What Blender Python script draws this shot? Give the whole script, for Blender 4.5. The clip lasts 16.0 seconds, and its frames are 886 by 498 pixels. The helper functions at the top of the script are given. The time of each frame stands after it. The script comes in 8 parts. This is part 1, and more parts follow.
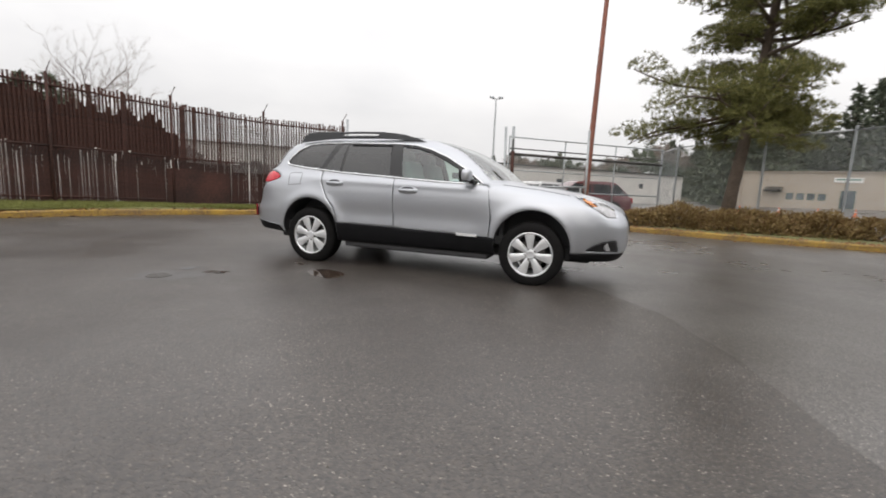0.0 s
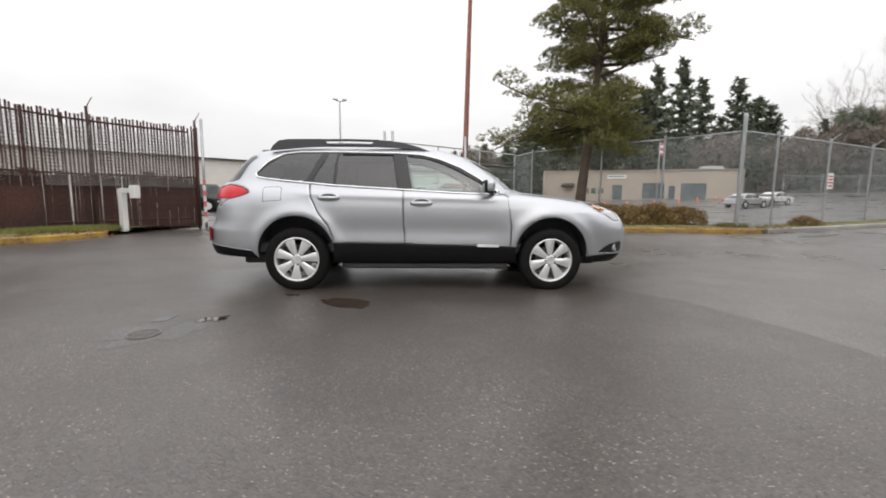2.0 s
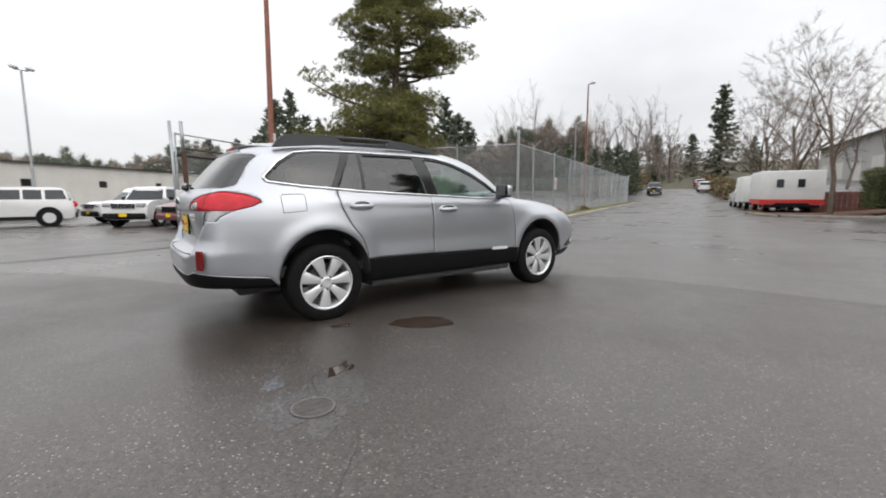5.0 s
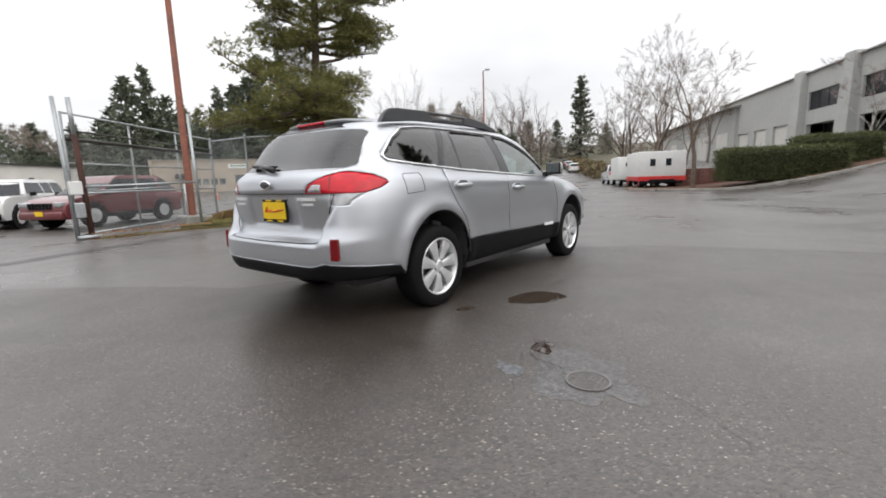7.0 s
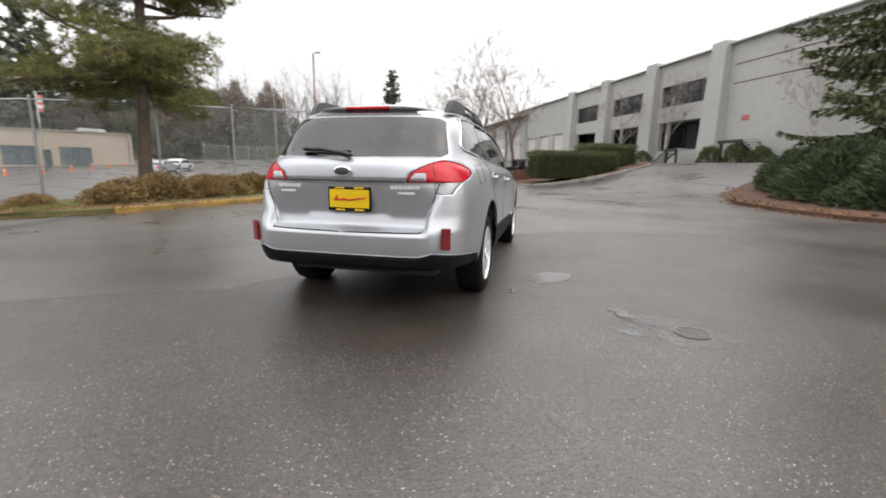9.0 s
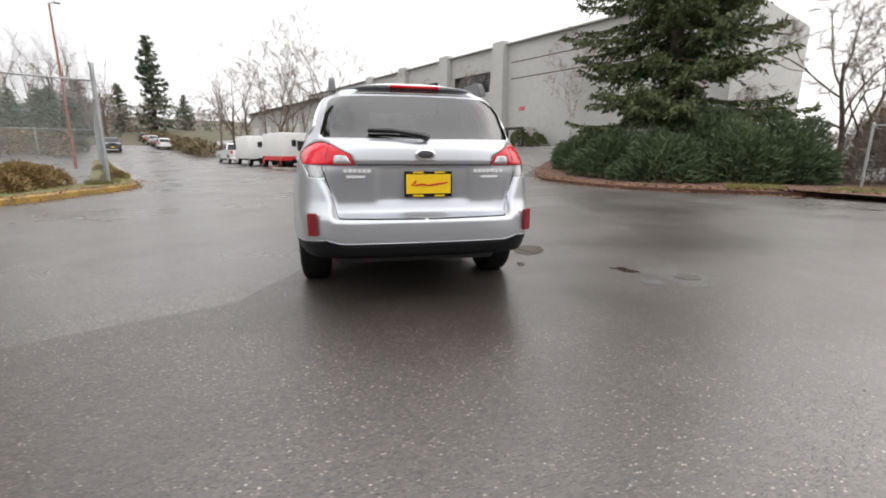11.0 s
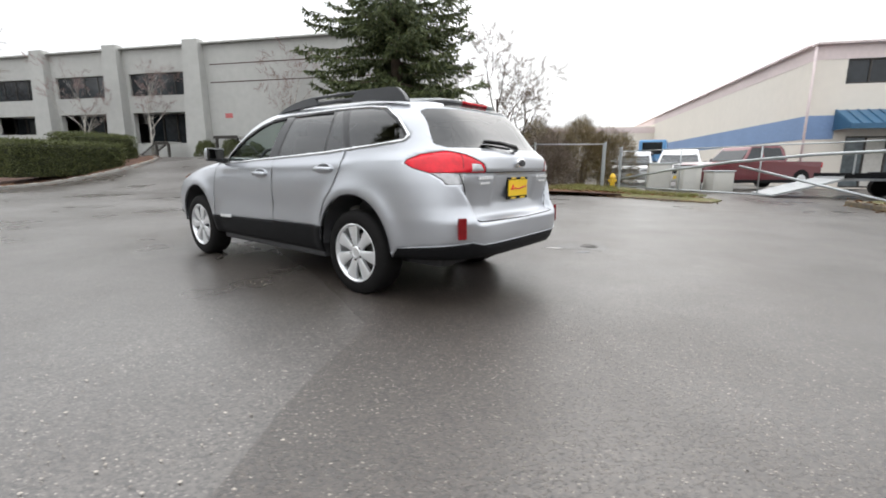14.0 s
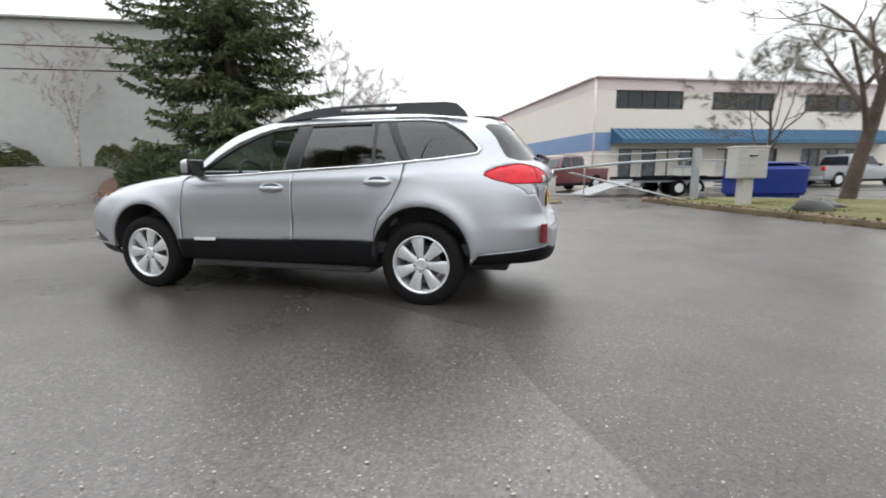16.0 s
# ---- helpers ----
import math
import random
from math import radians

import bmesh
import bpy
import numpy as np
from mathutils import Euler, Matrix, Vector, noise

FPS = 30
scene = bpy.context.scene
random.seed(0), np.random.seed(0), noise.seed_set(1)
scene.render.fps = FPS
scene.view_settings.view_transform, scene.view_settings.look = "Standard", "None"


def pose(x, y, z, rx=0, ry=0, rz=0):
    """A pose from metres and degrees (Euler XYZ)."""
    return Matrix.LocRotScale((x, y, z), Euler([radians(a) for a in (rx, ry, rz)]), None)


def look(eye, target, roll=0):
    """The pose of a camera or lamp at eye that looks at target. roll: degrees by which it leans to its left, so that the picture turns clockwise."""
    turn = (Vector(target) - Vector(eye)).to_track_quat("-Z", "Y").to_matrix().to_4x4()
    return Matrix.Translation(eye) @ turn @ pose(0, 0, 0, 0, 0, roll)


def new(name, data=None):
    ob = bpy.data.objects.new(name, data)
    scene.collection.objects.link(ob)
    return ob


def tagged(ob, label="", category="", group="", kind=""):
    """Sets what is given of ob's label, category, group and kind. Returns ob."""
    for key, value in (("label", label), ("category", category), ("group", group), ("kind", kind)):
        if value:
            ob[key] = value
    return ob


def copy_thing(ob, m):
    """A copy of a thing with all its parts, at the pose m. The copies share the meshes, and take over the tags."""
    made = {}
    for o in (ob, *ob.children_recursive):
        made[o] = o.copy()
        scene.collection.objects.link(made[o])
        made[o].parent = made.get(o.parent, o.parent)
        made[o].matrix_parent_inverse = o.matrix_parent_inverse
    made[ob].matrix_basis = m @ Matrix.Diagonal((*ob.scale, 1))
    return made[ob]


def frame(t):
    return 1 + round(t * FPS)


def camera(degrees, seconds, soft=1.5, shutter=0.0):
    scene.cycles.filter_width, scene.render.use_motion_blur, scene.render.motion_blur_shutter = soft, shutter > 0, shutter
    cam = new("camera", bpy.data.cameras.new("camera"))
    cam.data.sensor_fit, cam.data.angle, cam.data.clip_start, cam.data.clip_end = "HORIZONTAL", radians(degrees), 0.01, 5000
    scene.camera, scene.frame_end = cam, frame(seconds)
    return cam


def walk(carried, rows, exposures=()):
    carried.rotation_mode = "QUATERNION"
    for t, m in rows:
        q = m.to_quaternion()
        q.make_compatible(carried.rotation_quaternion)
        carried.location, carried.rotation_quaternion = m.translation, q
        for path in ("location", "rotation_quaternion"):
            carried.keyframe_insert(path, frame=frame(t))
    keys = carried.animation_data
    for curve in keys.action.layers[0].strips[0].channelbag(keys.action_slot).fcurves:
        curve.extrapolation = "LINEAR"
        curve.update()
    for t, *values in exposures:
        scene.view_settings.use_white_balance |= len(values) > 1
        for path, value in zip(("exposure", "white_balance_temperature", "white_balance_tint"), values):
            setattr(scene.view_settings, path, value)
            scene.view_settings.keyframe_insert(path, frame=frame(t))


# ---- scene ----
cam = camera(90.3, 16.0, soft=1.8, shutter=0.35)
PATH = [
    (0, (2.014, -5.518, 1.01), (1.363, -3.648, 0.729), 2.5),
    (0.5, (1.491, -5.64, 1.014), (1.037, -3.709, 0.756), 1.9),
    (1, (0.966, -5.652, 1.024), (0.651, -3.698, 0.739), 1.1),
    (1.5, (0.456, -5.641, 1.04), (0.3, -3.662, 0.793), 1.8),
    (2, (-0.051, -5.595, 1.052), (0.049, -3.613, 0.802), 0.6),
    (2.5, (-0.546, -5.448, 1.069), (-0.318, -3.473, 0.853), 0.4),
    (3, (-1.053, -5.357, 1.063), (-0.582, -3.427, 0.826), 1.1),
    (3.5, (-1.515, -5.159, 1.08), (-0.943, -3.262, 0.807), -0.8),
    (4, (-1.996, -4.989, 1.096), (-1.203, -3.169, 0.848), -1.1),
    (6.5, (-3.839, -3.481, 1.063), (-2.348, -2.186, 0.749), -0.6),
    (7, (-4.173, -3.12, 1.051), (-2.621, -1.899, 0.737), -1.8),
    (7.5, (-4.47, -2.727, 1.048), (-2.816, -1.645, 0.739), -0.7),
    (8, (-4.745, -2.292, 1.033), (-2.981, -1.416, 0.687), 0.3),
    (8.5, (-4.938, -1.825, 1.039), (-3.104, -1.103, 0.699), 1.3),
    (9, (-5.187, -1.414, 1.081), (-3.276, -0.949, 0.715), 0.8),
    (11.5, (-5.239, 1.005, 1.048), (-3.376, 0.399, 0.65), 1.0),
    (12, (-5.054, 1.459, 1.052), (-3.263, 0.647, 0.687), 1.7),
    (12.5, (-4.906, 1.936, 1.048), (-3.261, 0.859, 0.68), 1.9),
    (13, (-4.652, 2.355, 1.043), (-3.099, 1.154, 0.663), 1.9),
    (13.5, (-4.412, 2.792, 1.041), (-3.066, 1.363, 0.659), 0.7),
    (14, (-4.064, 3.145, 1.026), (-2.842, 1.606, 0.653), 0.1),
    (14.5, (-3.714, 3.46, 1.03), (-2.64, 1.807, 0.695), 0.3),
    (15, (-3.329, 3.757, 1.046), (-2.465, 1.987, 0.702), -0.5),
    (15.5, (-2.885, 3.952, 1.055), (-2.154, 2.123, 0.708), -0.9),
    (16, (-2.445, 4.16, 1.064), (-1.929, 2.258, 0.722), -0.6),
]
# the clip's camera opens up as it turns towards the darker side
EXPOSURES = [(0, 0.42, 6700, 11), (2, 0.52, 6680, 11), (4, 0.49, 6560, 10), (6.5, 0.52, 6500, 10), (7, 0.62, 6550, 10), (7.5, 0.76, 6600, 10), (8, 0.88, 6650, 11), (8.5, 0.86, 6680, 11), (9, 0.80, 6680, 11), (12, 0.93, 6640, 11), (13.5, 0.88, 6550, 10), (14, 0.90, 6450, 9), (16, 0.80, 6400, 8)]
walk(cam, [(t, look(eye, target, roll)) for t, eye, target, roll in PATH], EXPOSURES)

# ---- daylight: an even, wet, overcast winter sky ----
SUN_ELEV, SUN_ROT = 40.0, 165.0
world = bpy.data.worlds.new("overcast_sky")
scene.world = world
world.use_nodes = True
wn, wl = world.node_tree.nodes, world.node_tree.links
wn.clear()
w_out = wn.new("ShaderNodeOutputWorld")
w_bg = wn.new("ShaderNodeBackground")
w_sky = wn.new("ShaderNodeTexSky")
w_sky.sky_type = 'NISHITA'
w_sky.sun_disc = False
w_sky.sun_elevation = radians(SUN_ELEV)
w_sky.sun_rotation = radians(SUN_ROT)
w_sky.air_density, w_sky.dust_density, w_sky.ozone_density = 1.2, 4.0, 1.0
w_gain = wn.new("ShaderNodeVectorMath")
w_gain.operation = 'SCALE'
w_gain.inputs["Scale"].default_value = 0.10
w_hsv = wn.new("ShaderNodeHueSaturation")
w_hsv.inputs["Saturation"].default_value = 0.35
w_tc = wn.new("ShaderNodeTexCoord")
w_map = wn.new("ShaderNodeMapping")
w_map.inputs["Scale"].default_value = (1.0, 1.0, 2.6)
w_noise = wn.new("ShaderNodeTexNoise")
w_noise.inputs["Scale"].default_value = 1.7
w_noise.inputs["Detail"].default_value = 5.0
w_ramp = wn.new("ShaderNodeValToRGB")
w_ramp.color_ramp.elements[0].position = 0.30
w_ramp.color_ramp.elements[0].color = (0.71, 0.725, 0.755, 1)
w_ramp.color_ramp.elements[1].position = 0.68
w_ramp.color_ramp.elements[1].color = (0.96, 0.965, 0.98, 1)
w_mix = wn.new("ShaderNodeMix")
w_mix.data_type = 'RGBA'
w_mix.inputs["Factor"].default_value = 0.86
wl.new(w_tc.outputs["Generated"], w_map.inputs["Vector"])
wl.new(w_map.outputs["Vector"], w_noise.inputs["Vector"])
wl.new(w_noise.outputs["Fac"], w_ramp.inputs["Fac"])
wl.new(w_sky.outputs["Color"], w_gain.inputs[0])
wl.new(w_gain.outputs["Vector"], w_hsv.inputs["Color"])
wl.new(w_hsv.outputs["Color"], w_mix.inputs["A"])
wl.new(w_ramp.outputs["Color"], w_mix.inputs["B"])
# an overcast sky is brighter overhead than at the horizon
w_sep = wn.new("ShaderNodeSeparateXYZ")
wl.new(w_tc.outputs["Generated"], w_sep.inputs["Vector"])
w_grad = wn.new("ShaderNodeMapRange")
w_grad.inputs["From Min"].default_value, w_grad.inputs["From Max"].default_value = 0.15, 1.0
w_grad.inputs["To Min"].default_value, w_grad.inputs["To Max"].default_value = 0.80, 1.72
wl.new(w_sep.outputs["Z"], w_grad.inputs["Value"])
w_lift = wn.new("ShaderNodeVectorMath")
w_lift.operation = 'SCALE'
wl.new(w_mix.outputs["Result"], w_lift.inputs[0])
wl.new(w_grad.outputs["Result"], w_lift.inputs["Scale"])
wl.new(w_lift.outputs["Vector"], w_bg.inputs["Color"])
w_bg.inputs["Strength"].default_value = 1.0
wl.new(w_bg.outputs["Background"], w_out.inputs["Surface"])

sun = new("sun", bpy.data.lights.new("sun", 'SUN'))
sun.data.energy = 0.5
sun.data.angle = radians(130)
sun.data.color = (1.0, 0.97, 0.93)
sun.matrix_world = look((0, 0, 50), (-30 * math.sin(radians(SUN_ROT)), -30 * math.cos(radians(SUN_ROT)), 50 - 30 * math.tan(radians(SUN_ELEV))))
scene.view_settings.exposure = 0.0

# ---- materials ----
def material(name, color, rough=0.6, metal=0.0, vary=0.12, scale=6.0, fine=60.0, bump=0.0, coat=0.0, spec=0.5, tint=None, stain=0.0):
    """A painted or natural surface: two scales of colour variation, fine relief, optional coat, and a second stain colour."""
    m = bpy.data.materials.new(name)
    m.use_nodes = True
    nt = m.node_tree
    b = nt.nodes["Principled BSDF"]
    b.inputs["Roughness"].default_value = rough
    b.inputs["Metallic"].default_value = metal
    b.inputs["Specular IOR Level"].default_value = spec
    b.inputs["Coat Weight"].default_value = coat
    b.inputs["Coat Roughness"].default_value = 0.03
    tc = nt.nodes.new("ShaderNodeTexCoord")
    n1 = nt.nodes.new("ShaderNodeTexNoise")
    n1.inputs["Scale"].default_value = scale
    n1.inputs["Detail"].default_value = 4.0
    n2 = nt.nodes.new("ShaderNodeTexNoise")
    n2.inputs["Scale"].default_value = fine
    n2.inputs["Detail"].default_value = 3.0
    for n in (n1, n2):
        nt.links.new(tc.outputs["Object"], n.inputs["Vector"])
    add = nt.nodes.new("ShaderNodeMath")
    add.operation = 'ADD'
    nt.links.new(n1.outputs["Fac"], add.inputs[0])
    nt.links.new(n2.outputs["Fac"], add.inputs[1])
    rmp = nt.nodes.new("ShaderNodeMapRange")
    rmp.inputs["From Min"].default_value = 0.7
    rmp.inputs["From Max"].default_value = 1.3
    nt.links.new(add.outputs[0], rmp.inputs["Value"])
    mix = nt.nodes.new("ShaderNodeMix")
    mix.data_type = 'RGBA'
    lo = tint if tint else tuple(c * (1 - vary) for c in color)
    mix.inputs["A"].default_value = (*lo, 1)
    mix.inputs["B"].default_value = (*(min(1, c * (1 + vary)) for c in color), 1)
    nt.links.new(rmp.outputs["Result"], mix.inputs["Factor"])
    out = mix.outputs["Result"]
    oi = nt.nodes.new("ShaderNodeObjectInfo")
    rv = nt.nodes.new("ShaderNodeMapRange")
    rv.inputs["To Min"].default_value, rv.inputs["To Max"].default_value = 1 - vary * 0.6, 1 + vary * 0.6
    nt.links.new(oi.outputs["Random"], rv.inputs["Value"])
    hs = nt.nodes.new("ShaderNodeHueSaturation")
    nt.links.new(rv.outputs["Result"], hs.inputs["Value"])
    nt.links.new(out, hs.inputs["Color"])
    nt.links.new(hs.outputs["Color"], b.inputs["Base Color"])
    if bump:
        bp = nt.nodes.new("ShaderNodeBump")
        bp.inputs["Strength"].default_value = min(1.0, bump)
        bp.inputs["Distance"].default_value = 0.01
        nt.links.new(n2.outputs["Fac"], bp.inputs["Height"])
        nt.links.new(bp.outputs["Normal"], b.inputs["Normal"])
    return m


def glass(name, color, rough=0.0, gloss=0.1):
    """A tinted pane: clear film of glass with a Fresnel gloss."""
    m = bpy.data.materials.new(name)
    m.use_nodes = True
    nt = m.node_tree
    nt.nodes.clear()
    o = nt.nodes.new("ShaderNodeOutputMaterial")
    tr = nt.nodes.new("ShaderNodeBsdfTransparent")
    tr.inputs["Color"].default_value = (*color, 1)
    gl = nt.nodes.new("ShaderNodeBsdfGlossy")
    gl.inputs["Roughness"].default_value = rough
    # gloss rises towards grazing view, alike from both sides of the pane
    lw = nt.nodes.new("ShaderNodeLayerWeight")
    lw.inputs["Blend"].default_value = 0.5
    pw = nt.nodes.new("ShaderNodeMath")
    pw.operation = 'POWER'
    pw.inputs[1].default_value = 4.0
    nt.links.new(lw.outputs["Facing"], pw.inputs[0])
    fr = nt.nodes.new("ShaderNodeMapRange")
    fr.inputs["To Min"].default_value = gloss
    nt.links.new(pw.outputs[0], fr.inputs["Value"])
    mx = nt.nodes.new("ShaderNodeMixShader")
    nt.links.new(fr.outputs["Result"], mx.inputs["Fac"])
    nt.links.new(tr.outputs["BSDF"], mx.inputs[1])
    nt.links.new(gl.outputs["BSDF"], mx.inputs[2])
    nt.links.new(mx.outputs["Shader"], o.inputs["Surface"])
    return m


def asphalt(name, base, stone, rough_lo, rough_hi, bump, speck=0.66, grain=60.0):
    """Wet asphalt: dark binder, pale chippings, damp film that pools in patches."""
    m = bpy.data.materials.new(name)
    m.use_nodes = True
    nt = m.node_tree
    N, L = nt.nodes, nt.links
    b = N["Principled BSDF"]
    tc = N.new("ShaderNodeTexCoord")
    def noise_(scale, detail=4.0, rough=0.55):
        n = N.new("ShaderNodeTexNoise")
        n.inputs["Scale"].default_value, n.inputs["Detail"].default_value, n.inputs["Roughness"].default_value = scale, detail, rough
        L.new(tc.outputs["Object"], n.inputs["Vector"])
        return n
    def ramp(src, a, z, ca, cz):
        r = N.new("ShaderNodeMapRange")
        r.inputs["From Min"].default_value, r.inputs["From Max"].default_value = a, z
        r.inputs["To Min"].default_value, r.inputs["To Max"].default_value = ca, cz
        L.new(src, r.inputs["Value"])
        return r.outputs["Result"]
    big, mid, wet = noise_(0.16, 3), noise_(1.1, 5, 0.65), noise_(0.33, 4, 0.6)
    vor = N.new("ShaderNodeTexVoronoi")
    vor.inputs["Scale"].default_value = grain
    vor.inputs["Randomness"].default_value = 1.0
    # ragged grains: the cells are pushed about by a fine noise
    jig = noise_(grain * 0.9, 2)
    jv = N.new("ShaderNodeVectorMath")
    jv.operation = 'MULTIPLY_ADD'
    jv.inputs[1].default_value = (0.6 / grain,) * 3
    L.new(jig.outputs["Color"], jv.inputs[0])
    L.new(tc.outputs["Object"], jv.inputs[2])
    L.new(jv.outputs["Vector"], vor.inputs["Vector"])
    sep = N.new("ShaderNodeSeparateColor")
    L.new(vor.outputs["Color"], sep.inputs["Color"])
    # binder colour
    cm = N.new("ShaderNodeMix")
    cm.data_type = 'RGBA'
    cm.inputs["A"].default_value = (base[0] * 0.76, base[1] * 0.72, base[2] * 0.68, 1)
    cm.inputs["B"].default_value = (*(c * 1.24 for c in base), 1)
    sm = N.new("ShaderNodeMath")
    sm.operation = 'ADD'
    L.new(big.outputs["Fac"], sm.inputs[0])
    L.new(mid.outputs["Fac"], sm.inputs[1])
    L.new(ramp(sm.outputs[0], 0.7, 1.3, 0, 1), cm.inputs["Factor"])
    # each chipping a little different, a few pale ones
    ch = N.new("ShaderNodeMix")
    ch.data_type = 'RGBA'
    L.new(cm.outputs["Result"], ch.inputs["A"])
    ch.inputs["B"].default_value = (*stone, 1)
    pick = ramp(sep.outputs["Red"], speck, 1.0, 0.0, 1.0)
    near = ramp(vor.outputs["Distance"], 0.25, 0.45, 1.0, 0.0)
    pm = N.new("ShaderNodeMath")
    pm.operation = 'MULTIPLY'
    L.new(pick, pm.inputs[0])
    L.new(near, pm.inputs[1])
    pc = N.new("ShaderNodeMath")
    pc.operation = 'MULTIPLY'
    L.new(pm.outputs[0], pc.inputs[0])
    L.new(ramp(mid.outputs["Fac"], 0.40, 0.60, 0.35, 1.0), pc.inputs[1])
    L.new(pc.outputs[0], ch.inputs["Factor"])
    vv = N.new("ShaderNodeHueSaturation")
    L.new(ch.outputs["Result"], vv.inputs["Color"])
    L.new(ramp(sep.outputs["Green"], 0, 1, 0.42, 1.6), vv.inputs["Value"])
    L.new(vv.outputs["Color"], b.inputs["Base Color"])
    L.new(ramp(wet.outputs["Fac"], 0.35, 0.65, rough_lo, rough_hi), b.inputs["Roughness"])
    b.inputs["Specular IOR Level"].default_value = 1.0
    hm = N.new("ShaderNodeMath")
    hm.operation = 'MULTIPLY_ADD'
    L.new(near, hm.inputs[0])
    L.new(sep.outputs["Blue"], hm.inputs[1])
    L.new(mid.outputs["Fac"], hm.inputs[2])
    bp = N.new("ShaderNodeBump")
    bp.inputs["Distance"].default_value = 0.006
    L.new(ramp(wet.outputs["Fac"], 0.35, 0.65, bump * 0.5, bump), bp.inputs["Strength"])
    L.new(hm.outputs[0], bp.inputs["Height"])
    L.new(bp.outputs["Normal"], b.inputs["Normal"])
    return m


def leafy(name, dark, light, rough=0.6):
    """Foliage: colour by leaf clump, a little light through."""
    m = bpy.data.materials.new(name)
    m.use_nodes = True
    nt = m.node_tree
    b = nt.nodes["Principled BSDF"]
    geo = nt.nodes.new("ShaderNodeNewGeometry")
    mx = nt.nodes.new("ShaderNodeMix")
    mx.data_type = 'RGBA'
    mx.inputs["A"].default_value = (*dark, 1)
    mx.inputs["B"].default_value = (*light, 1)
    nt.links.new(geo.outputs["Random Per Island"], mx.inputs["Factor"])
    nt.links.new(mx.outputs["Result"], b.inputs["Base Color"])
    b.inputs["Roughness"].default_value = rough
    b.inputs["Specular IOR Level"].default_value = 0.3
    return m


M = {
    "lot": asphalt("worn_wet_asphalt", (0.041, 0.0335, 0.0278), (0.36, 0.32, 0.275), 0.28, 0.50, 0.62, 0.74, 84.0),
    "road": asphalt("smooth_wet_asphalt", (0.066, 0.059, 0.053), (0.34, 0.31, 0.275), 0.24, 0.42, 0.34, 0.72, 84.0),
    "earth": material("winter_earth", (0.075, 0.075, 0.035), 0.9, tint=(0.06, 0.045, 0.03), scale=0.5, fine=9),
    "turf": material("wet_grass_soil", (0.16, 0.165, 0.055), 0.9, tint=(0.10, 0.080, 0.035), scale=1.5, fine=30, bump=0.8),
    "mulch": material("bark_mulch", (0.10, 0.05, 0.032), 0.9, vary=0.4, scale=3, fine=45, bump=1.0),
    "kerb_yellow": material("worn_yellow_kerb", (0.42, 0.26, 0.035), 0.6, tint=(0.16, 0.10, 0.05), scale=2.5, fine=25, bump=0.5),
    "kerb": material("wet_concrete_kerb", (0.28, 0.27, 0.25), 0.6, vary=0.25, scale=2.0, fine=25, bump=0.5),
    "kerb_old": material("worn_dark_kerb", (0.21, 0.15, 0.065), 0.6, tint=(0.060, 0.052, 0.045), scale=1.2, fine=14, bump=0.6),
    "concrete": material("grey_concrete", (0.43, 0.43, 0.41), 0.75, vary=0.07, scale=0.22, fine=2.2, bump=0.06),
    "cream": material("cream_wall", (0.76, 0.71, 0.635), 0.7, vary=0.03, scale=0.25, fine=2.5, bump=0.03),
    "pink": material("faded_pink_band", (0.68, 0.58, 0.57), 0.7, vary=0.06, scale=0.4, fine=7),
    "blueband": material("faded_blue_band", (0.20, 0.30, 0.49), 0.7, vary=0.08, scale=0.4, fine=7),
    "tan": material("tan_wall", (0.42, 0.36, 0.29), 0.75, vary=0.08, scale=0.4, fine=7, bump=0.1),
    "whitewall": material("pale_block_wall", (0.62, 0.60, 0.56), 0.8, vary=0.10, scale=0.6, fine=9, bump=0.2),
    "darkglass": material("dark_window_glass", (0.02, 0.024, 0.028), 0.06, vary=0.3, scale=0.8, fine=3),
    "frame_dark": material("dark_bronze_frame", (0.05, 0.045, 0.04), 0.4, metal=0.3),
    "rust": material("rusted_steel", (0.080, 0.031, 0.022), 0.85, tint=(0.022, 0.013, 0.011), scale=1.1, fine=24, bump=0.6),
    "rust_orange": material("orange_primer_pole", (0.30, 0.100, 0.062), 0.6, tint=(0.16, 0.072, 0.055), scale=1.4, fine=20, bump=0.3),
    "galv": material("galvanised_steel", (0.42, 0.44, 0.45), 0.42, metal=0.7, vary=0.18, scale=4, fine=40),
    "bark": material("grey_brown_bark", (0.11, 0.082, 0.062), 0.9, vary=0.35, scale=3, fine=22, bump=1.0),
    "twig": material("bare_twigs", (0.16, 0.125, 0.11), 0.9, vary=0.3, scale=2, fine=12),
}

# ---- building tools ----
U = Vector((0.905, 0.425, 0)).normalized()      # along the street
V = Vector((0.425, -0.905, 0)).normalized()     # across it
U_DEG = math.degrees(math.atan2(U.y, U.x))


def smooth(a):
    a = max(0.0, min(1.0, a))
    return a * a * (3 - 2 * a)


def h(x, y):
    """Height of the ground."""
    su = (x - 33) * U.x + (y + 13.1) * U.y
    sn = -(x - 33) * V.x - (y + 13.1) * V.y
    bank = 1.55 * smooth((16.5 - sn) / 11.5) * smooth((su + 23) / 11)
    s = su - 18
    street = 0.0
    if s > 0:
        street = 0.062 * s * s / (s + 25)
    d = -(x - 9.4) * V.x - (y - 7.1) * V.y
    dip = -0.15 * smooth((d - 3) / 5) - 0.15 * smooth((d - 10) / 30)
    return bank + street + dip * smooth((40 - su) / 30)


def thing(name, label="", category="", group="", kind="", at=None):
    e = new(name)
    e.empty_display_size = 0.1
    if at is not None:
        e.matrix_world = at if isinstance(at, Matrix) else Matrix.Translation(at)
    return tagged(e, label, category, group, kind)


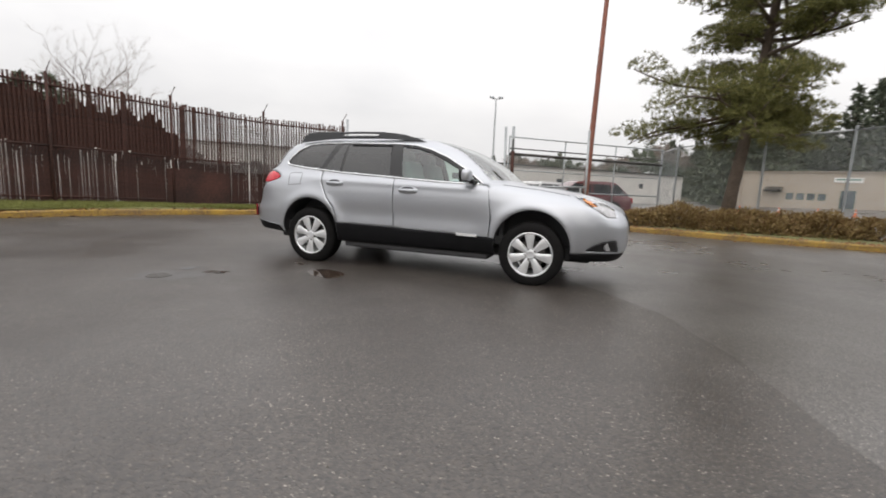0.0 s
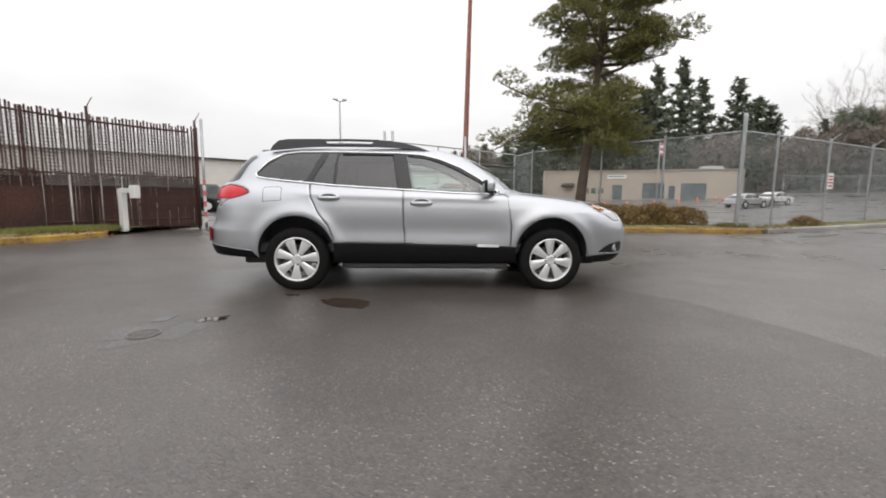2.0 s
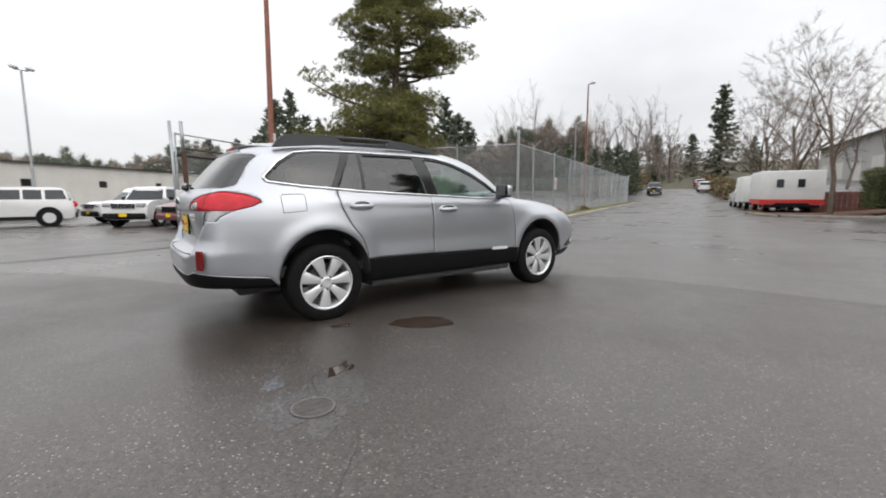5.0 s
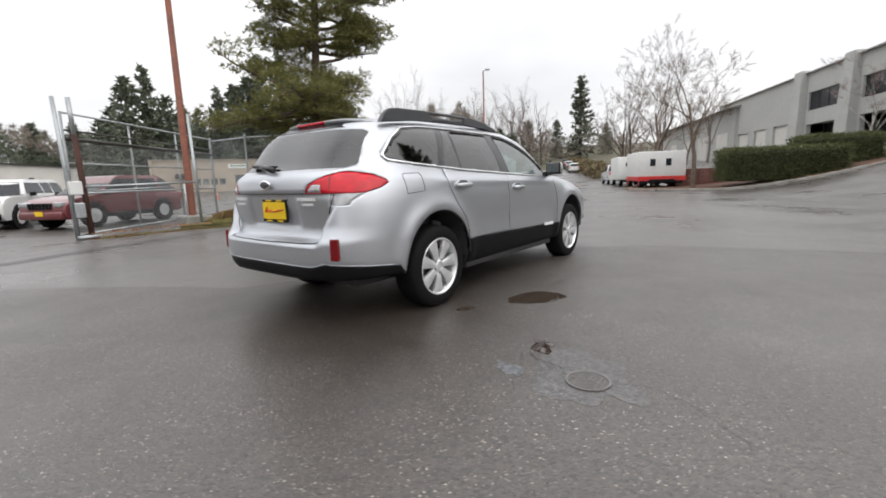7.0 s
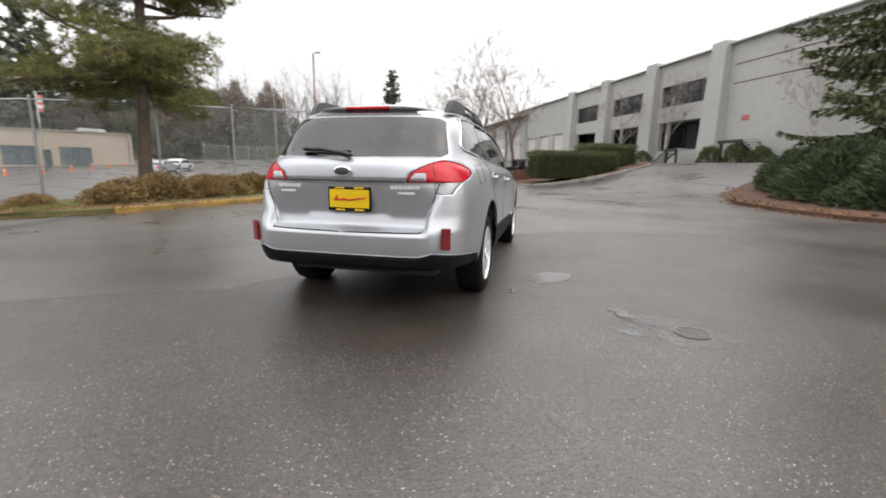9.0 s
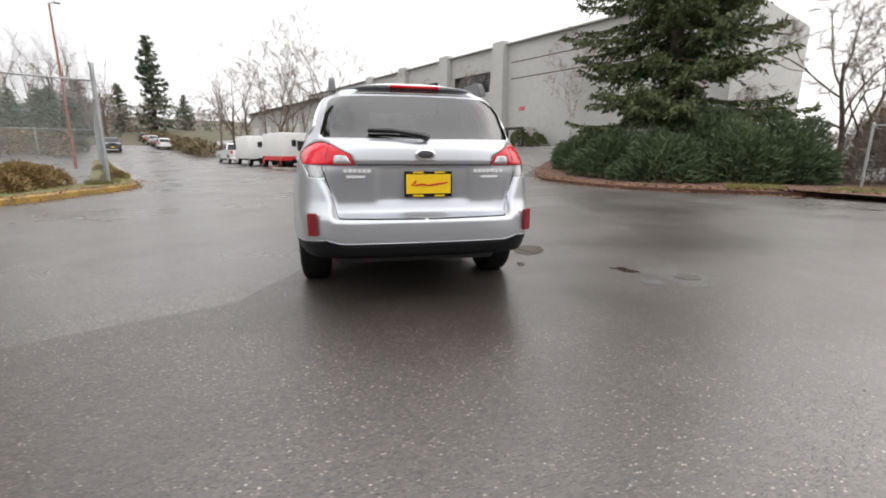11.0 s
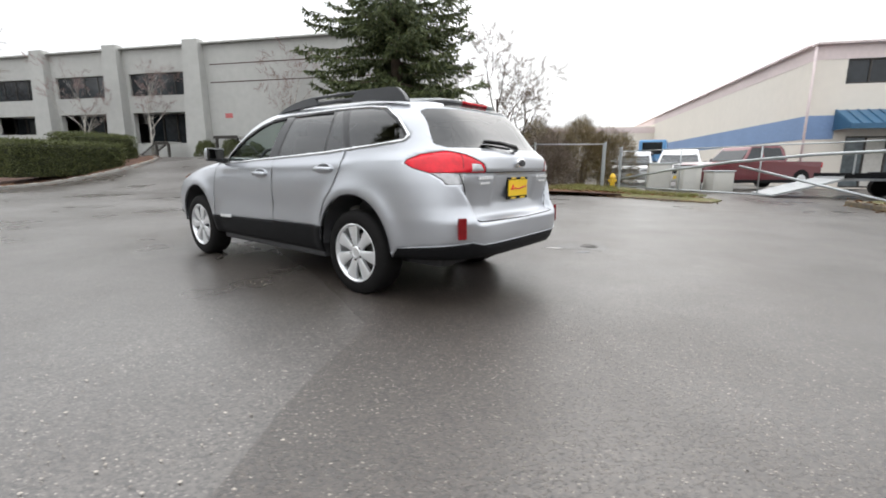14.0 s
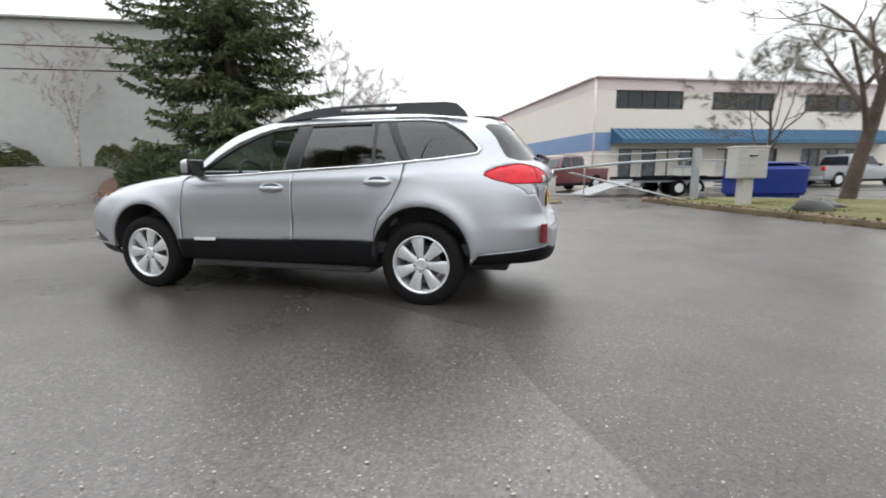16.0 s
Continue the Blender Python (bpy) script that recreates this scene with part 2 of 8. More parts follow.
def mesh_of(name, bm, mat, flat=True, angle=None):
    me = bpy.data.meshes.new(name)
    bmesh.ops.recalc_face_normals(bm, faces=bm.faces[:])
    bm.to_mesh(me)
    bm.free()
    for m in (mat if isinstance(mat, (list, tuple)) else [mat]):
        me.materials.append(m)
    if not flat:
        for p in me.polygons:
            p.use_smooth = True
        if angle:
            me.set_sharp_from_angle(angle=radians(angle))
    return me


def part(name, bm, mat, parent=None, label="", flat=True, angle=None, at=None):
    ob = new(name, mesh_of(name, bm, mat, flat, angle))
    ob.parent = parent
    if at is not None:
        ob.matrix_local = at
    if label:
        ob["label"] = label
    return ob


def add_box(bm, c, s, rot=None, bevel=0.0):
    """A box with centre c and sizes s, optionally turned by a matrix."""
    r = bmesh.ops.create_cube(bm, size=1.0)
    m = Matrix.Translation(c) @ (rot.to_4x4() if rot else Matrix()) @ Matrix.Diagonal((*s, 1))
    bmesh.ops.transform(bm, matrix=m, verts=r["verts"])
    if bevel:
        ed = list({e for v in r["verts"] for e in v.link_edges})
        bmesh.ops.bevel(bm, geom=ed, offset=bevel, segments=2, affect='EDGES', profile=0.5)
    return bm


def box(c, s, rot=None, bevel=0.0):
    return add_box(bmesh.new(), c, s, rot, bevel)


def add_tube(bm, pts, radii, n=8, caps=True):
    """A round bar along points with a radius at each."""
    pts = [Vector(p) for p in pts]
    if isinstance(radii, (int, float)):
        radii = [radii] * len(pts)
    rings = []
    side = None
    for i, p in enumerate(pts):
        d = (pts[min(i + 1, len(pts) - 1)] - pts[max(i - 1, 0)])
        d = d.normalized() if d.length > 1e-9 else Vector((0, 0, 1))
        if side is None or abs(side.dot(d)) > 0.95:
            side = d.orthogonal().normalized()
        side = (side - d * side.dot(d)).normalized()
        up = d.cross(side)
        rings.append([bm.verts.new(p + radii[i] * (math.cos(a) * side + math.sin(a) * up)) for a in (2 * math.pi * k / n for k in range(n))])
    for a, b in zip(rings, rings[1:]):
        for k in range(n):
            bm.faces.new((a[k], a[(k + 1) % n], b[(k + 1) % n], b[k]))
    if caps:
        bm.faces.new(rings[0][::-1])
        bm.faces.new(rings[-1])
    return bm


def tube(pts, radii, n=8):
    return add_tube(bmesh.new(), pts, radii, n)


def add_prism(bm, pts, z0, z1):
    """A vertical prism over a plan polygon; z0 and z1 are numbers or functions of the point."""
    f0 = z0 if callable(z0) else (lambda x, y: z0)
    f1 = z1 if callable(z1) else (lambda x, y: z1)
    lo = [bm.verts.new((x, y, f0(x, y))) for x, y in pts]
    hi = [bm.verts.new((x, y, f1(x, y))) for x, y in pts]
    n = len(pts)
    for i in range(n):
        bm.faces.new((lo[i], lo[(i + 1) % n], hi[(i + 1) % n], hi[i]))
    bm.faces.new(lo[::-1])
    bm.faces.new(hi)
    return bm


def offset_line(pts, d):
    """A plan polyline moved sideways by d (to its left)."""
    out = []
    for i, p in enumerate(pts):
        a, b = Vector(pts[max(i - 1, 0)]), Vector(pts[min(i + 1, len(pts) - 1)])
        t = (b - a).normalized()
        out.append((p[0] - t.y * d, p[1] + t.x * d))
    return out


def curve2(pts, n=8):
    """A smooth plan curve through points (Catmull-Rom)."""
    P = [Vector(p) for p in pts]
    P = [2 * P[0] - P[1]] + P + [2 * P[-1] - P[-2]]
    out = []
    for i in range(1, len(P) - 2):
        for k in range(n):
            t = k / n
            a, b, c, d = P[i - 1], P[i], P[i + 1], P[i + 2]
            out.append(tuple(0.5 * ((2 * b) + (c - a) * t + (2 * a - 5 * b + 4 * c - d) * t * t + (3 * b - a - 3 * c + d) * t ** 3)))
    out.append(tuple(P[-2]))
    return out


def frame_at(o, deg, z=0.0):
    return pose(o[0], o[1], z, 0, 0, deg)


def soup(name, verts, faces, mats, smooth_=False):
    me = bpy.data.meshes.new(name)
    me.from_pydata(verts, [], faces)
    for m in (mats if isinstance(mats, (list, tuple)) else [mats]):
        me.materials.append(m)
    if smooth_:
        for p in me.polygons:
            p.use_smooth = True
    return me


def on_line(pts, step):
    """Points at even steps along a plan polyline, with the run's direction."""
    out = []
    P = [Vector(p) for p in pts]
    carry = 0.0
    for a, b in zip(P, P[1:]):
        d = (b - a)
        L = d.length
        d = d / L
        s = carry
        while s < L:
            out.append((a + d * s, d))
            s += step
        carry = s - L
    return out

# ---- ground ----
def sheet(name, radii, n, zoff, mat, label, category):
    bm = bmesh.new()
    cx, cy = 4.0, 0.0
    rings = []
    c = bm.verts.new((cx, cy, h(cx, cy) + zoff))
    for r in radii:
        rings.append([bm.verts.new((cx + r * math.cos(a), cy + r * math.sin(a), h(cx + r * math.cos(a), cy + r * math.sin(a)) + zoff)) for a in (2 * math.pi * k / n for k in range(n))])
    for k in range(n):
        bm.faces.new((c, rings[0][k], rings[0][(k + 1) % n]))
    for a, b in zip(rings, rings[1:]):
        for k in range(n):
            bm.faces.new((a[k], b[k], b[(k + 1) % n], a[(k + 1) % n]))
    return tagged(new(name, mesh_of(name, bm, mat, flat=False)), label, category, kind="structure")


FINE = [0.5 * i for i in range(1, 61)] + [32 + 2.5 * i for i in range(24)]
sheet("ground", FINE + [100, 120, 150, 200, 300, 500, 900, 1800, 3000], 120, -0.06, M["earth"], "winter earth and rough grass running to the horizon", "ground")
sheet("road", FINE, 120, 0.0, M["road"], "worn wet grey asphalt yard and street", "asphalt")

# ---- the silver estate car ----
def silver_paint():
    m = material("silver_metallic_paint", (0.500, 0.516, 0.546), 0.36, metal=0.72, vary=0.03, scale=1.2, fine=900, coat=0.32)
    return m


CM = {
    "paint": silver_paint(),
    "bar": material("dark_grey_bar_plastic", (0.045, 0.047, 0.051), 0.42, vary=0.12, scale=8, fine=200, bump=0.06),
    "black": material("black_textured_plastic", (0.010, 0.010, 0.011), 0.5, vary=0.15, scale=8, fine=300, bump=0.1, spec=0.10),
    "gloss_black": material("gloss_black_trim", (0.012, 0.012, 0.013), 0.16, vary=0.1),
    "rubber": material("tyre_rubber", (0.012, 0.0115, 0.0115), 0.65, vary=0.2, scale=12, fine=120, bump=0.3, spec=0.10),
    "alloy": material("silver_alloy", (0.78, 0.79, 0.80), 0.30, metal=0.55, vary=0.05, scale=8, fine=200, coat=0.3),
    "chrome": material("bright_chrome", (0.80, 0.81, 0.82), 0.08, metal=1.0, vary=0.03),
    "red": material("red_lamp_lens", (0.60, 0.006, 0.020), 0.22, vary=0.25, scale=14, fine=160, coat=0.25, spec=0.3),
    "darkred": material("red_reflector", (0.20, 0.004, 0.008), 0.2, vary=0.2, scale=30, fine=300, coat=0.4),
    "lens": material("clear_lamp_lens", (0.42, 0.42, 0.43), 0.12, metal=0.3, vary=0.2, scale=20, fine=120, coat=1.0),
    "amber": material("amber_lamp_lens", (0.75, 0.26, 0.06), 0.12, vary=0.12, scale=30, coat=1.0),
    "tint": glass("privacy_glass", (0.10, 0.105, 0.108), gloss=0.10),
    "clear": glass("green_tinted_glass", (0.46, 0.68, 0.63), gloss=0.14),
    "screen": glass("windscreen_glass", (0.74, 0.84, 0.80), gloss=0.30),
    "mirror": material("door_mirror_glass", (0.30, 0.31, 0.32), 0.05, metal=1.0, vary=0.03),
    "seat": material("light_grey_upholstery", (0.40, 0.39, 0.37), 0.85, vary=0.1, scale=6, fine=150, bump=0.2),
    "inner": material("dark_grey_interior", (0.055, 0.055, 0.058), 0.7, vary=0.15),
    "steel": material("dark_brake_steel", (0.16, 0.155, 0.15), 0.45, metal=0.8, vary=0.25, scale=20),
    # dark tone that stands for the shadow in the handle recess
    "cup": material("painted_recess_shade", (0.06, 0.063, 0.068), 0.45, metal=0.4, vary=0.05),
    "plate": material("yellow_plate", (0.85, 0.56, 0.015), 0.35, vary=0.05),
    "plate_red": material("red_plate_print", (0.55, 0.03, 0.02), 0.4, vary=0.1),
    "white": material("white_print", (0.75, 0.75, 0.75), 0.4, vary=0.05),
}


def table(rows):
    """A smooth curve through rows of (key, value)."""
    ks = np.array([r[0] for r in rows], float)
    vs = np.array([r[1] for r in rows], float)
    d = np.diff(vs) / np.diff(ks)
    t = np.concatenate([[d[0]], np.where(d[:-1] * d[1:] > 0, 2 * d[:-1] * d[1:] / (d[:-1] + d[1:] + 1e-12), 0), [d[-1]]])

    def f(k):
        k = min(max(k, ks[0]), ks[-1])
        i = min(int(np.searchsorted(ks, k, side="right")) - 1, len(d) - 1)
        hh = ks[i + 1] - ks[i]
        s = (k - ks[i]) / hh
        return float(vs[i] * (1 + 2 * s) * (1 - s) ** 2 + t[i] * hh * s * (1 - s) ** 2 + vs[i + 1] * s * s * (3 - 2 * s) + t[i + 1] * hh * s * s * (s - 1))
    return f


XM = -0.2
x_front = table([(0.24, 2.12), (0.34, 2.29), (0.50, 2.34), (0.65, 2.345), (0.75, 2.32), (0.84, 2.26), (0.90, 2.15), (0.95, 2.00), (1.00, 1.76), (1.035, 1.50), (1.06, 1.24), (1.075, 1.11), (1.10, 1.06), (1.25, 0.87), (1.40, 0.62), (1.49, 0.40), (1.54, 0.20), (1.575, -0.08), (1.595, -0.45), (1.602, -0.75)])
x_rear = table([(0.24, -2.20), (0.33, -2.34), (0.42, -2.395), (0.55, -2.410), (0.63, -2.405), (0.68, -2.375), (0.75, -2.345), (0.95, -2.328), (1.08, -2.308), (1.14, -2.268), (1.18, -2.222), (1.30, -2.115), (1.40, -2.025), (1.46, -1.965), (1.51, -1.885), (1.55, -1.775), (1.58, -1.62), (1.595, -1.38), (1.602, -1.1)])
half_w = table([(0.24, 0.80), (0.32, 0.865), (0.42, 0.893), (0.55, 0.902), (0.72, 0.905), (0.88, 0.898), (0.98, 0.885), (1.05, 0.866), (1.10, 0.846), (1.18, 0.818), (1.30, 0.767), (1.40, 0.713), (1.47, 0.664), (1.52, 0.606), (1.555, 0.52), (1.58, 0.40), (1.595, 0.22), (1.602, 0.08)])
n_rear = table([(0.24, 5.0), (0.50, 6.0), (0.70, 6.2), (0.90, 5.9), (1.05, 5.4), (1.15, 4.7), (1.25, 5.0), (1.40, 5.8), (1.55, 3.5), (1.602, 2.4)])
n_front = table([(0.24, 5.0), (0.60, 6.0), (0.85, 5.0), (0.95, 4.3), (1.06, 4.2), (1.12, 4.6), (1.40, 4.6), (1.55, 3.2), (1.602, 2.4)])
AXLE, ARCH_Z, ARCH_R, HUB_Z, TYRE_R = 1.37, 0.405, 0.400, 0.338, 0.345


def sculpt_side(x, z):
    v = 0.0
    for ax in (-AXLE, AXLE):
        d = math.hypot(x - ax, z - ARCH_Z)
        v += 0.020 * math.exp(-((d - 0.43) / 0.075) ** 2)
    mid = smooth((1.05 - abs(x + 0.05)) / 0.35)
    v -= 0.016 * mid * math.exp(-((z - 0.66) / 0.11) ** 2)
    v += 0.007 * math.exp(-((z - 1.01 + 0.02 * x) / 0.035) ** 2) * smooth((1.2 - abs(x + 0.3)) / 0.3)
    return v


def sculpt_rear(y, z):
    v = 0.0
    edge = 0.697 - 0.10 * smooth((0.97 - z) / 0.27)
    if z < 1.15:
        inside = smooth((edge - abs(y)) / 0.035 + 0.5) * smooth((z - 0.625) / 0.03) * smooth((0.985 - z) / 0.02)
        v += (0.012 + 0.072 * smooth((0.97 - z) / 0.32)) * inside
        v += 0.012 * smooth((0.325 - abs(y)) / 0.025) * smooth((z - 0.725) / 0.03) * smooth((0.975 - z) / 0.015)
        v -= 0.012 * smooth((z - 0.98) / 0.02) * smooth((1.13 - z) / 0.03) * smooth((0.64 - abs(y)) / 0.05)
    return v


def car_pos(q, z):
    """The body's surface: q runs from the tail's middle (0) round the flank to the nose's middle (4)."""
    w, nr, nf = half_w(z), n_rear(z), n_front(z)
    xr, xf = x_rear(z), x_front(z)
    if q <= 2:
        L = XM - xr
        if q <= 1:
            f = 0.93 * (1 - (1 - q) ** 1.5)
            g = (1 - f ** nr) ** (1 / nr)
        else:
            g0 = (1 - 0.93 ** nr) ** (1 / nr)
            g = g0 * (2 - q)
            f = (1 - g ** nr) ** (1 / nr)
        x, y = XM - L * g, w * f
    else:
        L = xf - XM
        g1 = (1 - 0.90 ** nf) ** (1 / nf)
        if q <= 3:
            g = g1 * (q - 2)
            f = (1 - g ** nf) ** (1 / nf)
        else:
            f = 0.90 * (1 - (q - 3) ** 1.5)
            g = (1 - max(f, 0.0) ** nf) ** (1 / nf)
        x, y = XM + L * g, w * f
    flank = smooth((q - 0.85) / 0.35) * smooth((3.25 - q) / 0.35)
    if flank > 0:
        y += flank * sculpt_side(x, z)
    if q < 1.1:
        x += sculpt_rear(y, z) * smooth((1.1 - q) / 0.2)
    return Vector((x, y, z))


RING_REF = [car_pos(q, 1.0) for q in np.linspace(0, 4, 161)]
ARC = np.concatenate([[0], np.cumsum([(b - a).length for a, b in zip(RING_REF, RING_REF[1:])])])


def arc_of(q):
    return float(np.interp(q, np.linspace(0, 4, 161), ARC))


def arc_side(x):
    """The run round the tail to a place on the flank."""
    xs = [p.x for p in RING_REF[:100]]
    return float(np.interp(x, xs, ARC[:100]))


def coord(q, z, dom):
    if dom == "s":
        return arc_of(q)
    p = car_pos(q, z)
    return p.x if dom == "x" else p.y


def solve_q(a, z, dom, q):
    for _ in range(12):
        c = coord(q, z, dom) - a
        if abs(c) < 4e-4:
            break
        d = (coord(min(q + 0.01, 4), z, dom) - coord(max(q - 0.01, 0), z, dom)) / (min(q + 0.01, 4) - max(q - 0.01, 0))
        if abs(d) < 1e-4:
            break
        q = min(4.0, max(0.0, q - max(-0.05, min(0.05, c / d))))
    return q


def circle_poly(cx, cz, r, n=48):
    return [(cx + r * math.cos(2 * math.pi * k / n), cz + r * math.sin(2 * math.pi * k / n)) for k in range(n)]


def arch_poly(cx):
    top = [(cx + ARCH_R * math.cos(a), ARCH_Z + ARCH_R * math.sin(a)) for a in np.linspace(0, math.pi, 40)]
    return top + [(cx - ARCH_R + 0.01, 0.2), (cx + ARCH_R - 0.01, 0.2)]


def inside(pt, poly):
    x, y = pt
    r = False
    j = len(poly) - 1
    for i in range(len(poly)):
        xi, yi = poly[i]
        xj, yj = poly[j]
        if (yi > y) != (yj > y) and x < (xj - xi) * (y - yi) / (yj - yi) + xi:
            r = not r
        j = i
    return r


def nearest(pt, poly):
    best, bd = None, 1e9
    px, py = pt
    for (ax, ay), (bx, by) in zip(poly, poly[1:] + poly[:1]):
        dx, dy = bx - ax, by - ay
        t = max(0.0, min(1.0, ((px - ax) * dx + (py - ay) * dy) / (dx * dx + dy * dy + 1e-12)))
        cx, cy = ax + t * dx, ay + t * dy
        d = (cx - px) ** 2 + (cy - py) ** 2
        if d < bd:
            best, bd = (cx, cy), d
    return best, math.sqrt(bd)


P_FRONT_WIN = [(0.775, 1.062), (0.30, 1.075), (-0.145, 1.098), (-0.215, 1.462), (-0.05, 1.450), (0.15, 1.402), (0.35, 1.315), (0.55, 1.205), (0.69, 1.118)]
P_REAR_WIN = [(-0.305, 1.106), (-0.365, 1.468), (-0.935, 1.473), (-0.955, 1.140)]
P_SMALL_WIN = [(-0.985, 1.143), (-0.965, 1.473), (-1.035, 1.473), (-1.205, 1.160)]
P_QUARTER = [(-1.275, 1.168), (-1.115, 1.473), (-1.35, 1.466), (-1.52, 1.442), (-1.665, 1.358), (-1.785, 1.248), (-1.775, 1.222), (-1.55, 1.190)]
P_DLO = [(0.815, 1.046), (0.30, 1.060), (-0.20, 1.086), (-0.95, 1.124), (-1.27, 1.150), (-1.55, 1.174), (-1.79, 1.204), (-1.822, 1.240), (-1.69, 1.375), (-1.54, 1.461), (-1.35, 1.484), (-1.0, 1.490), (-0.3, 1.485), (-0.05, 1.470), (0.15, 1.422), (0.37, 1.335), (0.57, 1.222), (0.71, 1.128)]
P_DOOR_F = [(0.875, 1.044), (0.30, 1.060), (-0.245, 1.088), (-0.228, 0.512), (0.915, 0.487), (0.925, 0.70)]
P_DOOR_R = [(-0.245, 1.088), (-0.95, 1.124), (-1.23, 1.147), (-1.215, 1.00), (-1.13, 0.83), (-1.03, 0.70), (-0.99, 0.60), (-0.985, 0.522), (-0.228, 0.512)]
P_CLAD = [(-1.06, 0.20), (-1.06, 0.527), (0.985, 0.485), (0.985, 0.20)]
P_BUMP_R = [(-0.1, 0.2), (-0.1, 0.468), (0.55, 0.470), (0.66, 0.497), (arc_side(-2.27), 0.497), (arc_side(-1.76), 0.430), (arc_side(-1.72), 0.2)]
P_BUMP_F = [(1.76, 0.2), (1.76, 0.375), (2.0, 0.395), (2.5, 0.40), (2.5, 0.2)]
P_LAMP = [(0.445, 0.974), (0.487, 1.040), (0.62, 1.100), (0.70, 1.122), (arc_side(-2.20), 1.126), (arc_side(-2.05), 1.104), (arc_side(-1.91), 1.062), (arc_side(-1.885), 1.040), (arc_side(-1.94), 1.008), (arc_side(-2.06), 0.974)]
P_REVERSE = [(0.655, 0.972), (arc_side(-2.06), 0.972), (arc_side(-2.14), 0.922), (0.80, 0.892), (0.64, 0.895)]
P_INSET = [(0.470, 0.982), (0.590, 0.982), (0.592, 1.040), (0.512, 1.036)]
P_GLASS_R = [(-0.1, 1.142), (0.640, 1.150), (0.676, 1.174), (0.614, 1.415), (0.572, 1.438), (-0.1, 1.448)]
P_HEAD = [(1.77, 0.975), (1.95, 0.950), (2.10, 0.895), (2.17, 0.84), (2.19, 0.765), (2.10, 0.765), (1.99, 0.835)]
P_AMBER = [(1.83, 0.945), (1.93, 0.925), (2.00, 0.870), (1.95, 0.868)]
P_FOG = [(1.90, 0.415), (1.98, 0.475), (2.06, 0.520), (2.21, 0.545), (2.24, 0.415)]
# name, run, polygon, limits in q, material, label
REGIONS = [
    ("arch", "s", [(-0.1, 0.2), (-0.1, 0.372), (0.6, 0.372), (arc_side(-1.76), 0.350), (arc_side(-1.70), 0.2)], (0.0, 1.7), None, ""),
    ("arch", "x", arch_poly(-AXLE), (0.7, 3.3), None, ""),
    ("arch", "x", arch_poly(AXLE), (0.7, 3.3), None, ""),
    ("front_side_window", "x", P_FRONT_WIN, (1.0, 3.4), "clear", "clear green-tinted side window"),
    ("rear_side_window", "x", P_REAR_WIN, (1.0, 3.0), "tint", "dark privacy glass"),
    ("small_side_window", "x", P_SMALL_WIN, (1.0, 3.0), "tint", "dark privacy glass"),
    ("quarter_window", "x", P_QUARTER, (0.9, 3.0), "tint", "dark privacy glass"),
    ("pillar_trim", "x", P_DLO, (0.9, 3.4), "gloss_black", "gloss black pillar trim"),
    ("lamp_inset", "s", P_INSET, (0.0, 1.6), "lens", "clear reversing lens"),
    ("tail_lamp", "s", P_LAMP, (0.0, 1.7), "red", "red tail lamp lens"),
    ("lower_lens", "s", P_REVERSE, (0.0, 1.7), "lens", "clear lower lamp lens"),
    ("rear_window", "y", P_GLASS_R, (0.0, 1.05), "tint", "dark tinted rear window"),
    ("fog_recess", "x", P_FOG, (2.6, 4.0), "gloss_black", "black fog lamp recess"),
    ("lower_cladding", "x", P_CLAD, (0.9, 3.2), "black", "matt black plastic side cladding"),
    ("lower_rear_bumper", "s", P_BUMP_R, (0.0, 1.7), "black", "matt black lower bumper"),
    ("lower_front_bumper", "x", P_BUMP_F, (2.3, 4.0), "black", "matt black lower bumper"),
    ("indicator", "x", P_AMBER, (2.3, 4.0), "amber", "amber indicator"),
    ("headlamp", "x", P_HEAD, (2.3, 4.0), "lens", "clear headlamp"),
    ("front_door", "x", P_DOOR_F, (1.0, 3.4), "paint", ""),
    ("rear_door", "x", P_DOOR_R, (1.0, 3.0), "paint", ""),
]


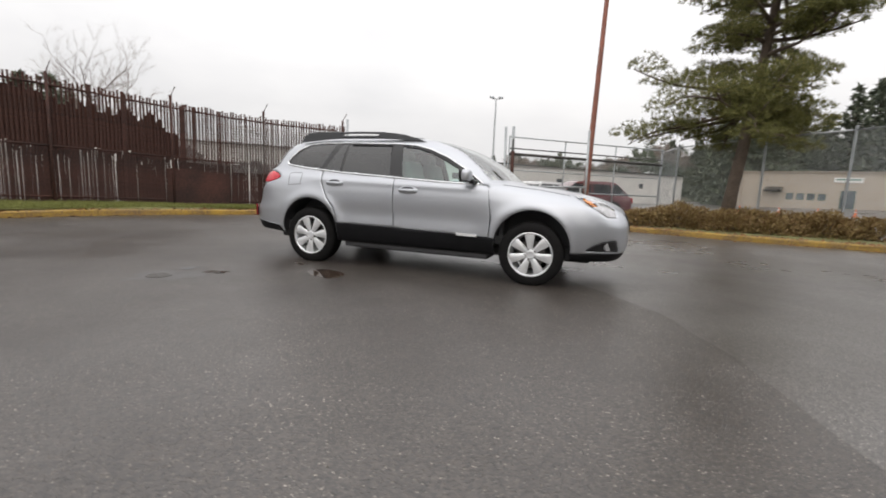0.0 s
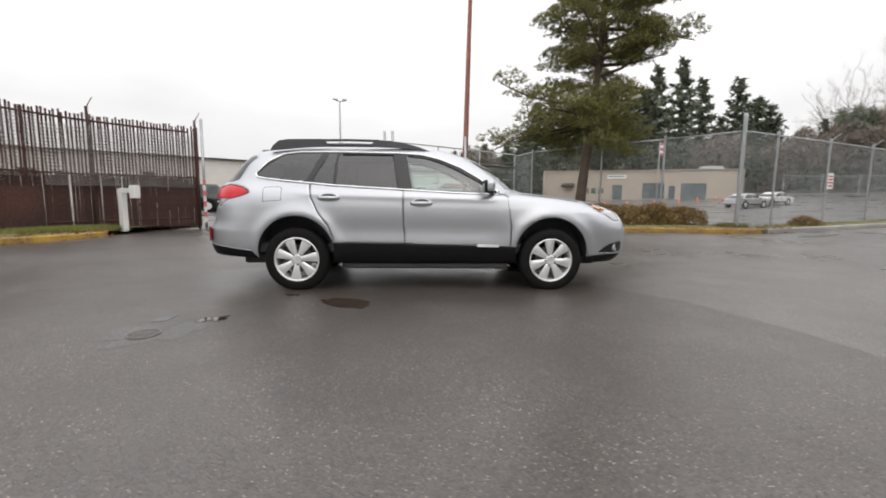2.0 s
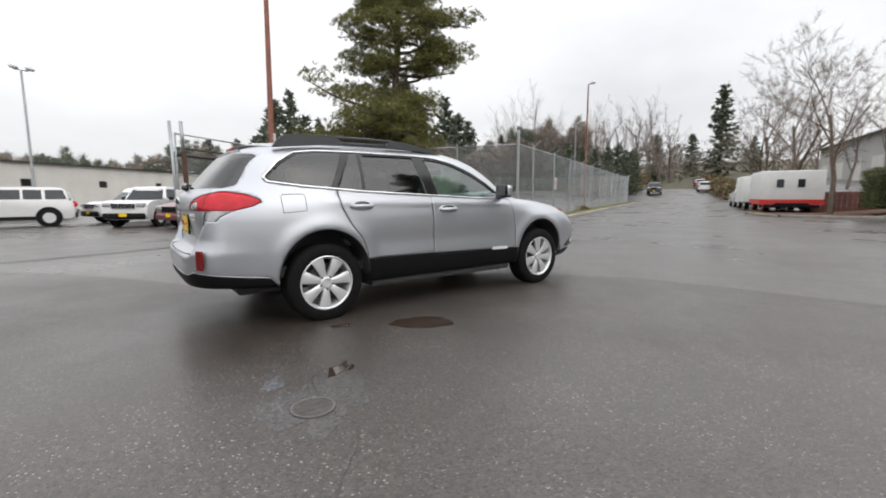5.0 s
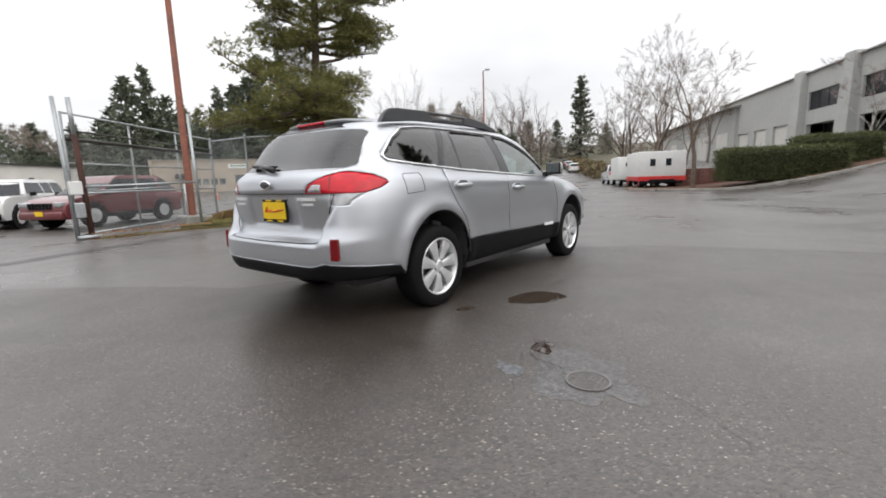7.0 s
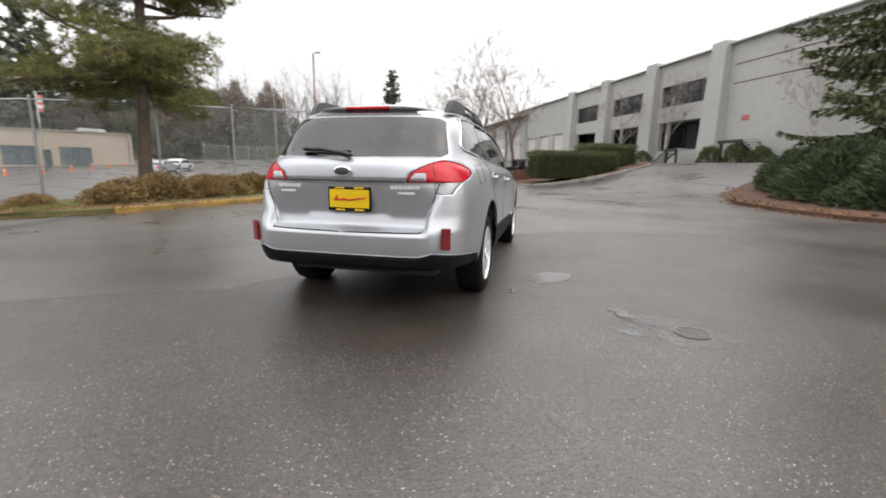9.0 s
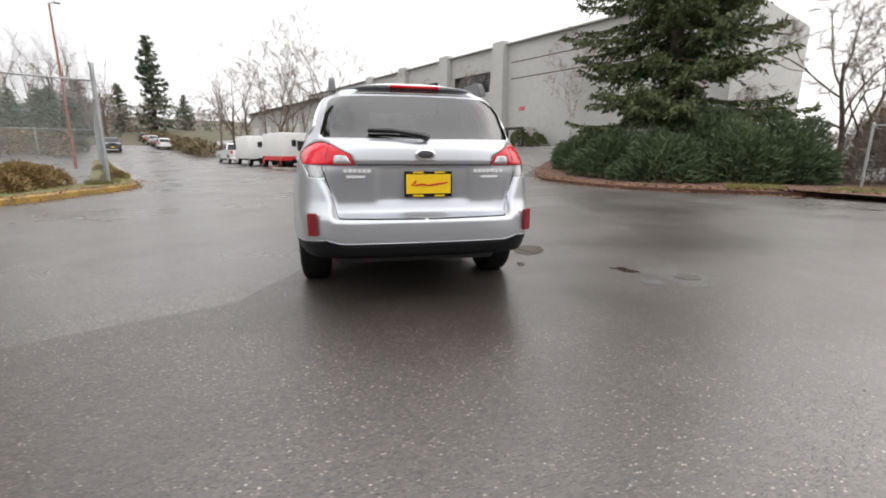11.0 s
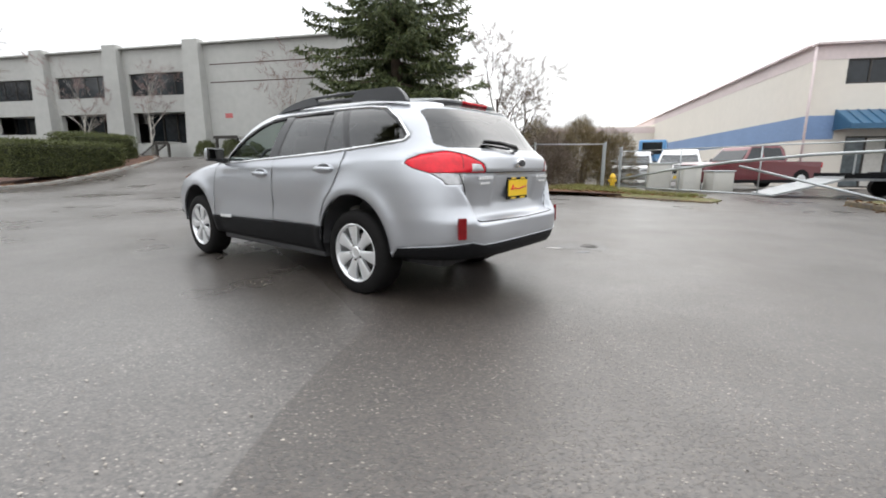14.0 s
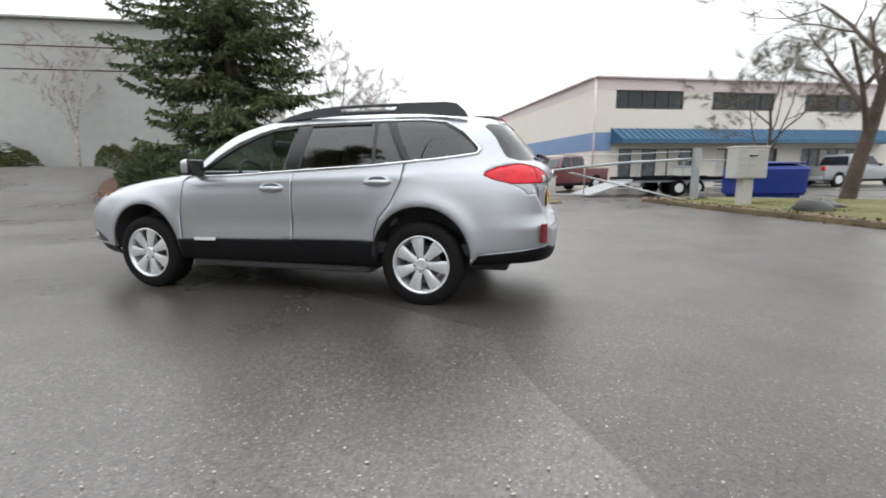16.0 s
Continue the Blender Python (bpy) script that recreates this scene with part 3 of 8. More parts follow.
def build_car():
    root = thing("estate_car", "silver metallic estate car with black lower cladding parked on wet asphalt", "car")
    qs = [k / 46 for k in range(46)] + [1 + k / 84 for k in range(84)] + [2 + k / 92 for k in range(92)] + [3 + k / 26 for k in range(27)]
    zs = [0.300 + 0.0200 * k for k in range(27)] + [0.840 + 0.0085 * k for k in range(28)] + [1.084 + 0.020 * k for k in range(21)] + [1.50 + 0.0085 * k for k in range(12)] + [1.602]
    nq, nz = len(qs), len(zs)
    wind = [(0.0, 1.095), (0.86, 1.105), (0.80, 1.52), (0.0, 1.54)]

    def region(q, z):
        p = car_pos(q, z)
        for i, (name, dom, poly, (a, b), mat, lab) in enumerate(REGIONS):
            if a <= q <= b:
                c = p.x if dom == "x" else (p.y if dom == "y" else arc_of(q))
                if inside((c, z), poly):
                    return i
        if q > 2.9 and 1.095 < z < 1.535 and p.y / half_w(z) < 0.87:
            return 100
        if q > 3.3 and 0.60 < z < 0.80 and p.y < 0.52:
            return 101
        return -1
    reg = {}
    for i in range(nq - 1):
        for j in range(nz - 1):
            reg[i, j] = region((qs[i] + qs[i + 1]) / 2, (zs[j] + zs[j + 1]) / 2)
    pos = {}
    for i in range(nq):
        for j in range(nz):
            q, z = qs[i], zs[j]
            around = {reg.get((i - a, j - b)) for a in (0, 1) for b in (0, 1)} - {None}
            if len(around) > 1:
                best, bd, bdom = None, 0.032, None
                for r in around:
                    if 0 <= r < 100:
                        name, dom, poly, lim, mat, lab = REGIONS[r]
                        n, d = nearest((coord(q, z, dom), z), poly)
                        if d < bd:
                            best, bd, bdom = n, d, dom
                if best:
                    z = max(0.300, min(1.602, best[1]))
                    if bdom != "y" or best[0] > 0:
                        q = solve_q(best[0], z, bdom, q)
            pos[i, j] = car_pos(q, z)
    groups = {}
    for k, r in reg.items():
        if r >= 0 and r < 100 and REGIONS[r][0] == "arch":
            continue
        groups.setdefault(r, []).append(k)

    def half(bm, cells, sgn):
        vs = {}

        def v(i, j):
            if (i, j) not in vs:
                p = pos[i, j]
                vs[i, j] = bm.verts.new((p.x, sgn * p.y, p.z))
            return vs[i, j]
        for i, j in cells:
            f = (v(i, j), v(i, j + 1), v(i + 1, j + 1), v(i + 1, j))
            try:
                bm.faces.new(f if sgn > 0 else f[::-1])
            except ValueError:
                pass
        return bm

    def add(name, bm, mat, label="", thick=0.012):
        bmesh.ops.remove_doubles(bm, verts=bm.verts[:], dist=0.0004)
        me = bpy.data.meshes.new(name)
        bm.to_mesh(me)
        bm.free()
        me.materials.append(mat)
        for p in me.polygons:
            p.use_smooth = True
        ob = new(name, me)
        ob.parent = root
        if thick:
            so = ob.modifiers.new("thickness", 'SOLIDIFY')
            so.thickness, so.offset = thick, -1
        if label:
            ob["label"] = label
        return ob
    made = {}
    whole = {-1: ("body_shell", "paint", "silver body shell", 0.012), 100: ("windscreen", "screen", "clear windscreen", 0), 101: ("grille", "black", "black grille", 0.01)}
    for r, cells in groups.items():
        if r in whole:
            n, m, lab, th = whole[r]
            bm = half(half(bmesh.new(), cells, 1), cells, -1)
            add(n, bm, CM[m], lab, th)
            continue
        n, dom, poly, lim, m, lab = REGIONS[r]
        if n in ("rear_window", "lower_rear_bumper", "lower_front_bumper"):
            add(n, half(half(bmesh.new(), cells, 1), cells, -1), CM[m], lab, 0 if m == "tint" else 0.012)
            continue
        for sgn in (1, -1):
            if n == "front_side_window" and sgn > 0:
                continue                      # the driver's window is wound down
            made[n, sgn] = add(n, half(bmesh.new(), cells, sgn), CM[m], lab, 0 if m in ("tint", "clear") else 0.012)

    # lines on the surface: door gaps, bright window surround
    def line(pts, dom, q0, sgn, lift=0.0):
        out = []
        q = q0
        for a, z in pts:
            q = solve_q(a, z, dom, q)
            for _ in range(3):
                q = solve_q(a, z, dom, q)
            p = car_pos(q, z)
            out.append(Vector((p.x, sgn * p.y, p.z)))
        return out

    def dense(poly, closed=True, n=6):
        pts = poly + poly[:1] if closed else poly
        out = []
        for (ax, ay), (bx, by) in zip(pts, pts[1:]):
            for k in range(n):
                out.append((ax + (bx - ax) * k / n, ay + (by - ay) * k / n))
        out.append(pts[-1])
        return out

    def gap(name, poly, dom, q0, sgn, r, mat, closed=True, n=6, label=""):
        return part(name, tube(line(dense(poly, closed, n), dom, q0, sgn), r, 6), CM[mat], root, label, flat=False)
    for sgn in (1, -1):
        gap("window_surround", P_DLO, "x", 2.7, sgn, 0.0115, "chrome", label="bright window surround")
        gap("door_gap", P_DOOR_F, "x", 2.7, sgn, 0.0022, "gloss_black")
        gap("door_gap", P_DOOR_R[2:] , "x", 1.5, sgn, 0.0022, "gloss_black", closed=False)
        gap("lamp_gap", P_LAMP, "s", 0.5, sgn, 0.0025, "inner")
        gap("arch_lip", [p for p in arch_poly(-AXLE)[:40]], "x", 1.7, sgn, 0.0035, "inner", closed=False, n=1)
        gap("arch_lip", [p for p in arch_poly(AXLE)[:40]], "x", 2.9, sgn, 0.0035, "inner", closed=False, n=1)
        gap("bonnet_gap", [(1.02, 1.052), (1.40, 1.018), (1.72, 0.968)], "x", 2.7, sgn, 0.0035, "gloss_black", closed=False, n=8)
    gap("fuel_flap_gap", [(-1.71, 0.95), (-1.52, 0.965), (-1.52, 1.085), (-1.54, 1.105), (-1.70, 1.10), (-1.715, 1.08)], "x", 1.3, -1, 0.0025, "black")
    # tailgate outline
    for sgn in (1, -1):
        gap("tailgate_gap", [(0.0, 0.977), (0.44, 0.977)], "y", 0.02, sgn, 0.005, "gloss_black", closed=False, n=10)
        gap("tailgate_gap", [(0.665, 0.965), (0.622, 0.83), (0.588, 0.70), (0.578, 0.650), (0.560, 0.636), (0.01, 0.630)], "y", 0.6, sgn, 0.004, "gloss_black", closed=False, n=8)
        gap("bumper_edge", [(0.0, 0.472), (0.55, 0.474), (0.66, 0.500), (arc_side(-2.27), 0.500), (arc_side(-1.76), 0.433)], "s", 0.02, sgn, 0.004, "paint", closed=False, n=8)

    part("roof_panel", box((-0.92, 0, 1.597), (0.56, 0.30, 0.010), bevel=0.003), CM["paint"], root)
    # underside, arch liners, interior
    bm = box((0, 0, 0.315), (1.82, 1.66, 0.17), bevel=0.03)
    add_box(bm, (-0.03, 0, 0.340), (4.0, 1.20, 0.17), bevel=0.03)
    part("underbody", bm, CM["inner"], root, "black underbody")
    part("cabin_floor", box((-0.55, 0, 0.45), (3.3, 1.55, 0.10), bevel=0.02), CM["inner"], root)
    part("load_floor", box((-1.66, 0, 0.82), (0.95, 1.20, 0.06), bevel=0.02), CM["inner"], root)
    part("firewall", box((1.02, 0, 0.72), (0.06, 1.5, 0.60), bevel=0.02), CM["inner"], root)
    for ax in (-AXLE, AXLE):
        for sgn in (1, -1):
            bm = bmesh.new()
            prev = None
            for k in range(33):
                a = math.pi * (k / 32 * 1.06 - 0.03)
                x, z = ax + 0.415 * math.cos(a), ARCH_Z + 0.415 * math.sin(a)
                cur = (bm.verts.new((x, sgn * 0.872, z)), bm.verts.new((x, sgn * 0.55, z)), bm.verts.new((ax + 0.02 * math.cos(a), sgn * 0.55, ARCH_Z + 0.02 * math.sin(a))))
                if prev:
                    bm.faces.new((prev[0], prev[1], cur[1], cur[0]))
                    bm.faces.new((prev[1], prev[2], cur[2], cur[1]))
                prev = cur
            part("arch_liner", bm, CM["inner"], root)
    # seats, dashboard, steering wheel
    def seat(name, x, y, width):
        bm = bmesh.new()
        add_box(bm, (x, y, 0.70), (0.52, width, 0.18), bevel=0.05)
        add_box(bm, (x - 0.30, y, 1.00), (0.14, width * 0.96, 0.62), Matrix.Rotation(radians(-16), 3, 'Y'), bevel=0.05)
        part(name, bm, CM["seat"], root, "light grey upholstered seat", flat=False, angle=50)
    seat("front_seat", 0.12, 0.37, 0.50)
    seat("front_seat", 0.12, -0.37, 0.50)
    seat("rear_seat", -0.80, 0.0, 1.30)
    for y in (0.37, -0.37):
        part("head_restraint", tube([(-0.31, y - 0.11, 1.36), (-0.31, y + 0.11, 1.36)], 0.075, 10), CM["seat"], root, flat=False, angle=50)
    for y in (0.40, -0.40):
        part("head_restraint", tube([(-1.20, y - 0.11, 1.33), (-1.20, y + 0.11, 1.33)], 0.07, 10), CM["seat"], root, flat=False, angle=50)
    part("dashboard", box((0.80, 0, 0.96), (0.42, 1.44, 0.20), bevel=0.07), CM["inner"], root, "dark dashboard", flat=False, angle=50)
    c = Vector((0.50, 0.37, 1.03))
    tilt = Matrix.Rotation(radians(-65), 3, 'Y')
    ringp = [c + tilt @ Vector((0.185 * math.cos(a), 0.185 * math.sin(a), 0)) for a in np.linspace(0, 2 * math.pi, 33)]
    sw = tube(ringp, 0.016, 8)
    add_box(sw, c, (0.10, 0.12, 0.05), tilt, bevel=0.02)
    add_box(sw, c, (0.03, 0.36, 0.02), tilt)
    part("steering_wheel", sw, CM["inner"], root, "black steering wheel", flat=False, angle=45)
    part("interior_mirror", box((0.42, 0, 1.37), (0.03, 0.24, 0.07), bevel=0.012), CM["inner"], root)

    # wheels
    def lathe(prof, n, y0=0.0):
        bm = bmesh.new()
        rings = [[bm.verts.new((r * math.cos(2 * math.pi * k / n), y, r * math.sin(2 * math.pi * k / n))) for k in range(n)] for r, y in prof]
        for a, b in zip(rings, rings[1:]):
            for k in range(n):
                bm.faces.new((a[k], a[(k + 1) % n], b[(k + 1) % n], b[k]))
        return bm
    tyre_prof = [(0.215, -0.10), (0.235, -0.112), (0.285, -0.116), (0.322, -0.105), (0.338, -0.090), (0.343, -0.06), (0.345, 0), (0.343, 0.06), (0.338, 0.090), (0.322, 0.105), (0.285, 0.116), (0.262, 0.114), (0.243, 0.112), (0.230, 0.104)]
    rim_prof = [(0.231, 0.104), (0.237, 0.110), (0.229, 0.113), (0.219, 0.104), (0.211, 0.070), (0.198, 0.0), (0.205, -0.10)]
    tyre_me = mesh_of("tyre", lathe(tyre_prof, 56), CM["rubber"], flat=False, angle=40)
    rim = lathe(rim_prof, 56)
    rim_me = mesh_of("rim", rim, CM["alloy"], flat=False, angle=40)

    def spoke_mesh():
        bm = bmesh.new()
        rows = []
        for r, hw, y in ((0.040, 0.026, 0.090), (0.075, 0.029, 0.098), (0.12, 0.036, 0.101), (0.165, 0.046, 0.102), (0.200, 0.052, 0.101), (0.223, 0.053, 0.098)):
            rows.append([bm.verts.new(p) for p in ((-hw, y - 0.030, r), (-hw, y - 0.005, r), (-hw * 0.72, y, r), (0, y + 0.003, r), (hw * 0.72, y, r), (hw, y - 0.005, r), (hw, y - 0.030, r))])
        for a, b in zip(rows, rows[1:]):
            for k in range(6):
                bm.faces.new((a[k], a[k + 1], b[k + 1], b[k]))
        return mesh_of("spoke", bm, CM["alloy"], flat=False, angle=30)
    spoke_me = spoke_mesh()
    cap_me = mesh_of("hub_cap", lathe([(0.052, 0.080), (0.052, 0.100), (0.046, 0.106), (0.030, 0.108), (0.028, 0.104), (0.0005, 0.104)], 28), CM["alloy"], flat=False, angle=30)
    nut_me = mesh_of("wheel_nut", lathe([(0.010, 0.080), (0.010, 0.100), (0.0005, 0.102)], 10), CM["steel"], flat=False, angle=30)
    disc_me = mesh_of("brake_disc", lathe([(0.06, 0.03), (0.148, 0.03), (0.148, 0.01), (0.06, 0.01)], 40), CM["steel"], flat=False, angle=30)
    for ax in (-AXLE, AXLE):
        for sgn in (1, -1):
            wheel = thing("wheel")
            wheel.parent = root
            spin = {(-1, 1): 8, (1, 1): -14, (-1, -1): 21, (1, -1): 4}[(1 if ax > 0 else -1), sgn]
            wheel.matrix_local = pose(ax, sgn * 0.775, HUB_Z, 0, 0, 0 if sgn > 0 else 180) @ pose(0, 0, 0, 0, spin, 0)
            def bit(name, me, m=None):
                o = new(name, me)
                o.parent = wheel
                if m is not None:
                    o.matrix_local = m
                return o
            bit("tyre", tyre_me)["label"] = "black rubber tyre"
            bit("rim", rim_me)["label"] = "silver seven-spoke alloy rim"
            for k in range(7):
                bit("spoke", spoke_me, pose(0, 0, 0, 0, 360 / 7 * k, 0))
            bit("hub_cap", cap_me)
            bit("brake_disc", disc_me)
            for k in range(5):
                bit("wheel_nut", nut_me, pose(0.057 * math.cos(2 * math.pi * k / 5), -0.002, 0.057 * math.sin(2 * math.pi * k / 5)))

    # door handles, mirrors, roof bars, badge strips
    for sgn in (1, -1):
        for x0, x1, z in ((-1.125, -0.915, 1.000), (-0.155, 0.055, 0.952)):
            y = sgn * (car_pos(solve_q((x0 + x1) / 2, z, "x", 2.0), z).y)
            for _ in range(40):
                q = solve_q((x0 + x1) / 2, z, "x", 2.0 if x0 > -0.3 else 1.6)
            y = sgn * car_pos(q, z).y
            hnd = thing("door_handle")
            hnd.parent = root
            cup = bmesh.new()
            bmesh.ops.create_uvsphere(cup, u_segments=20, v_segments=10, radius=1.0)
            bmesh.ops.transform(cup, matrix=Matrix.Translation(((x0 + x1) / 2, y - sgn * 0.002, z - 0.008)) @ Matrix.Diagonal((0.126, 0.013, 0.050, 1)), verts=cup.verts[:])
            part("handle_cup", cup, CM["paint"], hnd, "rounded handle recess", flat=False)
            # dark bulge, set high: the recess shadow above the grip as colour
            cup = bmesh.new()
            bmesh.ops.create_uvsphere(cup, u_segments=20, v_segments=10, radius=1.0)
            bmesh.ops.transform(cup, matrix=Matrix.Translation(((x0 + x1) / 2, y, z + 0.006)) @ Matrix.Diagonal((0.090, 0.015, 0.034, 1)), verts=cup.verts[:])
            part("handle_hollow", cup, CM["cup"], hnd, "dark bulge painted as the shade behind the grip", flat=False)
            pts = [(x0, y, z - 0.006), (x0 + 0.02, y + sgn * 0.026, z - 0.006), ((x0 + x1) / 2, y + sgn * 0.032, z - 0.005), (x1 - 0.02, y + sgn * 0.026, z - 0.006), (x1, y, z - 0.006)]
            part("grip", tube(pts, [0.014, 0.019, 0.020, 0.019, 0.014], 10), CM["paint"], hnd, "bright door grip", flat=False)
        # mirror
        mir = thing("door_mirror")
        mir.parent = root
        bm = box((0.662, sgn * 0.985, 1.135), (0.105, 0.172, 0.126))
        bmesh.ops.bevel(bm, geom=bm.edges[:], offset=0.050, segments=5, affect='EDGES', profile=0.6)
        part("mirror_shell", bm, CM["paint"], mir, "silver mirror shell", flat=False, angle=60)
        part("mirror_base", tube([(0.72, sgn * 0.83, 1.065), (0.70, sgn * 0.90, 1.080), (0.68, sgn * 0.95, 1.085)], [0.035, 0.03, 0.028], 8), CM["gloss_black"], mir, "black mirror stalk", flat=False)
        part("mirror_lower", box((0.650, sgn * 0.985, 1.078), (0.09, 0.15, 0.03), bevel=0.012), CM["gloss_black"], mir, "black lower shell", flat=False, angle=50)
        part("mirror_bezel", box((0.616, sgn * 0.985, 1.136), (0.030, 0.170, 0.122), bevel=0.012), CM["gloss_black"], mir, "black mirror bezel", flat=False, angle=50)
        part("mirror_glass", box((0.599, sgn * 0.985, 1.137), (0.006, 0.145, 0.098), bevel=0.002), CM["mirror"], mir, "mirror glass")
        # roof bar: two broad feet and a raised rail
        rb = thing("roof_bar")
        rb.parent = root
        yb = sgn * 0.585

        def foot(pts, w=0.055):
            bm = bmesh.new()
            a = [bm.verts.new((x, yb - w / 2 * (0.7 if z > 1.57 else 1), z)) for x, z in pts]
            b = [bm.verts.new((x, yb + w / 2 * (0.7 if z > 1.57 else 1), z)) for x, z in pts]
            n = len(pts)
            bm.faces.new(a[::-1])
            bm.faces.new(b)
            for k in range(n):
                bm.faces.new((a[k], a[(k + 1) % n], b[(k + 1) % n], b[k]))
            bmesh.ops.bevel(bm, geom=bm.edges[:], offset=0.006, segments=2, affect='EDGES')
            return bm
        part("rear_foot", foot([(-1.70, 1.500), (-1.66, 1.560), (-1.60, 1.610), (-1.50, 1.624), (-1.14, 1.632), (-1.10, 1.608), (-1.06, 1.55), (-1.3, 1.54)]), CM["bar"], rb, "dark grey roof bar foot", flat=False, angle=40)
        part("front_foot", foot([(0.06, 1.510), (-0.08, 1.560), (-0.24, 1.600), (-0.40, 1.620), (-0.54, 1.630), (-0.58, 1.606), (-0.62, 1.555), (-0.3, 1.545)]), CM["bar"], rb, "dark grey roof bar foot", flat=False, angle=40)
        part("rail", tube([(-1.15, yb, 1.618), (-0.85, yb, 1.624), (-0.52, yb, 1.620)], 0.014, 8), CM["bar"], rb, "dark roof rail", flat=False)
        part("rail_base", tube([(-1.10, yb, 1.566), (-0.85, yb, 1.570), (-0.58, yb, 1.570)], 0.020, 6), CM["bar"], rb, flat=False)
        q = solve_q(2.135, 0.470, "x", 3.1)
        p = car_pos(q, 0.470)
        fg = tube([(p.x - 0.03, sgn * p.y * 0.96, 0.470), (p.x + 0.004, sgn * p.y, 0.470)], [0.048, 0.043], 18)
        part("fog_lamp", fg, CM["lens"], root, "round clear fog lamp", flat=False, angle=40)
        part("badge_strip", box((0.67, sgn * 0.912, 0.497), (0.235, 0.008, 0.030), Matrix.Rotation(radians(1.2), 3, 'Y'), bevel=0.003), CM["white"], root, "pale badge strip on the cladding")
        part("rear_reflector", box((-2.318, sgn * 0.735, 0.598), (0.024, 0.064, 0.150), Matrix.Rotation(radians(-sgn * 28), 3, 'Z'), bevel=0.006), CM["darkred"], root, "upright red reflector in the bumper")
        part("lamp_divider", tube([tuple(c_ for c_ in (car_pos(solve_q(0.655, z, "s", 0.6), z).x - 0.001, sgn * car_pos(solve_q(0.655, z, "s", 0.6), z).y, z)) for z in (0.975, 1.03, 1.08, 1.118)], 0.003, 6), CM["gloss_black"], root)
        # weather deflector over each side window
        for x0, x1, z0, z1 in ((-0.90, -0.36, 1.462, 1.462),):
            part("rain_deflector", tube(line([(x0, z0), ((x0 + x1) / 2, z0 + 0.002), (x1, z1)], "x", 1.9, sgn), 0.016, 8), CM["gloss_black"], root, "smoked rain deflector", flat=False)
        part("rain_deflector", tube(line([(-0.20, 1.452), (0.0, 1.432), (0.15, 1.388), (0.35, 1.302), (0.55, 1.195), (0.66, 1.125)], "x", 2.4, sgn), 0.014, 8), CM["gloss_black"], root, "smoked rain deflector", flat=False)
    # spoiler: a short visor that grows out of the roof's rear edge, the shade beneath it painted as a black band
    rows, lip = [], 0.0
    for k in range(-20, 21):
        u = k / 20
        q, sg = abs(u) * 0.93, (1 if u >= 0 else -1)
        ext = 0.026 * (1 - abs(u) ** 7) + 0.004
        A, Bq, D = car_pos(q, 1.556), car_pos(q, 1.515), car_pos(q, 1.462)
        lip = min(lip, Bq.x - ext)
        dip = -0.036 * abs(u) ** 4
        rows.append([Vector((p.x + dx, sg * p.y, p.z + dz + (dip if dz > -0.006 and dx < 0 else 0))) for p, dx, dz in ((A, 0.03, 0.001), (A, -0.01, 0.005), (Bq, -ext, 0.014), (Bq, -ext - 0.002, -0.006), (D, -0.012, 0.0), (D, 0.004, -0.006))])
    for nm, i0, i1, mt, lb in (("spoiler", 0, 3, "paint", "silver roof spoiler"), ("spoiler_underside", 3, 5, "gloss_black", "black band painted as the shade under the spoiler")):
        bm = bmesh.new()
        vv = [[bm.verts.new(p) for p in r_[i0:i1 + 1]] for r_ in rows]
        for x0, x1 in zip(vv, vv[1:]):
            for k in range(i1 - i0):
                bm.faces.new((x0[k], x0[k + 1], x1[k + 1], x1[k]))
        ob = part(nm, bm, CM[mt], root, lb, flat=False, angle=40)
        so = ob.modifiers.new("thickness", 'SOLIDIFY')
        so.thickness, so.offset = 0.004, -1
    part("high_brake_lamp", box((lip + 0.010, 0, 1.519), (0.03, 0.36, 0.022), bevel=0.006), CM["red"], root, "red high brake lamp", flat=False, angle=50)
    # rear wiper
    wip = thing("rear_wiper")
    wip.parent = root
    part("wiper_arm", tube([(-2.285, -0.03, 1.150), (-2.300, 0.02, 1.165), (-2.262, 0.20, 1.196), (-2.235, 0.36, 1.200)], [0.024, 0.022, 0.014, 0.009], 8), CM["gloss_black"], wip, flat=False)
    part("wiper_blade", tube([(-2.25, -0.02, 1.180), (-2.225, 0.36, 1.190)], 0.008, 6), CM["black"], wip, flat=False)
    # plate, emblem, letter strips, exhaust
    def rear_x(y, z):
        return car_pos(solve_q(abs(y), z, "y", min(0.9, abs(y))), z).x
    pl = thing("dealer_plate")
    pl.parent = root
    pl.matrix_local = Matrix.Translation((min(rear_x(y, z) for y in (0.02, 0.16) for z in (0.77, 0.85, 0.93)) + 2.312, -0.028, 0))
    part("plate_frame", box((-2.312, 0.0, 0.850), (0.016, 0.325, 0.172), bevel=0.004), CM["gloss_black"], pl, "black plate frame")
    part("plate_face", box((-2.322, 0.0, 0.852), (0.006, 0.302, 0.128), bevel=0.002), CM["plate"], pl, "yellow dealer plate with a red swoosh")
    bm = bmesh.new()
    add_tube(bm, [(-2.326, 0.115, 0.842), (-2.326, 0.085, 0.872), (-2.326, 0.095, 0.842), (-2.326, 0.04, 0.850), (-2.326, 0.0, 0.842), (-2.326, -0.06, 0.852), (-2.326, -0.13, 0.862)], [0.006, 0.009, 0.006, 0.007, 0.005, 0.007, 0.004], 6)
    part("plate_print", bm, CM["plate_red"], pl)
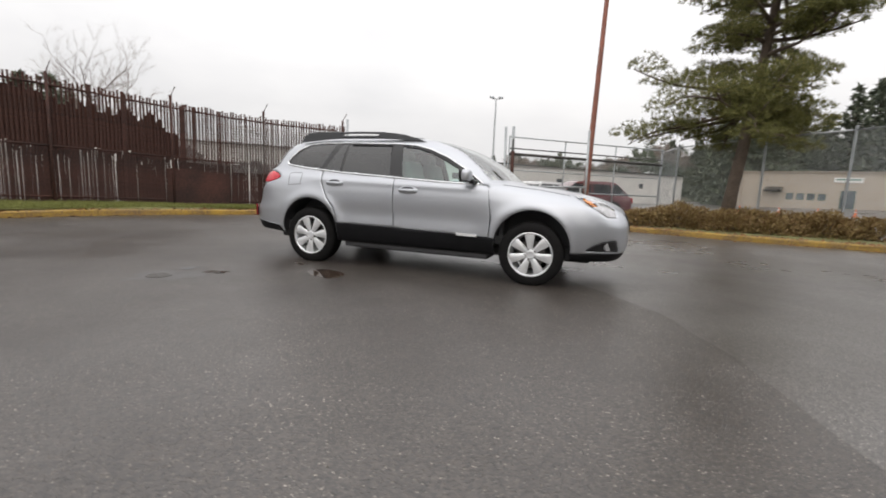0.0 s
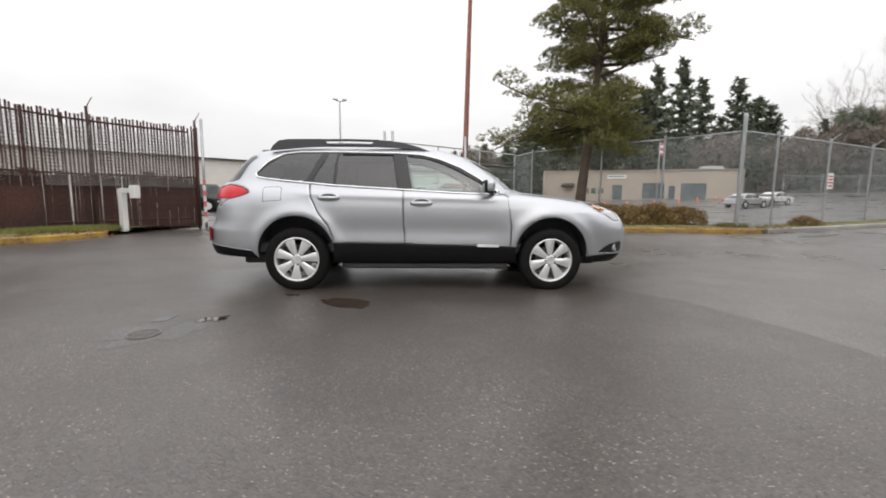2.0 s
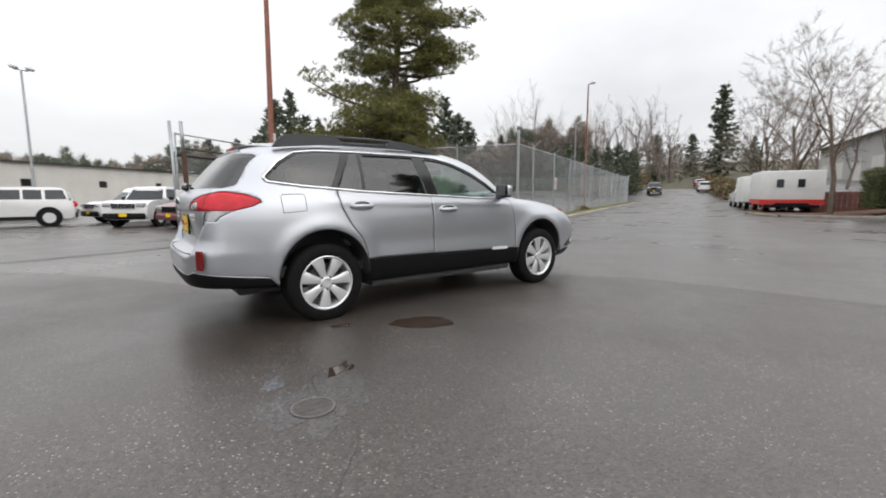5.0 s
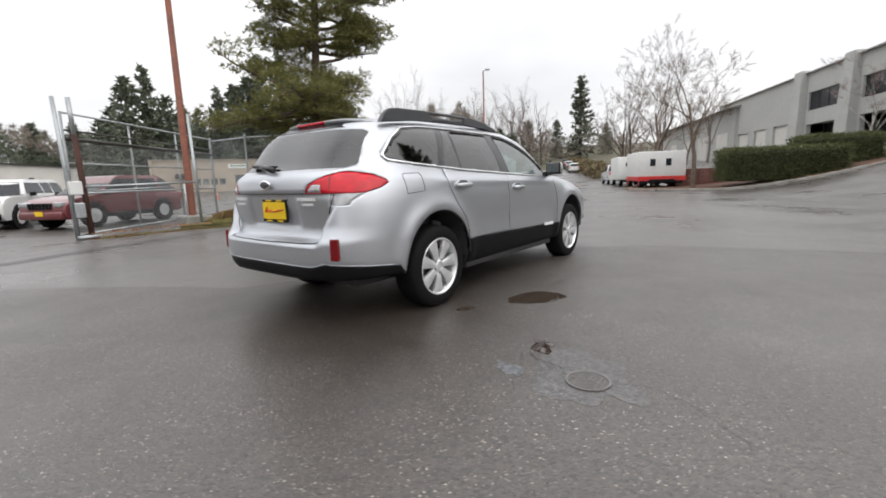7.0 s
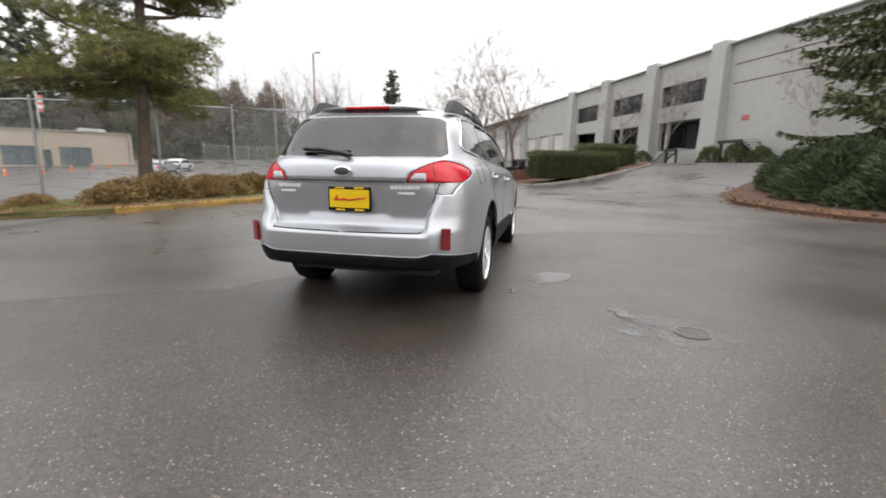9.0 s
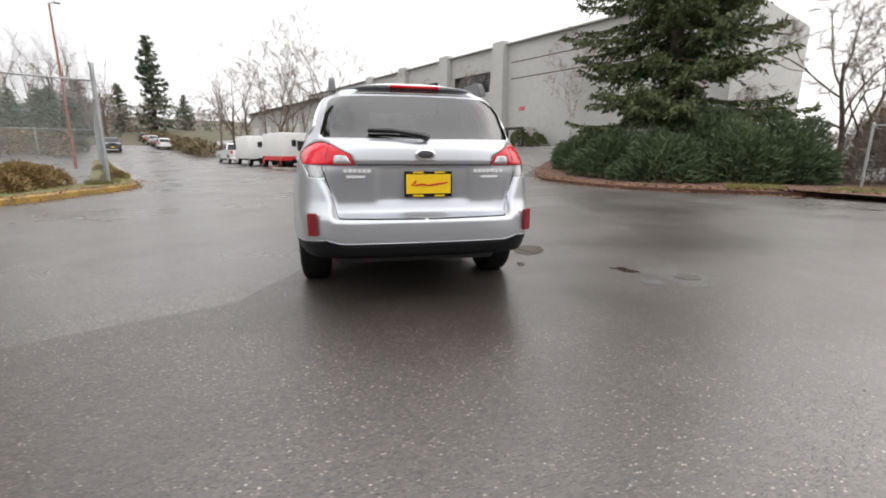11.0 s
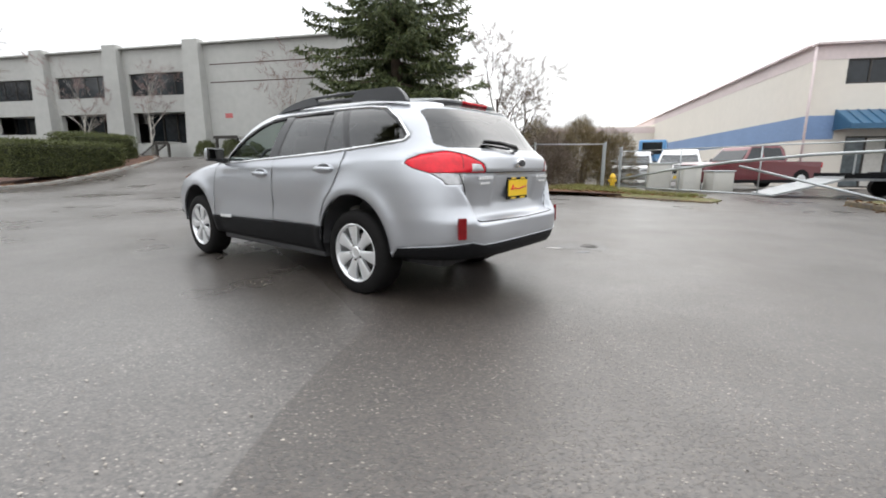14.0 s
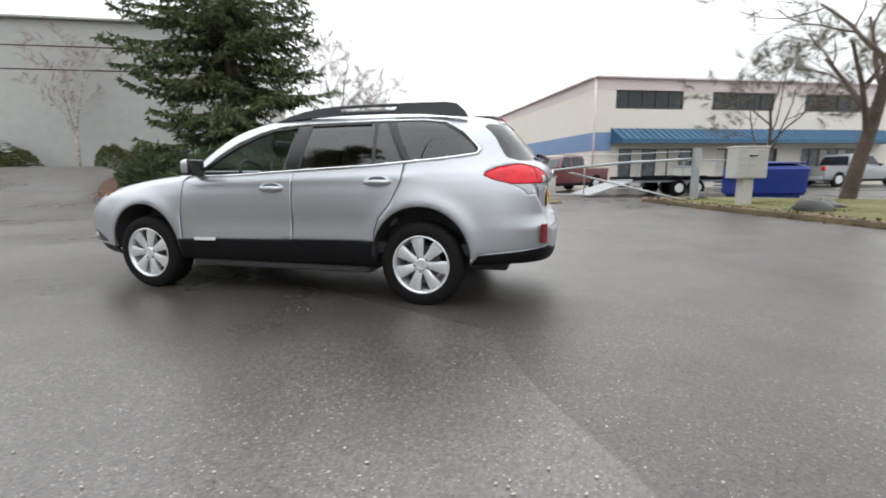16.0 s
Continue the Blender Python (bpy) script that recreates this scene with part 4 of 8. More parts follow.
    for y in (0.07, -0.075):
        for z in (0.928, 0.774):
            part("frame_print", box((-2.3215, y, z), (0.004, 0.07, 0.012)), CM["plate"], pl)
    bm = bmesh.new()
    bmesh.ops.create_uvsphere(bm, u_segments=24, v_segments=10, radius=1.0)
    bmesh.ops.transform(bm, matrix=Matrix.Translation((-2.352, 0, 1.045)) @ Matrix.Diagonal((0.012, 0.068, 0.037, 1)), verts=bm.verts[:])
    part("emblem", bm, CM["chrome"], root, "plain oval chrome emblem", flat=False)
    bm = bmesh.new()
    bmesh.ops.create_uvsphere(bm, u_segments=24, v_segments=10, radius=1.0)
    bmesh.ops.transform(bm, matrix=Matrix.Translation((-2.3575, 0, 1.045)) @ Matrix.Diagonal((0.010, 0.055, 0.027, 1)), verts=bm.verts[:])
    part("emblem_field", bm, CM["inner"], root, "dark field of the emblem", flat=False)
    for sgn in (1, -1):
        bm = bmesh.new()
        n = 6 if sgn > 0 else 7
        for k in range(n):
            add_box(bm, (rear_x(0.44, 0.938), sgn * 0.44 + sgn * (k - n / 2 + 0.5) * 0.030, 0.938), (0.012, 0.023, 0.022))
        add_box(bm, (rear_x(0.45, 0.900), sgn * 0.45, 0.900), (0.012, 0.12, 0.015))
        part("letter_strip", bm, CM["white"], root, "unreadable bright lettering as plain bars")
    part("exhaust_tip", tube([(-2.00, 0.50, 0.40), (-2.20, 0.50, 0.395)], 0.030, 14), CM["steel"], root, "steel exhaust tip", flat=False, angle=40)
    return root


car = build_car()

# ---- kerbs, verges, yard details ----
def verge(name, pts, rise, mat, label, category="verge"):
    """A raised strip of ground over a plan polygon, gently domed and following the ground."""
    bm = bmesh.new()
    n = len(pts)
    cx, cy = sum(p[0] for p in pts) / n, sum(p[1] for p in pts) / n
    rings = []
    for s, dz in ((1.0, -0.2), (1.0, rise), (0.8, rise + 0.03), (0.5, rise + 0.05), (0.25, rise + 0.06)):
        ring = []
        for x, y in pts:
            px, py = cx + (x - cx) * s, cy + (y - cy) * s
            ring.append(bm.verts.new((px, py, h(px, py) + dz + (0.025 * noise.noise((px, py, 3.1)) if s < 1 else 0))))
        rings.append(ring)
    for a, b in zip(rings, rings[1:]):
        for k in range(n):
            bm.faces.new((a[k], a[(k + 1) % n], b[(k + 1) % n], b[k]))
    bm.faces.new(rings[-1])
    return tagged(new(name, mesh_of(name, bm, mat, flat=False, angle=50)), label, category, kind="structure")


def kerb(pts, mat, label, wide=0.16, tall=0.14, joint=3.0):
    """A run of kerb stones along a plan polyline, each with a worn top edge, laid with open joints."""
    root = thing("kerb", label, "kerb", kind="structure")
    runs = on_line(pts, 0.25)
    i = 0
    per = int(joint / 0.25)
    while i < len(runs) - 1:
        seg = runs[i:i + per + 1]
        if len(seg) < 2:
            break
        bm = bmesh.new()
        prev = None
        for k, (p, d) in enumerate(seg):
            q = p - d * 0.012 if k == len(seg) - 1 else p
            nrm = Vector((-d.y, d.x))
            z = h(q.x, q.y)
            j = 0.012 * noise.noise((q.x * 1.3, q.y * 1.3, 0))
            sec = [(-wide / 2 - 0.015, -0.15), (-wide / 2, tall - 0.03 + j), (-wide / 2 + 0.025, tall + j), (wide / 2 - 0.02, tall + j), (wide / 2, tall - 0.02 + j), (wide / 2, -0.15)]
            cur = [bm.verts.new((q.x + nrm.x * o, q.y + nrm.y * o, z + zz)) for o, zz in sec]
            if prev:
                for a in range(5):
                    bm.faces.new((prev[a], prev[a + 1], cur[a + 1], cur[a]))
            else:
                bm.faces.new(cur)
            prev = cur
        bm.faces.new(prev[::-1])
        part("kerb_stone", bm, mat, root, flat=False, angle=35)
        i += per
    return root


KERB_L = curve2([(-9.9, -7.5), (-9.6, -3.5), (-9.25, 0.0), (-8.75, 1.7), (-8.1, 3.3), (-7.75, 4.6), (-7.9, 5.6), (-8.4, 6.4)], 8)
KERB_N = curve2([(2.3, 7.7), (3.2, 7.55), (5.2, 7.05), (7.3, 6.75), (8.7, 6.55), (10.2, 6.75), (12.5, 7.75), (15.8, 9.25), (21.0, 11.7), (26.7, 14.4), (36.0, 18.8), (45.0, 23.0)], 6)
KERB_S = curve2([(-2.3, -11.1), (-1.0, -11.5), (0.4, -11.9), (1.6, -12.2), (3.4, -12.0), (4.6, -10.7), (5.6, -9.2), (7.2, -7.9), (9.3, -7.4), (11.4, -7.2), (14.2, -8.4), (16.2, -10.7), (16.0, -12.6)], 6)
KERB_W = curve2([(-5.2, -12.6), (-5.6, -11.4), (-6.1, -9.9), (-6.7, -8.4), (-7.35, -6.9), (-8.1, -5.1), (-9.4, -2.6), (-11.4, 0.3 - 3)], 6)

verge("verge_west", KERB_L[::2] + [(-9.2, 8.8), (-7.6, 10.0), (-9.0, 10.4), (-11.5, 6.0), (-13.2, 0.0), (-14.5, -7.5)], 0.11, M["turf"], "mossy grass strip in front of the rusted fence")
verge("verge_north", KERB_N[0:31] + [(10.4, 7.9), (9.4, 8.9), (7.6, 11.0), (5.6, 12.8), (3.4, 12.6), (1.8, 11.6), (1.0, 10.3), (1.4, 8.8)], 0.11, M["turf"], "grassy bank under the pine")
verge("verge_street", KERB_N[30:] + [(45.3, 24.4), (36.0, 20.2), (26.7, 15.8), (16.0, 10.8), (11.0, 8.4)], 0.10, M["turf"], "narrow verge along the chain-link fence")
verge("verge_spruce", KERB_S[12:] + [(14.0, -17.5), (10.0, -20.0), (5.0, -19.0), (3.0, -14.5)], 0.10, M["mulch"], "bark mulch bed round the spruce", "planting bed")
verge("verge_south", KERB_S[0:25] + [(4.6, -13.8), (5.0, -19.5), (2.2, -18.5), (-0.4, -14.2), (-2.4, -12.2)], 0.04, M["turf"], "rough grass strip beside the hydrant")
verge("verge_mailbox", KERB_W + [(-14.5, -2.6), (-14.0, -12.0), (-8.3, -13.6), (-6.0, -13.4)], 0.11, M["turf"], "patchy grass round the mailboxes")
ISLE = [(22.3, 2.6), (22.6, 0.0), (23.6, -2.7), (24.8, -5.6), (26.6, -7.4), (29.2, -7.6), (31.0, -5.2), (31.2, -1.4), (29.6, 2.4), (27.6, 5.0), (24.6, 4.6)]
ISLE_C = curve2(ISLE + [ISLE[0]], 5)
verge("hedge_island", ISLE_C[:-1], 0.11, M["mulch"], "bark mulch island round the clipped hedge", "planting bed")
kerb(KERB_L, M["kerb_yellow"], "faded yellow concrete kerb with moss and leaves")
kerb(KERB_N[:30], M["kerb_yellow"], "faded yellow concrete kerb under the pine")
kerb(KERB_N[29:], M["kerb"], "grey concrete kerb along the street")
kerb(KERB_S[:24], M["kerb_old"], "low broken grey kerb by the rough grass", tall=0.05)
kerb(KERB_W, M["kerb_old"], "dark wet kerb with worn yellow paint by the mailboxes")
kerb(ISLE_C, M["kerb"], "pale concrete kerb of the hedge island")

# rough chip-sealed apron on which the car stands, a finger thicker than the smooth asphalt
APRON = curve2([(-2.0, 1.25), (-2.45, 2.1), (-2.8, 2.65), (-3.5, 3.6), (-4.8, 4.6), (-6.6, 4.4), (-8.4, 2.2), (-9.4, -2.0), (-9.0, -5.5), (-6.8, -8.0), (-4.0, -8.9), (-0.6, -8.6), (2.0, -7.4), (3.2, -5.2), (2.95, -3.1), (2.75, -2.2), (2.35, -1.2), (1.2, 0.0), (-0.6, 0.65), (-2.0, 1.25)], 6)
def apron():
    bm = bmesh.new()
    pts = [(x + 0.03 * noise.noise((x * 3, y * 3, 0)), y + 0.03 * noise.noise((x * 3, y * 3, 9))) for x, y in APRON[:-1]]
    cx, cy = -4.0, -2.0
    n = len(pts)
    rings = []
    for s, dz in [(1.03, -0.004), (1.0, 0.005)] + [(0.92 - 0.08 * i, 0.007) for i in range(11)]:
        rings.append([bm.verts.new((cx + (x - cx) * s, cy + (y - cy) * s, h(cx + (x - cx) * s, cy + (y - cy) * s) + dz)) for x, y in pts])
    for a, b in zip(rings, rings[1:]):
        for k in range(n):
            bm.faces.new((a[k], a[(k + 1) % n], b[(k + 1) % n], b[k]))
    bm.faces.new(rings[-1])
    return tagged(new("pavement", mesh_of("pavement", bm, M["lot"], flat=False, angle=40)), "rough wet chip-sealed asphalt with pale stones", "asphalt", kind="structure")
apron()

M["water"] = material("standing_water", (0.048, 0.034, 0.026), 0.03, vary=0.2, scale=2, fine=8)
M["damp"] = material("tar_crack_filler", (0.034, 0.032, 0.030), 0.40, vary=0.3, scale=6, fine=60, bump=0.4)
M["oldpatch"] = asphalt("old_tar_patch", (0.055, 0.051, 0.048), (0.16, 0.15, 0.14), 0.30, 0.5, 0.6, 0.8)
M["rimiron"] = material("worn_iron_rim", (0.12, 0.112, 0.105), 0.4, vary=0.3, scale=8, fine=60, bump=0.3)
M["chalk"] = asphalt("faded_blue_marking", (0.085, 0.090, 0.098), (0.22, 0.22, 0.22), 0.3, 0.5, 0.9, 0.75, 54.0)
M["iron"] = material("cast_iron_cover", (0.085, 0.078, 0.072), 0.42, metal=0.0, vary=0.3, scale=10, fine=70, bump=0.5)


def blob(name, c, rx, ry, deg, mat, label, category, lift=0.010, wob=0.12, seed=0.0):
    bm = bmesh.new()
    pts = []
    for k in range(40):
        a = 2 * math.pi * k / 40
        r = 1 + wob * noise.noise((math.cos(a) * 1.7 + seed, math.sin(a) * 1.7, seed)) * 2
        v = Matrix.Rotation(radians(deg), 2) @ Vector((rx * r * math.cos(a), ry * r * math.sin(a)))
        pts.append((c[0] + v.x, c[1] + v.y))
    top = [bm.verts.new((x, y, h(x, y) + lift)) for x, y in pts]
    rim = [bm.verts.new((c[0] + (x - c[0]) * 1.03, c[1] + (y - c[1]) * 1.03, h(x, y) - 0.01)) for x, y in pts]
    bm.faces.new(top)
    for k in range(40):
        bm.faces.new((top[k], rim[k], rim[(k + 1) % 40], top[(k + 1) % 40]))
    return tagged(new(name, mesh_of(name, bm, mat)), label, category, kind="structure")


blob("puddle", (-0.76, -1.45), 0.27, 0.16, -30, M["water"], "shallow rain puddle beside the car", "puddle", seed=1.0)
blob("puddle", (-1.35, -1.12), 0.10, 0.035, -20, M["water"], "thin wet pool beside the tyre", "puddle", seed=4.0, wob=0.25)


def manhole():
    root = thing("manhole_cover", "round cast iron cover sunk in patched asphalt", "manhole cover", at=(-2.07, -2.38, h(-2.07, -2.38) + 0.008))
    bm = bmesh.new()
    rings = [[bm.verts.new((r * math.cos(a), r * math.sin(a), z)) for a in (2 * math.pi * k / 36 for k in range(36))] for r, z in ((0.112, 0.0), (0.112, 0.008), (0.102, 0.008), (0.100, 0.003))]
    for a, b in zip(rings, rings[1:]):
        for k in range(36):
            bm.faces.new((a[k], a[(k + 1) % 36], b[(k + 1) % 36], b[k]))
    part("rim", bm, M["rimiron"], root, "worn bright rim", flat=False, angle=40)
    bm = bmesh.new()
    bmesh.ops.create_circle(bm, cap_ends=True, segments=36, radius=0.100)
    bmesh.ops.translate(bm, verts=bm.verts[:], vec=(0, 0, 0.004))
    part("lid", bm, M["iron"], root)
    for k in range(-3, 4):
        w = math.sqrt(0.092 ** 2 - (k * 0.026) ** 2)
        part("lid_rib", box((0, k * 0.026, 0.0045), (2 * w, 0.010, 0.002)), M["iron"], root)


manhole()


def crack(pts, w, label="dark crack in the asphalt", seed=0.0):
    """An open, ragged crack line in the surface."""
    bm = bmesh.new()
    prev = None
    for i, (p, d) in enumerate(on_line(curve2(pts, 6), 0.06)):
        j = 0.05 * noise.noise((p.x * 4, p.y * 4, seed)) + 0.02 * noise.noise((p.x * 15, p.y * 15, seed))
        ww = w * (0.45 + 0.75 * abs(noise.noise((p.x * 7, p.y * 7, seed + 5))))
        nrm = Vector((-d.y, d.x))
        q = p + nrm * j
        z = h(q.x, q.y) + 0.0105
        cur = (bm.verts.new((q.x + nrm.x * ww, q.y + nrm.y * ww, z)), bm.verts.new((q.x - nrm.x * ww, q.y - nrm.y * ww, z)))
        if prev:
            bm.faces.new((prev[0], cur[0], cur[1], prev[1]))
        prev = cur
    return tagged(new("crack", mesh_of("crack", bm, M["damp"])), label, "crack", kind="structure")


crack([(-1.3, -1.1), (-1.42, -1.3), (-1.6, -1.45)], 0.006, seed=1)
crack([(1.6, -1.0), (0.9, -1.3), (0.3, -1.35), (-0.25, -1.40)], 0.006, seed=2)
crack([(2.55, -0.5), (2.1, -0.75), (1.6, -1.0)], 0.005, seed=3)
crack([(-2.02, -2.48), (-1.98, -2.70), (-2.10, -2.92), (-2.30, -3.10)], 0.0025, seed=4)
crack([(-2.06, -2.27), (-2.0, -2.12), (-1.86, -1.98)], 0.0025, seed=14)
crack([(-1.98, -2.22), (-1.9, -2.0), (-1.72, -1.92), (-1.66, -2.15)], 0.005, "ragged patch edge beside the cover", seed=5)
crack([(-1.92, -1.92), (-2.2, -2.05), (-2.35, -2.15)], 0.003, seed=6)
blob("patch", (-2.0, -2.35), 0.34, 0.24, 35, M["oldpatch"], "dark tar patch round the cover", "patch", lift=0.0085, wob=0.30, seed=7.7)
blob("road_marking", (-2.15, -1.98), 0.10, 0.05, 60, M["chalk"], "faded bluish survey mark on the asphalt", "marking", lift=0.0092, wob=0.4, seed=5.1)
blob("patch", (-1.75, -1.98), 0.13, 0.06, 35, M["water"], "wet hole in the asphalt", "patch", lift=0.0105, wob=0.35, seed=2.7)
blob("patch", (16.6, -7.8), 1.7, 0.25, 20, M["oldpatch"], "dark broken asphalt patch", "patch", lift=0.008, wob=0.35, seed=3.3)
blob("patch", (11.0, 6.0), 0.9, 0.16, 25, M["damp"], "dark asphalt patch by the kerb", "patch", lift=0.008, wob=0.3, seed=9.3)


def trench_drain():
    """Two narrow iron channels across the drive."""
    root = thing("trench_drain", "narrow iron trench drain across the drive", "drain", kind="structure")
    for off in (0.0, 0.32):
        pts = [(-7.4, 5.0 + off), (-5.6, 5.6 + off), (-3.2, 6.05 + off), (-1.6, 6.75 + off), (1.0, 7.45 + off), (2.0, 7.75 + off)]
        bm = bmesh.new()
        prev = None
        for p, d in on_line(curve2(pts, 5), 0.25):
            nrm = Vector((-d.y, d.x)) * 0.035
            z = h(p.x, p.y) + 0.009
            cur = (bm.verts.new((p.x + nrm.x, p.y + nrm.y, z)), bm.verts.new((p.x - nrm.x, p.y - nrm.y, z)))
            if prev:
                bm.faces.new((prev[0], cur[0], cur[1], prev[1]))
            prev = cur
        part("channel", bm, M["damp"], root)


trench_drain()


def stones(name, label, n, seed, size, lift, tone, centre, reach):
    """Stones of uneven outline, each a low faceted cap, lying in or on the asphalt."""
    rng = random.Random(seed)
    vs, fs = [], []
    for _ in range(n):
        a, r = rng.uniform(0, 6.283), reach[0] + (reach[1] - reach[0]) * rng.random() ** 0.75
        x, y = centre[0] + r * math.cos(a), centre[1] + r * math.sin(a)
        if noise.noise((x * 0.55, y * 0.55, seed)) + rng.uniform(-0.45, 0.45) < -0.12:
            continue
        s = size[0] + (size[1] - size[0]) * rng.random() ** 3
        z = h(x, y) + 0.006
        k, b, turn, long_ = rng.choice((5, 6, 7)), len(vs), rng.uniform(0, 6.283), rng.uniform(0.55, 1.0)
        for grow, dz in ((1.0, 0.0), (0.72, lift)):
            for i in range(k):
                q = 6.283 * i / k
                w = s * grow * (0.80 + 0.35 * noise.noise((x * 50, y * 50, i * 1.7)))
                u, v = w * math.cos(q), w * long_ * math.sin(q)
                vs.append((x + u * math.cos(turn) - v * math.sin(turn), y + u * math.sin(turn) + v * math.cos(turn), z + dz * s))
        fs += [(b + i, b + (i + 1) % k, b + k + (i + 1) % k, b + k + i) for i in range(k)]
        fs.append(tuple(b + k + i for i in range(k)))
    tagged(new(name, soup(name, vs, fs, tone)), label, "stones", kind="stuff")


def chip_tone(name, dark, light, rough):
    """Wet stone, each piece of its own tone."""
    m = leafy(name, dark, light, rough)
    m.node_tree.nodes["Principled BSDF"].inputs["Specular IOR Level"].default_value = 0.35
    return m


stones("chippings", "pale chippings bedded in the worn wet asphalt", 27000, 5, (0.003, 0.0100), 0.09, chip_tone("bedded_chippings", (0.085, 0.072, 0.060), (0.52, 0.47, 0.41), 0.5), (-2.4, -1.0), (0.8, 7.2))
stones("grit", "loose grit scattered on the wet asphalt", 600, 6, (0.003, 0.009), 0.7, chip_tone("loose_grit", (0.05, 0.045, 0.04), (0.42, 0.39, 0.35), 0.5), (-1.5, -0.5), (1.2, 8.5))

# ---- buildings ----
def wall_with_openings(name, length, z0, z1, thick, holes, mat, root, x0=0.0):
    """A wall in its own frame (x along, outer face at y = 0) with rectangular openings (xa, xb, za, zb) cut right through."""
    xs = sorted({x0, x0 + length, *[v for a, b, c, d in holes for v in (a, b)]})
    zs = sorted({z0, z1, *[v for a, b, c, d in holes for v in (c, d)]})
    bm = bmesh.new()

    def hole(x, z):
        return any(a < x < b and c < z < d for a, b, c, d in holes)
    solid = {(i, j): not hole((xs[i] + xs[i + 1]) / 2, (zs[j] + zs[j + 1]) / 2) for i in range(len(xs) - 1) for j in range(len(zs) - 1)}

    def q(*pts):
        bm.faces.new([bm.verts.new(p) for p in pts])
    for (i, j), s in solid.items():
        if not s:
            continue
        a, b, c, d = xs[i], xs[i + 1], zs[j], zs[j + 1]
        q((a, 0, c), (b, 0, c), (b, 0, d), (a, 0, d))
        q((a, -thick, c), (a, -thick, d), (b, -thick, d), (b, -thick, c))
        if not solid.get((i - 1, j), False):
            q((a, 0, c), (a, 0, d), (a, -thick, d), (a, -thick, c))
        if not solid.get((i + 1, j), False):
            q((b, 0, c), (b, -thick, c), (b, -thick, d), (b, 0, d))
        if not solid.get((i, j - 1), False):
            q((a, 0, c), (a, -thick, c), (b, -thick, c), (b, 0, c))
        if not solid.get((i, j + 1), False):
            q((a, 0, d), (b, 0, d), (b, -thick, d), (a, -thick, d))
    bmesh.ops.remove_doubles(bm, verts=bm.verts[:], dist=0.001)
    return part(name, bm, mat, root)


def window_unit(root, xa, xb, za, zb, y, panes, frame_mat, glass_mat, bar=0.07, label="dark glazed window band", pale=()):
    w = thing("window")
    w.parent = root
    w["label"] = label
    bm = bmesh.new()
    for z in (za + bar / 2, zb - bar / 2):
        add_box(bm, ((xa + xb) / 2, y, z), (xb - xa, 0.10, bar))
    for k in range(panes + 1):
        x = xa + bar / 2 + (xb - xa - bar) * k / panes
        add_box(bm, (x, y, (za + zb) / 2), (bar, 0.098, zb - za - 2 * bar))
    part("window_frame", bm, frame_mat, w)
    for k in range(panes):
        a = xa + bar + (xb - xa - bar) * k / panes
        b = xa + (xb - xa - bar) * (k + 1) / panes
        part("pane", box(((a + b) / 2, y, (za + zb) / 2), (b - a - 0.006, 0.02, zb - za - 2 * bar)), M["whitewall"] if k in pale else glass_mat, w, "pale blanked panel" if k in pale else "")
    return w


